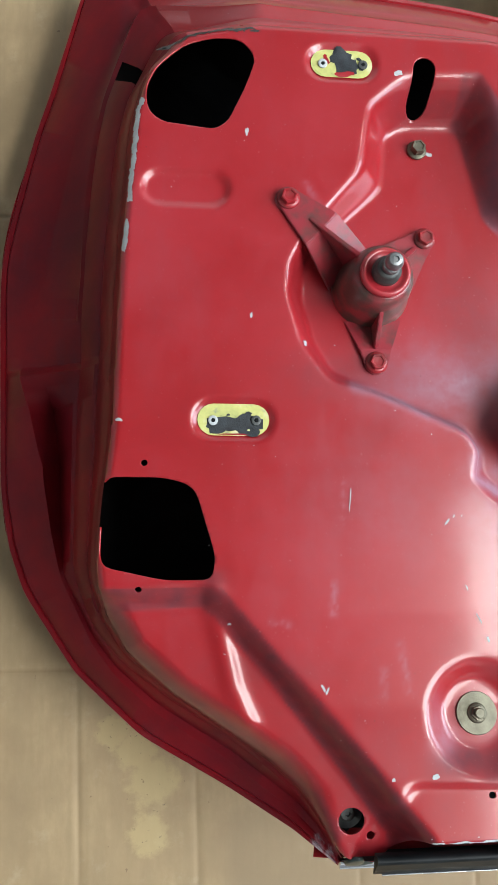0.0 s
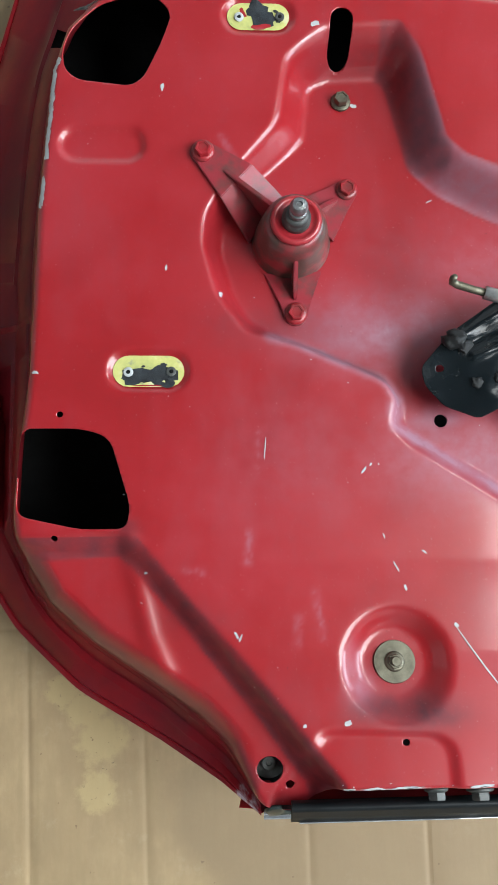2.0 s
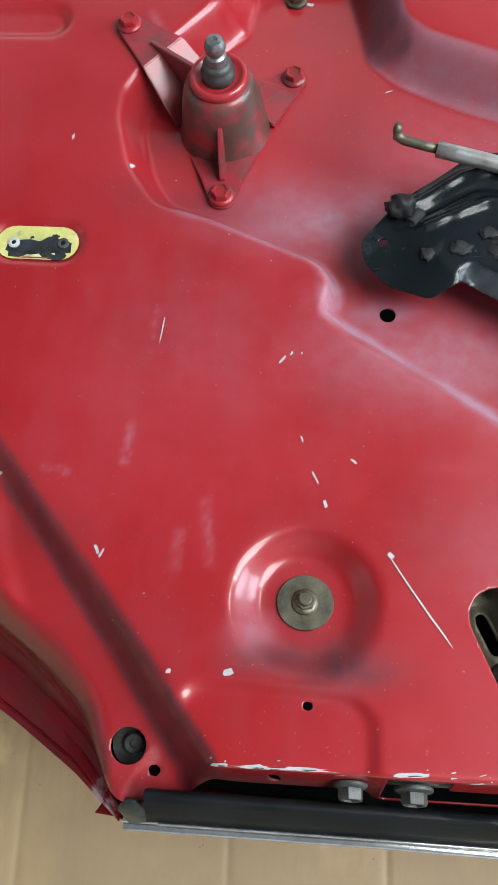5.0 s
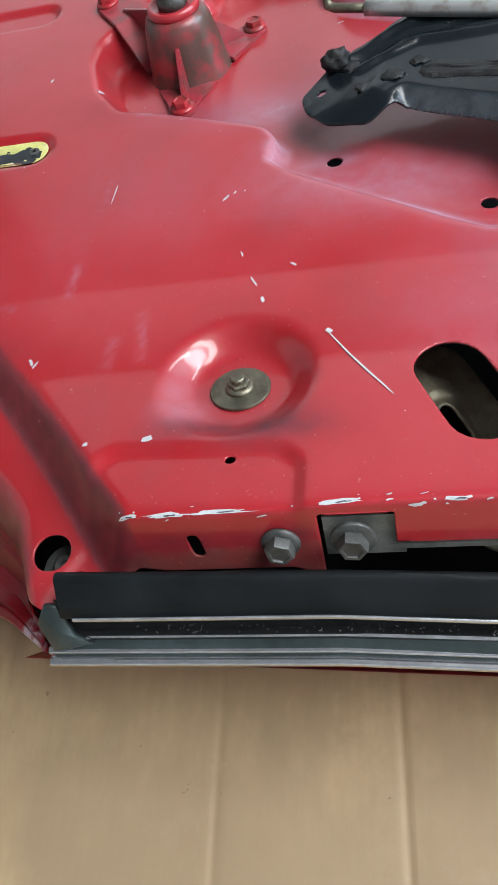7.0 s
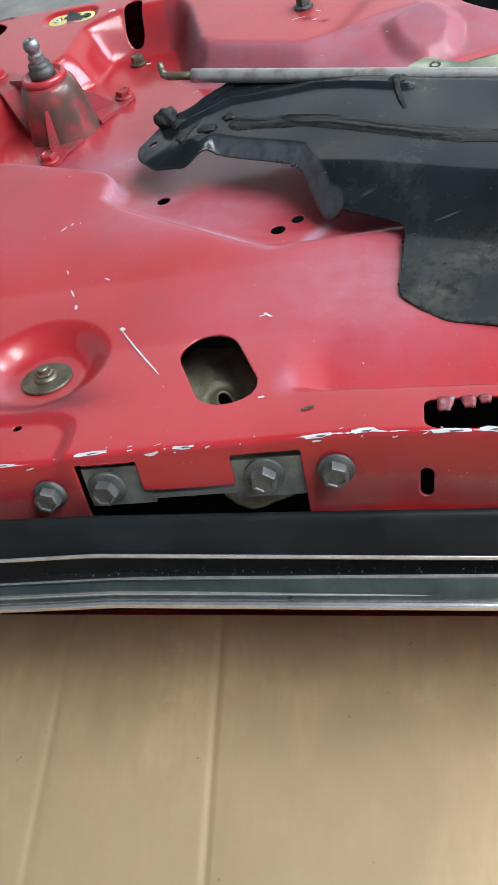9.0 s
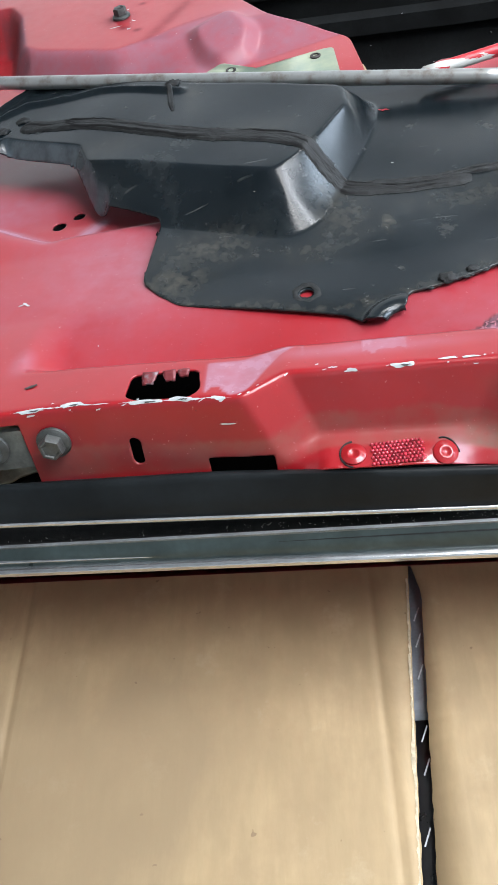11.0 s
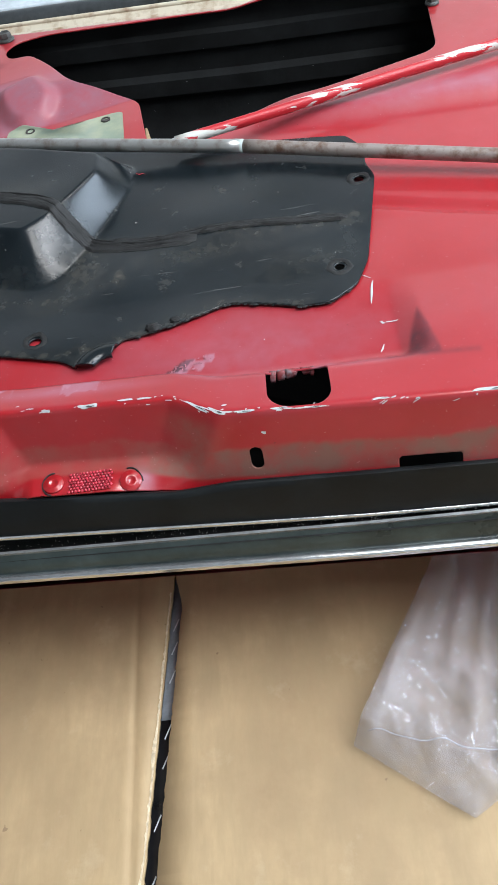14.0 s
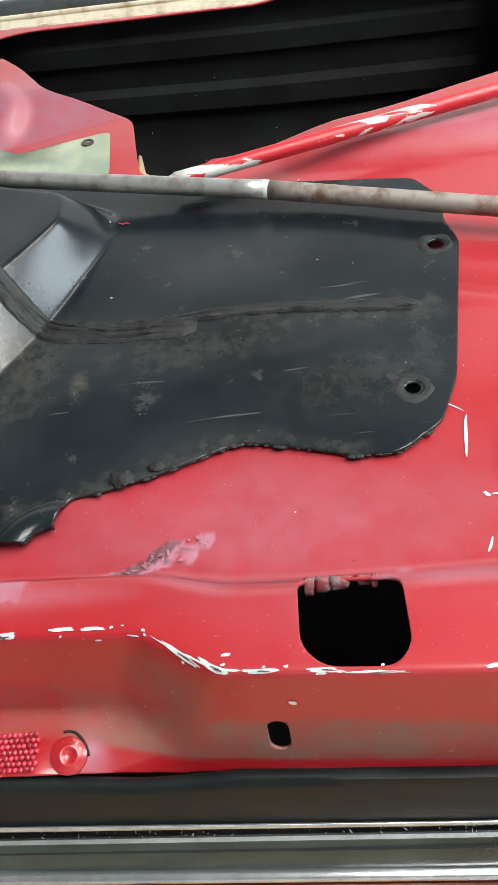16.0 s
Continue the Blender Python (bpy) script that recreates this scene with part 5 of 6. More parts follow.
# window winder housing
def winder():
    top = empty("window_winder", "", "")
    top.parent = door
    cx, cy = 0.1375, 0.2245
    v, f = lathe([(0.0305, 0.168), (0.0305, 0.1775), (0.0292, 0.1800), (0.0278, 0.190), (0.0258, 0.203), (0.0240, 0.2125), (0.0222, 0.2180), (0.0195, 0.2212), (0.0180, 0.2215)], 48)
    mesh_object("housing", placed(v, pose(cx, cy, 0)), f, HUBPAINT, top, label="oil-stained red gearbox housing")
    v, f = lathe([(0.0178, 0.2205), (0.0186, 0.2225), (0.0186, 0.2245), (0.0178, 0.2262), (0.0162, 0.2270), (0.0146, 0.2262), (0.0136, 0.2250), (0.0108, 0.2248)], 40)
    mesh_object("collar", placed(v, pose(cx, cy, 0)), f, RED, top, label="glossy red painted collar")
    v, f = lathe([(0.0106, 0.2240), (0.0104, 0.2300), (0.0092, 0.2315), (0.0088, 0.2330), (0.0090, 0.2350), (0.0074, 0.2362), (0.0066, 0.2366)], 32)
    mesh_object("bush", placed(v, pose(cx, cy, 0)), f, STEEL, top)
    v, f = [], []
    n = 48
    prof = [(0.0060, 0.2345), (0.0060, 0.2420), (0.0046, 0.2432), (0.0046, 0.2446), (0.0062, 0.2462), (0.0066, 0.2490), (0.0060, 0.2515), (0.0046, 0.2535), (0.0022, 0.2540), (0.0018, 0.2526)]
    for i, (r, z) in enumerate(prof):
        for k in range(n):
            a = 2 * math.pi * k / n
            rr = r * (1 + (0.05 if k % 2 and i < 2 else 0))
            v.append((cx + rr * math.cos(a), cy + rr * math.sin(a), z))
    for i in range(len(prof) - 1):
        for k in range(n):
            a, b = i * n + k, i * n + (k + 1) % n
            f.append((a, b, b + n, a + n))
    f.append(tuple((len(prof) - 1) * n + k for k in range(n)))
    sharp(mesh_object("splined_shaft", v, f, plain("bare_shaft_steel", (0.26, 0.27, 0.27), 0.35, 0.8, 200, 0.4, 0.2), top, label="bare steel splined shaft"), 40)
    # each arm: a tongue with a round eye, a fold, and a web running down into the housing; an upright fin braces it
    for ex, ey, turn, eye, reach, wide, high, fin in ((0.0705, 0.2870, 12, 0.2035, 0.034, 0.0175, 0.216, 0.40), (0.1825, 0.2680, 30, None, 0.010, 0.0120, 0.205, 0.88), (0.1395, 0.1665, 5, None, 0.010, 0.0125, 0.211, 0.90)):
        end, nrm = on_panel(ex, ey, 0.0)
        d = Vector((cx - ex, cy - ey, 0))
        length = d.length
        d.normalize()
        side = Vector((-d.y, d.x, 0))
        z0 = eye or end.z + 0.0035

        def at(far, across, z):
            q = Vector((ex, ey, 0)) + d * far + side * across
            return (q.x, q.y, z)

        ring = [at(0.0092 * math.cos(a), 0.0092 * math.sin(a), z0) for a in [math.pi / 2 + math.pi * k / 8 for k in range(9)]]
        foot = length - 0.024
        ring += [at(reach, -wide, z0), at(foot, -0.0225, 0.1790), at(foot, 0.0225, 0.1790), at(reach, wide, z0)]
        bm = bmesh.new()
        topv = [bm.verts.new(p) for p in ring]
        lowv = [bm.verts.new((p[0], p[1], p[2] - 0.0032)) for p in ring]
        n = len(ring)
        for vs, flip in ((topv, False), (lowv, True)):
            for face in ([vs[k] for k in list(range(9)) + [9, 12]], [vs[9], vs[10], vs[11], vs[12]]):
                bm.faces.new(face[::-1] if flip else face)
        for k in range(n):
            bm.faces.new((topv[(k + 1) % n], topv[k], lowv[k], lowv[(k + 1) % n]))
        bmesh.ops.recalc_face_normals(bm, faces=bm.faces)
        bmesh.ops.bevel(bm, geom=[e for e in bm.edges], offset=0.0006, segments=2, affect="EDGES")
        arm = part("arm", bm, ARMPAINT, top, smooth=False)
        bm = bmesh.new()
        p0, p1 = length - 0.021, 0.011 if eye is None else reach - 0.012
        z1 = z0
        for w in (-0.0017, 0.0017):
            for far, z in ((p0, 0.176), (p1, z1 - 0.001), (p1, z1 + 0.0015), (p0 + (p1 - p0) * 0.45, z1 + (high - z1) * 0.62), (p0, high)):
                bm.verts.new(at(far, w, z))
        bm.verts.ensure_lookup_table()
        bm.faces.new([bm.verts[k] for k in range(5)])
        bm.faces.new([bm.verts[5 + k] for k in range(4, -1, -1)])
        for k in range(5):
            bm.faces.new([bm.verts[i] for i in (k, 5 + k, 5 + (k + 1) % 5, (k + 1) % 5)])
        bmesh.ops.recalc_face_normals(bm, faces=bm.faces)
        bmesh.ops.bevel(bm, geom=[e for e in bm.edges], offset=0.0006, segments=2, affect="EDGES")
        part("rib", bm, ARMPAINT, arm, smooth=False)
        if eye is not None:
            v, f = lathe([(0.0098, end.z - 0.001), (0.0098, z0 - 0.003)], 24)
            mesh_object("spacer", placed(v, pose(ex, ey, 0)), f, ARMPAINT, arm)
        b = hex_bolt(Vector((ex, ey, z0)), (0, 0, 1), DIRTYRED, top, 0.0086, 0.0112, 0.0065, turn, "red painted flange bolt")
    return top


winder()

# reflector in the pull recess
def reflector():
    top = empty("courtesy_reflector", "", "")
    top.parent = door
    at, n = on_panel(0.533, EDGE - 0.0455, 0.0008)
    m = axis_pose(at, n)
    zx = Vector((1, 0, 0))
    yv = n.cross(zx).normalized()
    v, f = [], []
    k0 = 0
    for i in range(13):
        for j in range(7):
            c = at + zx * ((i - 6 + 0.5 * (j % 2)) * 0.00185) + yv * ((j - 3) * 0.00185)
            base = len(v)
            for r, h in ((0.00092, 0.0), (0.00078, 0.0004), (0.0004, 0.0007)):
                for q in range(7):
                    a = 2 * math.pi * q / 7
                    v.append(c + zx * r * math.cos(a) + yv * r * math.sin(a) + n * h)
            for t in range(2):
                for q in range(7):
                    a, b = base + t * 7 + q, base + t * 7 + (q + 1) % 7
                    f.append((a, b, b + 7, a + 7))
            f.append(tuple(base + 14 + q for q in range(7)))
    gem = plain("ruby_reflector", (0.42, 0.035, 0.055), 0.10, 0, 500, 0.7)
    mesh_object("lens", v, f, gem, top, label="beaded ruby reflector lens")["kind"] = "stuff"
    for dx in (-0.0205, 0.0215):
        v, f = lathe([(0.0060, 0), (0.0058, 0.0004), (0.0040, 0.0002), (0.0036, 0.0007), (0.0022, 0.0008), (0.0016, -0.0004)], 22)
        mesh_object("rivet", placed(v, axis_pose(*on_panel(0.5335 + dx, EDGE - 0.0455, 0.0006))), f, RED, top)
        # thin dark arc drawn in place of the shaded gap
        v, f = tube([on_panel(0.5335 + dx + 0.0063 * math.cos(a), EDGE - 0.0455 + 0.0063 * math.sin(a), 0.0003)[0] for a in np.linspace(0.1 if dx > 0 else 1.6, 1.9 if dx > 0 else 4.6, 14)], 0.00045, 8, 0.25)
        mesh_object("rivet_gap", v, f, MASTIC, top, label="dark line for the shaded gap beside the rivet")


reflector()


# ---------------------------------------------------------------- chips and scratches in the paint
def flake(verts, faces, u, v, length, width, turn, lift, seed, ragged=0.35):
    rnd = random.Random(seed)
    n = 18
    c, s = math.cos(radians(turn)), math.sin(radians(turn))
    base = len(verts)
    for k in range(n):
        a = 2 * math.pi * k / n
        r = 1 - 0.8 * ragged * rnd.random()
        ca, sa = math.cos(a), math.sin(a)
        x, y = length / 2 * r * math.copysign(abs(ca) ** 0.7, ca), width / 2 * (r - 0.5 * ragged * rnd.random()) * math.copysign(abs(sa) ** 0.7, sa) + 0.10 * width * math.sin(3.1 * ca + seed)
        verts.append(on_panel(u + c * x - s * y, v + s * x + c * y, lift)[0])
    verts.append(on_panel(u, v, lift)[0])
    faces += [(base + k, base + (k + 1) % n, base + n) for k in range(n)]


primed_plate(0.1145, 0.3985, 0.0130, 0.0114, [(0.000, 0.004, 0.023, 0.018, -15, 0), (0.0035, -0.002, 0.020, 0.017, 20, 0), (-0.012, 0.0035, 0.010, 0.004, -60, 1), (0.0015, -0.0085, 0.017, 0.006, 2, 1), (0.0160, -0.0020, 0.007, 0.006, 30, 0), (0.0135, 0.004, 0.005, 0.003, -40, 0)])
primed_plate(0.0285, 0.1205, 0.0146, 0.0120, [(0.001, -0.0055, 0.044, 0.015, -3, 0), (0.0135, -0.003, 0.018, 0.018, 0, 0), (-0.013, -0.005, 0.018, 0.012, -20, 0), (0.000, -0.003, 0.030, 0.010, 4, 0), (0.004, 0.001, 0.010, 0.004, 20, 0), (-0.004, 0.0035, 0.003, 0.002, 0, 0), (0.011, 0.004, 0.005, 0.005, 60, 0), (0.0005, -0.011, 0.030, 0.0016, 0, 1)])

CHIPS = [  # u, v, length, width, turn
    (0.165, EDGE, 0.010, 0.0030, 0), (0.182, EDGE, 0.016, 0.0032, 0), (0.205, EDGE + 0.0005, 0.024, 0.0026, 2), (0.254, EDGE + 0.001, 0.018, 0.0034, 6),
    (0.300, EDGE, 0.012, 0.0026, 2), (0.285, EDGE - 0.002, 0.008, 0.002, 10), (0.362, EDGE, 0.016, 0.0030, 0), (0.383, EDGE + 0.001, 0.014, 0.0034, 3),
    (0.420, EDGE, 0.018, 0.0030, 2), (0.437, EDGE + 0.0005, 0.012, 0.0036, 0), (0.455, EDGE, 0.008, 0.0030, -4), (0.457, EDGE - 0.0145, 0.009, 0.0010, 0),
    (0.540, EDGE, 0.012, 0.0034, 0), (0.560, EDGE + 0.002, 0.009, 0.0020, 0), (0.570, EDGE + 0.002, 0.009, 0.0018, 0), (0.517, EDGE - 0.001, 0.006, 0.0024, 0),
    (0.598, EDGE, 0.014, 0.0022, -12), (0.608, EDGE + 0.0005, 0.010, 0.0030, -12), (0.622, EDGE, 0.012, 0.0020, 0), (0.640, EDGE + 0.0005, 0.010, 0.0013, 0),
    (0.655, EDGE - 0.0005, 0.022, 0.0009, 0), (0.690, EDGE + 0.001, 0.010, 0.0017, 4), (0.745, EDGE + 0.001, 0.026, 0.0030, 2), (0.630, EDGE - 0.0135, 0.003, 0.0020, 0),
    (0.774, EDGE + 0.001, 0.016, 0.0030, 2), (0.166, -0.131, 0.006, 0.0042, 0), (0.136, -0.132, 0.003, 0.003, 0), (0.09, -0.071, 0.007, 0.0022, -60), (0.093, -0.073, 0.006, 0.0016, 70),
    (0.185, 0.045, 0.007, 0.0018, 55), (0.19, 0.049, 0.003, 0.0014, 60), (0.206, -0.025, 0.009, 0.0013, -65), (0.212, -0.04, 0.005, 0.0022, -80), (0.198, -0.003, 0.005, 0.0012, -70),
    (0.227, -0.015, 0.005, 0.0016, -30), (0.332, -0.069, 0.008, 0.0016, -40), (0.329, -0.069, 0.005, 0.0014, 20), (0.113, 0.062, 0.020, 0.0010, 84), (0.6997, -0.0940, 0.023, 0.0016, 79),
    (0.6972, -0.0785, 0.012, 0.0007, -43), (0.7065, -0.1226, 0.009, 0.0011, -3), (0.7015, -0.1222, 0.003, 0.0020, -40), (0.6985, -0.1400, 0.006, 0.0010, 60), (0.04, 0.34, 0.003, 0.007, 0), (0.042, 0.198, 0.002, 0.005, 0),
    (0.025, -0.027, 0.003, 0.002, 0), (0.145, 0.209, 0.002, 0.002, 0), (0.158, 0.391, 0.008, 0.005, 30), (0.1915, 0.3425, 0.006, 0.0045, 0), (0.082, 0.178, 0.003, 0.006, 0),
    (0.334, -0.142, 0.004, 0.0022, 0), (0.248, 0.259, 0.006, 0.0014, 20), (-0.054, 0.12, 0.006, 0.003, 0), (0.341, 0.3, 0.014, 0.0016, 10), (0.357, 0.307, 0.008, 0.0014, -40),
    (0.354, 0.292, 0.004, 0.003, 0), (0.349, 0.333, 0.003, 0.003, 0)]
v, f = [], []
for k, (u, w, a, b, t) in enumerate(CHIPS):
    flake(v, f, u, w, a, b, t, 0.00035, k)
for k in range(80):
    rnd = random.Random(900 + k)
    flake(v, f, 0.16 + 0.66 * rnd.random(), EDGE + rnd.gauss(0.0003, 0.0018), 0.001 + 0.004 * rnd.random() ** 2, 0.0005 + 0.0007 * rnd.random(), 30 * rnd.random(), 0.00035, k)
for k in range(80):
    rnd = random.Random(2000 + k)
    flake(v, f, -0.05 + 0.78 * rnd.random(), -0.15 + 0.5 * rnd.random(), 0.0005 + 0.0016 * rnd.random() ** 3, 0.0004 + 0.0005 * rnd.random(), 180 * rnd.random(), 0.00035, k)
for u0, u1, w0, w1, seed in ((0.588, 0.622, EDGE + 0.0012, EDGE, 1), (0.636, 0.664, EDGE - 0.0002, EDGE - 0.0002, 2), (0.352, 0.404, EDGE, EDGE + 0.0005, 3), (0.17, 0.222, EDGE, EDGE, 4), (0.246, 0.264, EDGE + 0.001, EDGE + 0.001, 5), (0.406, 0.462, EDGE + 0.0002, EDGE, 6)):
    n = int((u1 - u0) / 0.0008)
    base = len(v)
    for k in range(n + 1):
        q = k / n
        u = u0 + (u1 - u0) * q
        wid = 0.75 * max(0.0, 0.00035 + 0.0010 * noise.noise(Vector((u * 130, seed, 0))) + 0.0005 * noise.noise(Vector((u * 520, seed, 4)))) * min(1, q * 8, (1 - q) * 8)
        mid = w0 + (w1 - w0) * q + 0.0007 * noise.noise(Vector((u * 110, seed, 9)))
        v += [on_panel(u, mid - wid, 0.00035)[0], on_panel(u, mid + wid, 0.00035)[0]]
    f += [(base + 2 * k, base + 2 * k + 2, base + 2 * k + 3, base + 2 * k + 1) for k in range(n)]
mesh_object("chipped_primer", v, f, WHITE, door, label="pale primer showing in chipped paint")["kind"] = "stuff"
# rust breaking through by the belt, with lifted paint round it
v, f = [], []
for k in range(26):
    rnd = random.Random(50 + k)
    q = k / 25
    flake(v, f, 0.572 + 0.030 * q + 0.0015 * rnd.gauss(0, 1), -0.1455 + 0.015 * q ** 0.8 + 0.0018 * rnd.gauss(0, 1), 0.0012 + 0.002 * rnd.random(), 0.0008 + 0.001 * rnd.random(), 180 * rnd.random(), 0.0007, 600 + k, 0.5)
mesh_object("lifted_paint", v, f, plain("faded_lifted_paint", (0.34, 0.12, 0.15), 0.6, 0, 300, 0.5, 0.4), door, label="lifted faded paint flakes round rust")["kind"] = "stuff"
# scratch
v, f = [], []
flake(v, f, 0.262, -0.091, 0.060, 0.0012, -56, 0.0004, 5, 0.2)
flake(v, f, 0.247, -0.067, 0.004, 0.003, -56, 0.0004, 6, 0.2)
mesh_object("long_scratch", v, f, WHITE, door, label="long pale scratch")
v, f = [], []
for k, (u, w, a, b, t) in enumerate(CHIPS[:26]):
    if a > 0.009:
        flake(v, f, u + 0.1 * a, w - 0.1 * b, a * 0.45, b * 0.42, t, 0.0006, 300 + k, 0.7)
for k in range(20):
    rnd = random.Random(150 + k)
    flake(v, f, -0.024 + 0.075 * k / 20, 0.403 + 0.018 * math.sin(k / 19 * 1.9) + 0.003 * rnd.random(), 0.005 + 0.006 * rnd.random(), 0.002 + 0.002 * rnd.random(), 30 * rnd.random(), 0.0005, 700 + k, 0.5)
flake(v, f, 0.3570, -0.1560, 0.0075, 0.0036, 20, 0.0005, 760, 0.4)
mesh_object("bare_metal", v, f, BARE, door, label="dark bare metal where paint is gone")["kind"] = "stuff"
v, f = [], []
for k in range(44):
    rnd = random.Random(350 + k)
    y = 0.285 + 0.080 * k / 32 if k < 32 else 0.247 + 0.022 * (k - 32) / 12
    edge_x = float(np.interp(y, [0.247, 0.354, 0.390], [-0.054, -0.044, -0.033]))
    flake(v, f, edge_x + 0.0022 + 0.001 * rnd.random(), y, 0.0030 + 0.002 * rnd.random(), 0.006, 0, 0.0005, 800 + k, 0.4)
mesh_object("worn_edge", v, f, WHITE, door, label="grey primer along the worn panel edge")["kind"] = "stuff"


# ---------------------------------------------------------------- black access cover lying on the door
cover = empty("access_cover", "dusty black moulded plastic door cover lying loose", "door cover")
COVER = rounded([(0.228, 0.119), (0.231, 0.105), (0.244, 0.090), (0.268, 0.080), (0.289, 0.0905), (0.3465, 0.0560), (0.3610, 0.0195), (0.410, -0.010), (0.403, -0.066), (0.413, -0.079), (0.426, -0.091),
                 (0.517, -0.1190), (0.5265, -0.1275), (0.538, -0.128), (0.5475, -0.120), (0.549, -0.107), (0.561, -0.106), (0.585, -0.100), (0.615, -0.088), (0.636, -0.093), (0.657, -0.100), (0.675, -0.101), (0.692, -0.088),
                 (0.702, -0.064), (0.719, 0.024), (0.715, 0.042), (0.717, 0.062), (0.706, 0.081), (0.55, 0.115), (0.407, 0.157), (0.365, 0.170), (0.323, 0.178), (0.290, 0.171), (0.249, 0.143)], 0.0045)
HUMP_TOP = rounded([(0.27, 0.10), (0.346, 0.046), (0.484, -0.010), (0.499, 0.003), (0.530, 0.050), (0.528, 0.074), (0.30, 0.165)], 0.006)
HUMP_BASE = rounded([(0.15, 0.10), (0.365, 0.012), (0.408, -0.014), (0.490, -0.045), (0.506, -0.037), (0.526, 0.002), (0.549, 0.060), (0.551, 0.085), (0.25, 0.30)], 0.010)


FLANGE = np.array([(0.274, 0.083), (0.289, 0.0905), (0.3465, 0.0560), (0.3610, 0.0195), (0.366, 0.0165)])


def place_cover(u, v):
    z = 0.2055 + 0.0230 * between(u, v, HUMP_BASE, HUMP_TOP, 0.12) - 0.008 * ss((0.40 - u) / 0.12)
    z = z - 0.002 * ss((0.30 - u) / 0.08) + 0.002 * ss((-0.07 - v) / 0.04)
    z = z + 0.0006 * np.sin(u * 55) * np.cos(v * 60)
    ring = np.hypot(u - 0.5450, v + 0.1310)
    z = z + 0.0042 * np.sqrt(np.clip(1 - ((ring - 0.0148) / 0.0062) ** 2, 0, 1)) * (v < -0.106)
    # flange turned down along the raised end
    a, q = FLANGE[:, 0], FLANGE[:, 1]
    d = np.full(u.shape, 9.0)
    for k in range(len(FLANGE) - 1):
        ex, ey = a[k + 1] - a[k], q[k + 1] - q[k]
        w = np.clip(((u - a[k]) * ex + (v - q[k]) * ey) / (ex * ex + ey * ey), 0, 1)
        d = np.minimum(d, np.hypot(u - a[k] - w * ex, v - q[k] - w * ey))
    z = z - 0.0100 * np.clip(1 - d / 0.0085, 0, 1) * ss((u - 0.278) / 0.018)
    # crumpled tip
    tip = ss((0.30 - u) / 0.05)
    fold = 2 * mottle(u * 0.8 + v * 0.6, v * 0.35 - u * 0.5, 130) - 1
    pleat = 1 - 2 * np.abs(2 * mottle(u * 0.75 - v * 0.65, u * 0.3 + v * 0.3, 75) - 1)
    z = z + tip * ss((np.hypot(u - 0.241, v - 0.1175) - 0.010) / 0.010) * ss((0.322 - u) / 0.03) * ss((v - 0.092) / 0.014) * (0.0006 * fold + 0.0012 * pleat)
    for line, height, width in (([(0.258, 0.141), (0.286, 0.158), (0.325, 0.165), (0.375, 0.154)], 0.0036, 0.0034), ([(0.264, 0.124), (0.300, 0.139), (0.360, 0.130), (0.420, 0.106)], 0.0028, 0.0030), ([(0.262, 0.134), (0.294, 0.149), (0.350, 0.145)], -0.0022, 0.0026)):
        z = z + height * along(u, v, line, width) * (0.75 + 0.5 * mottle(u, v, 110))
    return u, v, z


def cover_flange_light(u, v):
    """Light caught on the turned flange, painted as a paler tone."""
    d = np.full(u.shape, 9.0)
    for (ax, ay), (bx, by) in zip(FLANGE[1:-1], FLANGE[2:]):
        w = np.clip(((u - ax) * (bx - ax) + (v - ay) * (by - ay)) / ((bx - ax) ** 2 + (by - ay) ** 2), 0, 1)
        d = np.minimum(d, np.hypot(u - ax - w * (bx - ax), v - ay - w * (by - ay)))
    return 0.80 * ss((0.0096 - d) / 0.0024) * ss((u - 0.284) / 0.010)


def cover_dirt(u, v):
    """Brown dust caked at the foot of the hump, round the mastic and in the corner by the notch."""
    d = spots(u, v, ((0.422, -0.070, 0.020, 0.014, 0.9), (0.440, -0.045, 0.030, 0.016, 0.7), (0.520, -0.030, 0.016, 0.030, 0.6), (0.500, -0.060, 0.018, 0.010, 0.5), (0.545, -0.045, 0.004, 0.008, 0.95), (0.60, -0.030, 0.05, 0.012, 0.45),
                     (0.47, 0.04, 0.03, 0.012, 0.4), (0.43, 0.10, 0.006, 0.03, 0.55), (0.62, 0.03, 0.06, 0.02, 0.22), (0.66, -0.06, 0.03, 0.02, 0.3), (0.37, 0.05, 0.03, 0.01, 0.35)))
    d = np.maximum(d, 0.7 * along(u, v, [(0.505, 0.012), (0.520, -0.004), (0.545, -0.013), (0.600, -0.014), (0.700, -0.020)], 0.009) * mottle(u, v, 140))
    edge = along(u, v, [(0.403, -0.066), (0.426, -0.091), (0.517, -0.117), (0.561, -0.104), (0.615, -0.086), (0.657, -0.098)], 0.006)
    return 0.6 * np.maximum(d, 0.8 * edge * mottle(u, v, 260))


sheet("cover_sheet", np.arange(0.215, 0.73, 0.0015), np.arange(-0.13, 0.185, 0.0015), place_cover, COVER,
      [disc(0.497, -0.098, 0.0038), disc(0.708, 0.0225, 0.0038), disc(0.684, -0.0685, 0.0032), disc(0.241, 0.1175, 0.0030, 12), disc(0.5450, -0.1310, 0.0088)], PLASTIC, cover, 0.0016, "", {"wear_light": cover_flange_light, "dirt": cover_dirt})


def cover_at(x, y, lift):
    return Vector((x, y, float(place_cover(np.array([x]), np.array([y]))[2][0]) + lift))


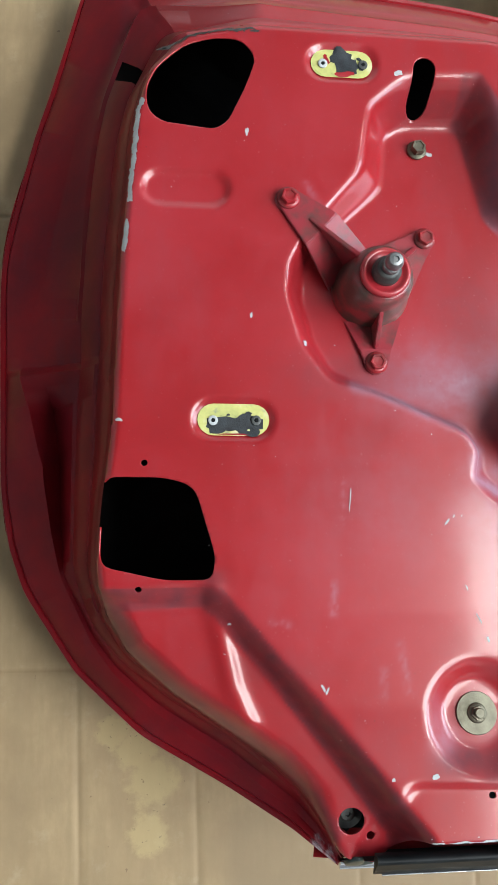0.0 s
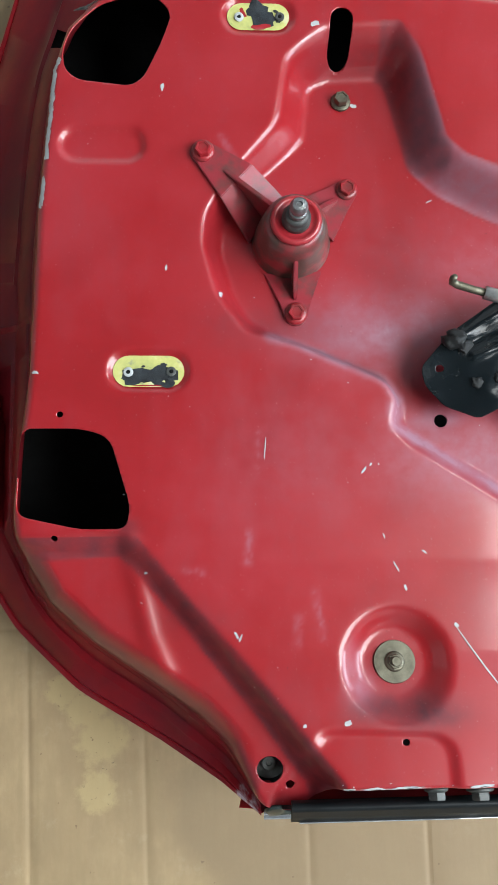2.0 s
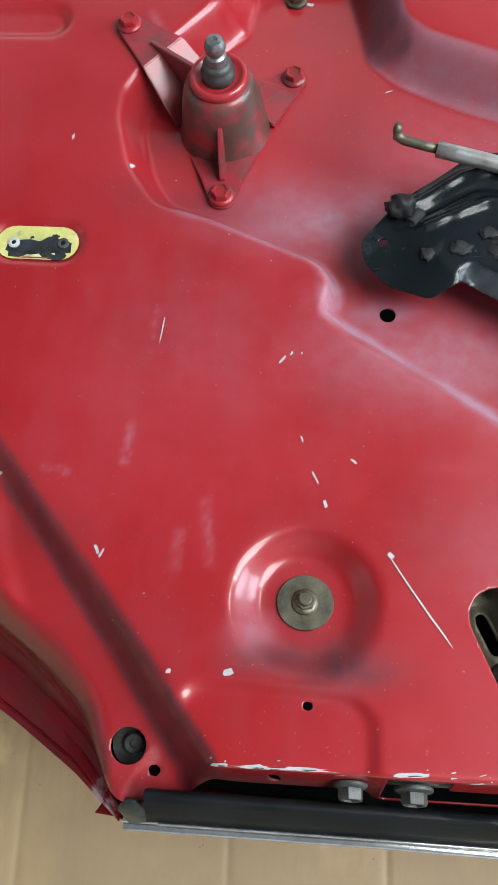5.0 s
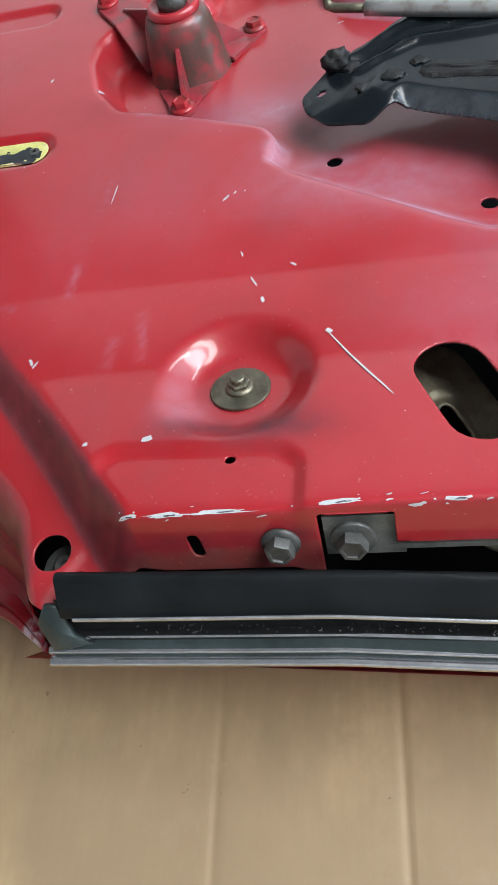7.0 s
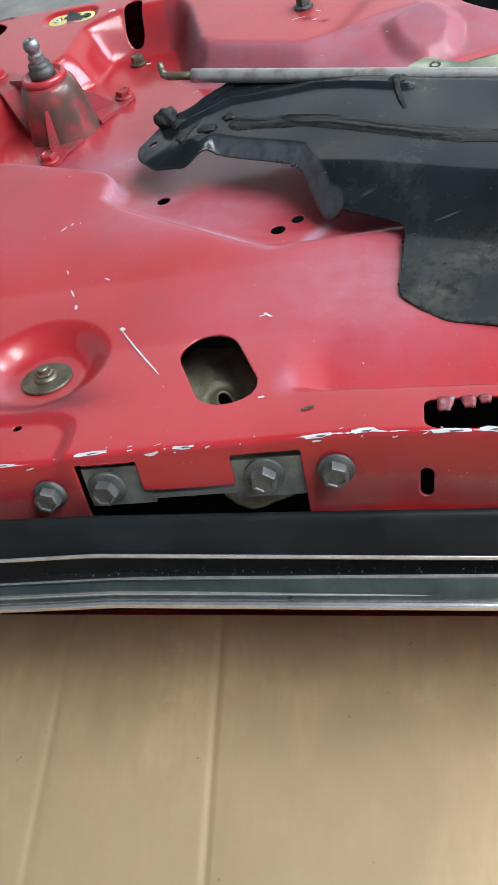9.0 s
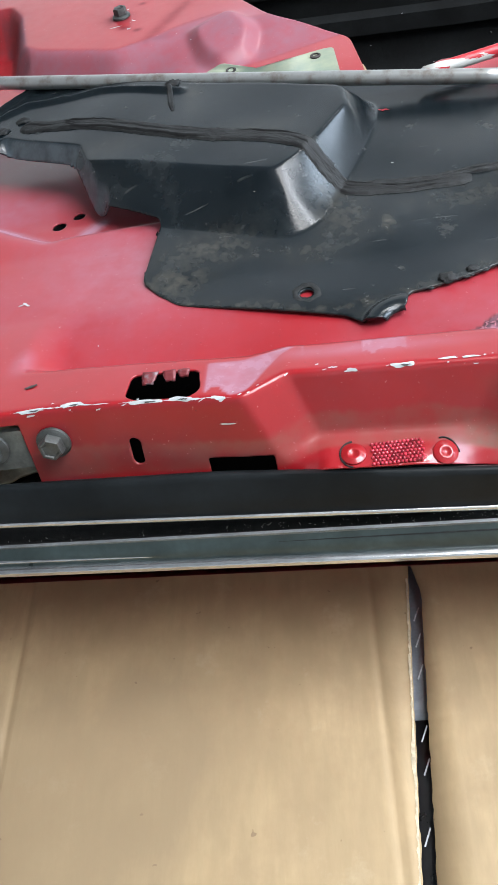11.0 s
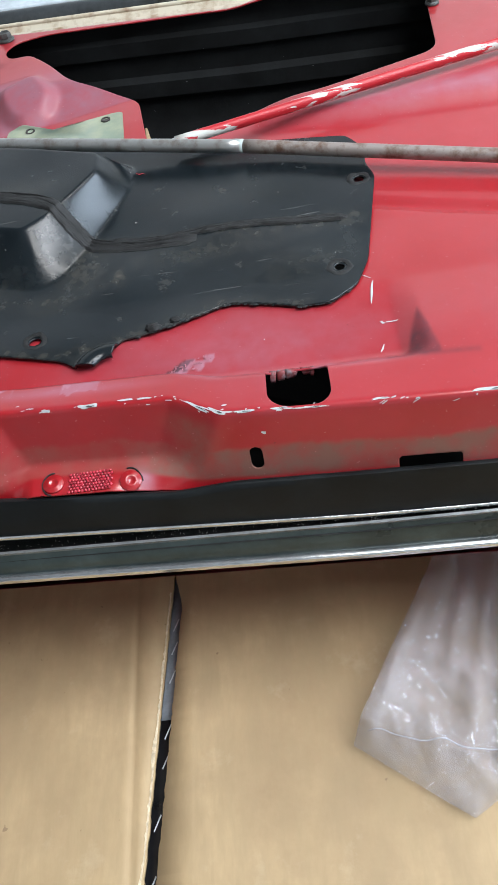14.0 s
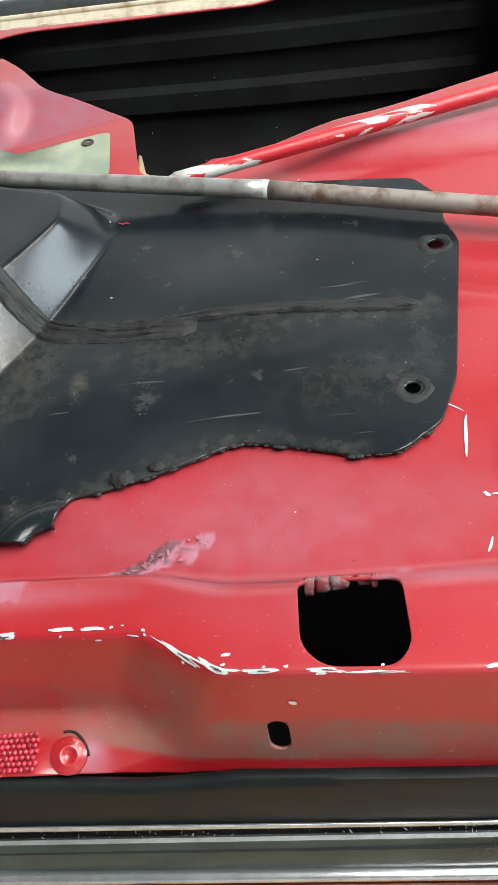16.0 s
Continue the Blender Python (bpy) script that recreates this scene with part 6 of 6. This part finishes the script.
# mastic bead, pressed along the cover: two lips with a cracked groove between
def mastic(points, width, seed, name="mastic_bead"):
    pts, _ = dense([(x, y, 0) for x, y in points], 0.0016)
    v, f = [], []
    m = 27
    for i, p in enumerate(pts):
        d = (pts[min(i + 2, len(pts) - 1)] - pts[max(i - 2, 0)]).normalized()
        side = Vector((-d.y, d.x, 0))
        end = min(1.0, i / 5, (len(pts) - 1 - i) / 5)
        w = width * (0.9 + 0.22 * noise.noise(Vector((p.x * 60, p.y * 60, seed))) + 0.16 * noise.noise(Vector((p.x * 420, p.y * 420, seed)))) * (0.5 + 0.5 * end)
        for k in range(m):
            a = (k - m // 2) / (m // 2)
            q = p + side * (w * a)
            rough = noise.noise(Vector((p.x * 300, a * 5, seed))) + 0.6 * noise.noise(Vector((p.x * 700, a * 11, seed + 5)))
            crumble = max(0.0, noise.noise(Vector((p.x * 26, p.y * 26, seed + 9))) - 0.12)
            h = 0.0015 * (1 - a ** 6) + (0.00022 + 0.0045 * crumble) * rough
            for c, depth in ((-0.66, 0.0020), (0.05, 0.0010), (0.60, 0.0020)):
                at = c + 0.22 * noise.noise(Vector((p.x * 55, c * 9, seed + 2))) + 0.08 * noise.noise(Vector((p.x * 330, c * 9, seed + 3)))
                gap = max(0.0, min(1.0, 0.15 + 2.4 * noise.noise(Vector((p.x * 24, c * 5, seed + 7)))))
                h -= depth * gap * math.exp(-((a - at) / 0.065) ** 2)
                h += 0.25 * depth * gap * math.exp(-((a - at - 0.22) / 0.13) ** 2)
            v.append(cover_at(q.x, q.y, 0.00015 + max(-0.0001, h) * min(1.0, (1 - abs(a)) * 6) * end))
    for i in range(len(pts) - 1):
        for k in range(m - 1):
            a = i * m + k
            f.append((a, a + 1, a + m + 1, a + m))
    sharp(mesh_object(name, v, f, MASTIC, cover, label="pressed black mastic strip with cracked lips"), 45)


mastic([(0.537, -0.004), (0.567, -0.012), (0.600, -0.009), (0.640, -0.010), (0.696, -0.019)], 0.0042, 1)
mastic([(0.300, 0.110), (0.360, 0.085), (0.426, 0.048), (0.470, 0.032), (0.494, 0.020), (0.517, 0.000), (0.540, -0.010), (0.597, -0.016)], 0.0070, 2)
mastic([(0.412, 0.118), (0.414, 0.095), (0.417, 0.078)], 0.0022, 3)
for k, (x, y, r) in enumerate(((0.251, 0.137, 0.0085), (0.259, 0.132, 0.006), (0.30, 0.118, 0.005), (0.266, 0.105, 0.005), (0.284, 0.108, 0.006), (0.414, 0.118, 0.005), (0.570, -0.101, 0.005), (0.583, -0.097, 0.003))):
    bm = bmesh.new()
    bmesh.ops.create_icosphere(bm, subdivisions=3, radius=1)
    c = cover_at(x, y, 0)
    for q in bm.verts:
        n = 1 + 0.5 * noise.noise(q.co * 1.7 + Vector((k, 0, 0))) + 0.25 * noise.noise(q.co * 5 + Vector((k, 3, 0)))
        q.co = Vector((q.co.x * r * n, q.co.y * r * 0.8 * n, q.co.z * r * (0.9 if k == 0 else 0.22) * n)) + c + Vector((0, 0, 0.5 * r if k == 0 else 0.0005))
    part("mastic_lump", bm, MASTIC, cover)
for k in range(46):
    rnd = random.Random(70 + k)
    q = rnd.random() ** 0.8
    x = 0.552 + 0.138 * q
    y = float(np.interp(x, [0.548, 0.561, 0.585, 0.615, 0.636, 0.657, 0.675, 0.692], [-0.106, -0.106, -0.100, -0.088, -0.093, -0.100, -0.101, -0.088])) - 0.0006
    bm = bmesh.new()
    bmesh.ops.create_icosphere(bm, subdivisions=2, radius=1)
    r = 0.0005 + 0.0009 * rnd.random() ** 3
    c = cover_at(x, y, -0.0006)
    for p in bm.verts:
        n = 1 + 0.6 * noise.noise(p.co * 2.1 + Vector((k, 5, 0)))
        p.co = Vector((p.co.x * r * n * 1.8, p.co.y * r * n, p.co.z * r * 0.5 * n)) + c
    part("mastic_crumb", bm, MASTIC, cover)
for x, y in ((0.497, -0.098), (0.708, 0.0225), (0.684, -0.0685)):
    v, f = lathe([(0.0044, 0.0), (0.0054, 0.0005), (0.0066, 0.0005), (0.0080, 0.0)], 24)
    v = [(q[0] * (1 + 0.25 * noise.noise(Vector((q[0] * 300, q[1] * 300, x * 90)))), q[1] * (1 + 0.25 * noise.noise(Vector((q[0] * 300, q[1] * 300, x * 50)))), q[2] * (1 + noise.noise(Vector((q[0] * 500, q[1] * 500, y * 90))))) for q in v]
    f = f[:-2]
    mesh_object("hole_rim", placed(v, Matrix.Translation(cover_at(x, y, 0.0001))), f, MASTIC, cover)

v, f = [], []
for k in range(15):
    q = k / 14
    w = 0.0010 * math.sin(math.pi * min(1, q * 1.2)) * (0.7 + 0.6 * noise.noise(Vector((k * 0.9, 2, 0))))
    x, y = 0.5500 + 0.0100 * q, 0.0755 - 0.0022 * q + 0.0006 * math.sin(k)
    v += [cover_at(x, y - w, 0.0004), cover_at(x, y + w, 0.0004)]
mesh_object("red_smear", v, [(2 * k, 2 * k + 2, 2 * k + 3, 2 * k + 1) for k in range(14)], RED, cover, label="smear of red paint")

# ---------------------------------------------------------------- rods
rod = empty("lock_rod", "long dull zinc rod with cranked end lying across cover", "rod")
a, b = Vector((0.270, 0.1680, 0.2300)), Vector((0.93, -0.032, 0.2080))
mid = Vector((0.632, 0.0730, 0.2150))
v, f = tube([a.lerp(mid, k / 30) for k in range(31)], 0.0048, 16, 0.02)
mesh_object("shank", v, f, ROD, rod, label="pale zinc-coated shank")
v, f = tube([mid.lerp(b, k / 20) for k in range(21)], 0.0048, 16, 0.03)
mesh_object("bare_shank", v, f, RUSTROD, rod, label="brown rust-speckled shank")
v, f = tube([Vector((0.274, 0.1670, 0.2298)), Vector((0.262, 0.1702, 0.2300)), Vector((0.2510, 0.1738, 0.2300)), Vector((0.2470, 0.1758, 0.2312)), Vector((0.2466, 0.1768, 0.2350)), Vector((0.2466, 0.1770, 0.2390))], [0.0028, 0.0028, 0.0028, 0.0029, 0.0027, 0.0022], 12, 0.06)
mesh_object("cranked_end", v, f, OLIVE, rod, label="cranked rusty end of the rod")
d = (b - mid).normalized()
v, f = tube([mid - d * 0.007, mid + d * 0.001], 0.00495, 16)
mesh_object("paint_ring", v, f, plain("grey_green_ring_paint", (0.36, 0.42, 0.40), 0.5, 0, 150, 0.15), rod, label="pale paint ring on the rod")

redrod = empty("red_rod", "thin red painted rod with flaked paint, lying across opening", "rod")
a, b = Vector((0.583, 0.0930, 0.2160)), Vector((0.99, 0.1970, 0.2170))
v, f = tube([a.lerp(b, k / 40) for k in range(41)], 0.0041, 16, 0.03)
mesh_object("shank", v, f, REDROD, redrod)
v, f = tube([a - (b - a).normalized() * 0.004, a + (b - a).normalized() * 0.001], [0.0026, 0.0038], 14)
mesh_object("bare_tip", v, f, WHITE, redrod, label="bare pale tip")


# ---------------------------------------------------------------- plastic bag
def plastic_bag():
    bag = empty("plastic_bag", "crumpled clear plastic bag with a milky tube", "plastic bag")
    rnd = random.Random(4)
    def edge_left(t):
        return Vector((float(np.interp(t, [0, 0.25, 1], [0.733, 0.7235, 0.653])), float(np.interp(t, [0, 0.25, 1], [-0.13, -0.170, -0.286]))))

    def edge_low(s):
        return Vector((float(np.interp(s, [0, 0.62, 1], [0.654, 0.717, 0.756])), float(np.interp(s, [0, 0.62, 1], [-0.282, -0.332, -0.312]))))

    def ridge(q):
        return 1 - 2 * abs(noise.noise(q))

    for layer in (0, 1):
        n, m = 120, 150
        v, f = [], []
        for i in range(n + 1):
            for j in range(m + 1):
                s, t = i / n, j / m
                top = Vector((0.733, -0.13)).lerp(Vector((0.800, -0.13)), s)
                low = edge_low(s)
                r0, r1 = Vector((0.800, -0.13)), Vector((0.756, -0.312))
                p = top.lerp(low, t) + edge_left(t).lerp(r0.lerp(r1, t), s) - (Vector((0.733, -0.13)).lerp(Vector((0.654, -0.282)), t).lerp(r0.lerp(r1, t), s))
                swell = min(1.0, s * 10 + 0.12) ** 0.5 * min(1.0, (1 - s) * 5) * min(1.0, (1 - t) * 9) ** 0.5
                crush = 0.05 + 0.95 * float(ss(np.array((t - 0.48) / 0.28)))
                crum = 0.0
                for dx, dy, freq, amp, off in ((0.92, 0.38, 24, 0.0085, 0.1), (0.62, -0.78, 13, 0.0065, 0.6), (1.0, 0.12, 47, 0.0040, 0.3), (0.75, 0.65, 66, 0.0024, 0.8)):
                    w = freq * (dx * p.x + dy * p.y) + off + 0.7 * noise.noise(Vector((p.x * 20, p.y * 12, freq)))
                    crum += amp * abs(w - math.floor(w) - 0.5) * 2
                crum = crush * (crum - 0.004)
                long = 0.007 * noise.noise(Vector((s * 8, t * 0.9, 4)))
                curl = 0.019 * max(0.0, 1 - s * 4) * min(1.0, t * 5) * min(1.0, (1 - t) * 14)
                z = 0.0075 + (0.019 * swell + curl * 0.6 + (crum + long) * (0.15 + 0.85 * swell) if layer else 0.001 + curl + 0.15 * abs(crum))
                v.append((p.x, p.y, max(0.0075 + 0.0008 * layer, z)))
        for i in range(n):
            for j in range(m):
                a = i * (m + 1) + j
                f.append((a, a + m + 1, a + m + 2, a + 1))
        mesh_object("bag_sheet", v, f, FILM, bag)
    v, f = tube([Vector((0.664, -0.281, 0.019)).lerp(Vector((0.745, -0.305, 0.026)), k / 30) + Vector((0, 0.0016 * math.sin(k * 0.5), 0.002 * math.sin(k * 0.9))) for k in range(31)], 0.00028, 6)
    mesh_object("weld_seam", v, f, CLEARTUBE, bag, label="welded seam of the bag")
    v, f = tube([(0.783, -0.13, 0.0255), (0.777, -0.165, 0.0255), (0.762, -0.24, 0.0240), (0.744, -0.306, 0.0150)], 0.0042, 14, 0.1)
    mesh_object("milky_tube", v, f, CLEARTUBE, bag, label="milky plastic tube inside the bag")


plastic_bag()


# ---------------------------------------------------------------- trim rails behind the door
def rail_line(offset, z, x0=0.30, x1=1.10, n=24):
    p0, d = Vector((0.403, 0.444, 0)), Vector((0.489, -0.061, 0)).normalized()
    side = Vector((-d.y, d.x, 0))
    return [p0 + d * (x - 0.403) + side * offset + Vector((0, 0, z)) for x in np.linspace(x0, x1, n)]


rail = empty("cream_rail", "rust-stained cream metal rail lying behind the door", "metal rail")
lo = [rail_line(o, z) for o, z in ((-0.004, 0.150), (-0.004, 0.172), (0.006, 0.180), (0.014, 0.174), (0.024, 0.182), (0.032, 0.178), (0.032, 0.150))]
v = [p for line in zip(*lo) for p in line]
f = [(i * 7 + k, i * 7 + (k + 1) % 7, (i + 1) * 7 + (k + 1) % 7, (i + 1) * 7 + k) for i in range(23) for k in range(7)] + [tuple(range(7)), tuple(23 * 7 + k for k in range(7))]
sharp(mesh_object("rail_body", v, f, RUSTRAIL, rail), 40)
v, f = tube(rail_line(0.0240, 0.1815), 0.0024, 10, 0.05)
mesh_object("rolled_lip", v, f, RUSTRAIL, rail)
pipe = empty("dark_tube", "dark grey tube with a clip behind the door", "tube")
v, f = tube(rail_line(0.046, 0.178), 0.011, 18, 0.01)
mesh_object("tube_body", v, f, plain("dark_grey_tube", (0.07, 0.08, 0.085), 0.35, 0.4, 30, 0.3), pipe)
c = rail_line(0.046, 0.178, 0.548, 0.566, 4)
v, f = tube(c, [0.0125, 0.0145, 0.0145, 0.0125], 18)
mesh_object("clip", v, f, STEEL, pipe, label="grey metal clip")
panel_b = empty("pale_panel", "pale blue-grey painted panel behind the door", "panel")
lo = [rail_line(o, z) for o, z in ((0.062, 0.150), (0.062, 0.180), (0.068, 0.184), (0.30, 0.20), (0.305, 0.196), (0.305, 0.150))]
v = [p for line in zip(*lo) for p in line]
f = [(i * 6 + k, i * 6 + (k + 1) % 6, (i + 1) * 6 + (k + 1) % 6, (i + 1) * 6 + k) for i in range(23) for k in range(6)] + [tuple(range(6)), tuple(23 * 6 + k for k in range(6))]
sharp(mesh_object("panel_body", v, f, PALEBLUE, panel_b), 40)
v, f = tube(rail_line(0.0660, 0.1825), 0.0030, 10, 0.02)
mesh_object("edge_bead", v, f, PALEBLUE, panel_b)
for k, (o0, o1) in enumerate(((0.0, 0.028), (0.040, 0.052), (0.075, 0.295))):
    for x in (0.36, 1.04):
        p = rail_line((o0 + o1) / 2, 0, x, x + 0.01, 2)[0]
        block("wood_block", (p.x - 0.02, p.y - (0.012 if k < 2 else 0.05), 0.005), (p.x + 0.02, p.y + (0.012 if k < 2 else 0.05), (0.1505, 0.1675, 0.1505)[k]), plain("raw_wood", (0.36, 0.24, 0.13), 0.7, 0, 40, 0.3, 0.3) if "raw_wood" not in bpy.data.materials else bpy.data.materials["raw_wood"],
              "raw wooden block under the rails", "wood block", "thing")

# small clip deep in the opening
v, f = tube([(0.760, 0.386, 0.142), (0.764, 0.390, 0.156), (0.770, 0.392, 0.152), (0.768, 0.394, 0.140)], 0.0028, 10, 0.2)
mesh_object("brass_clip", v, f, OLIVE, door, label="small brass clip inside the door")


# strip of tan paper stuck along the lower edge of the opening
v, f = tube([(0.5475, 0.190, 0.1805), (0.5500, 0.166, 0.1800), (0.5600, 0.1545, 0.1795), (0.590, 0.1400, 0.1790)], [0.0012, 0.0032, 0.0032, 0.0010], 8, 0.3)
mesh_object("paper_strip", v, f, CARD, door, label="tan paper strip along the opening")

# pale torn ply along the gap between the cardboards
ys = np.linspace(-0.16, -0.70, 260)
v, f = [], []
for y in ys:
    rim = 0.5365 + 0.075 * (y + 0.147) - 0.0006
    w = 0.0012 + 0.0030 * max(0.0, noise.noise(Vector((y * 38, 3, 1)))) + 0.0010 * noise.noise(Vector((y * 300, 5, 1)))
    v += [(rim - w, y, 0.0050), (rim, y, 0.0049)]
f = [(2 * k, 2 * k + 1, 2 * k + 3, 2 * k + 2) for k in range(len(ys) - 1)]
tagged(mesh_object("paper_ply", v, f, plain("pale_torn_paper", (0.62, 0.52, 0.36), 0.8, 0, 200, 0.3, 0.4)), "pale torn paper ply along a cardboard edge", "paper")

# reflections on the tape drawn as pale strips, and a paper scrap in the gap
v, f = [], []
for k, y in enumerate((-0.185, -0.203, -0.224, -0.262, -0.281, -0.318, -0.352, -0.371, -0.402)):
    x = 0.5400 + 0.075 * (y + 0.147) + 0.0004 * k % 0.002
    base = len(v)
    v += [(x - 0.002, y - 0.004, 0.0002), (x - 0.0012, y - 0.0044, 0.0002), (x + 0.0030, y + 0.005, 0.0003), (x + 0.0022, y + 0.0054, 0.0003)]
    f.append((base, base + 1, base + 2, base + 3))
tagged(mesh_object("tape_glint", v, f, plain("pale_glint", (0.50, 0.54, 0.58), 0.5, 0, 300, 0.3)), "pale diagonal strips for reflections on tape in the gap", "scuff", kind="stuff")
v, f = [], []
for i in range(7):
    for j in range(5):
        v.append((0.5205 + 0.0022 * i + 0.0012 * noise.noise(Vector((i, j, 1))), -0.352 - 0.0026 * j + 0.0012 * noise.noise(Vector((i, j, 4))), 0.0022 + 0.0016 * noise.noise(Vector((i * 0.6, j * 0.6, 7)))))
f = [(i * 5 + j, i * 5 + 5 + j, i * 5 + 6 + j, i * 5 + 1 + j) for i in range(6) for j in range(4)]
scrap = mesh_object("paper_scrap", v, f, bpy.data.materials["pale_torn_paper"])
scrap.modifiers.new("thickness", "SOLIDIFY").thickness = 0.0003
tagged(scrap, "crumpled pale paper scrap in the gap", "paper")

# pale lint caught in the felt channel
v, f = [], []
drift = SILL
for k in range(260):
    rnd = random.Random(3000 + k)
    x = 0.15 + 0.72 * rnd.random()
    dy, dz = drift(x)
    y, z = -0.1995 - 0.004 * rnd.random() + dy, 0.1622 + dz
    a, r = math.pi * rnd.random(), 0.0003 + 0.0009 * rnd.random() ** 3
    c, q = math.cos(a), math.sin(a)
    base = len(v)
    v += [(x - r * c, y - r * q, z), (x + 0.0002 * q, y - 0.0002 * c, z + 0.0002), (x + r * c, y + r * q, z), (x - 0.0002 * q, y + 0.0002 * c, z + 0.0002)]
    f.append((base, base + 1, base + 2, base + 3))
mesh_object("lint", v, f, plain("pale_lint", (0.38, 0.38, 0.36), 0.9, 0, 300, 0.4), door, label="pale lint specks in felt")["kind"] = "stuff"
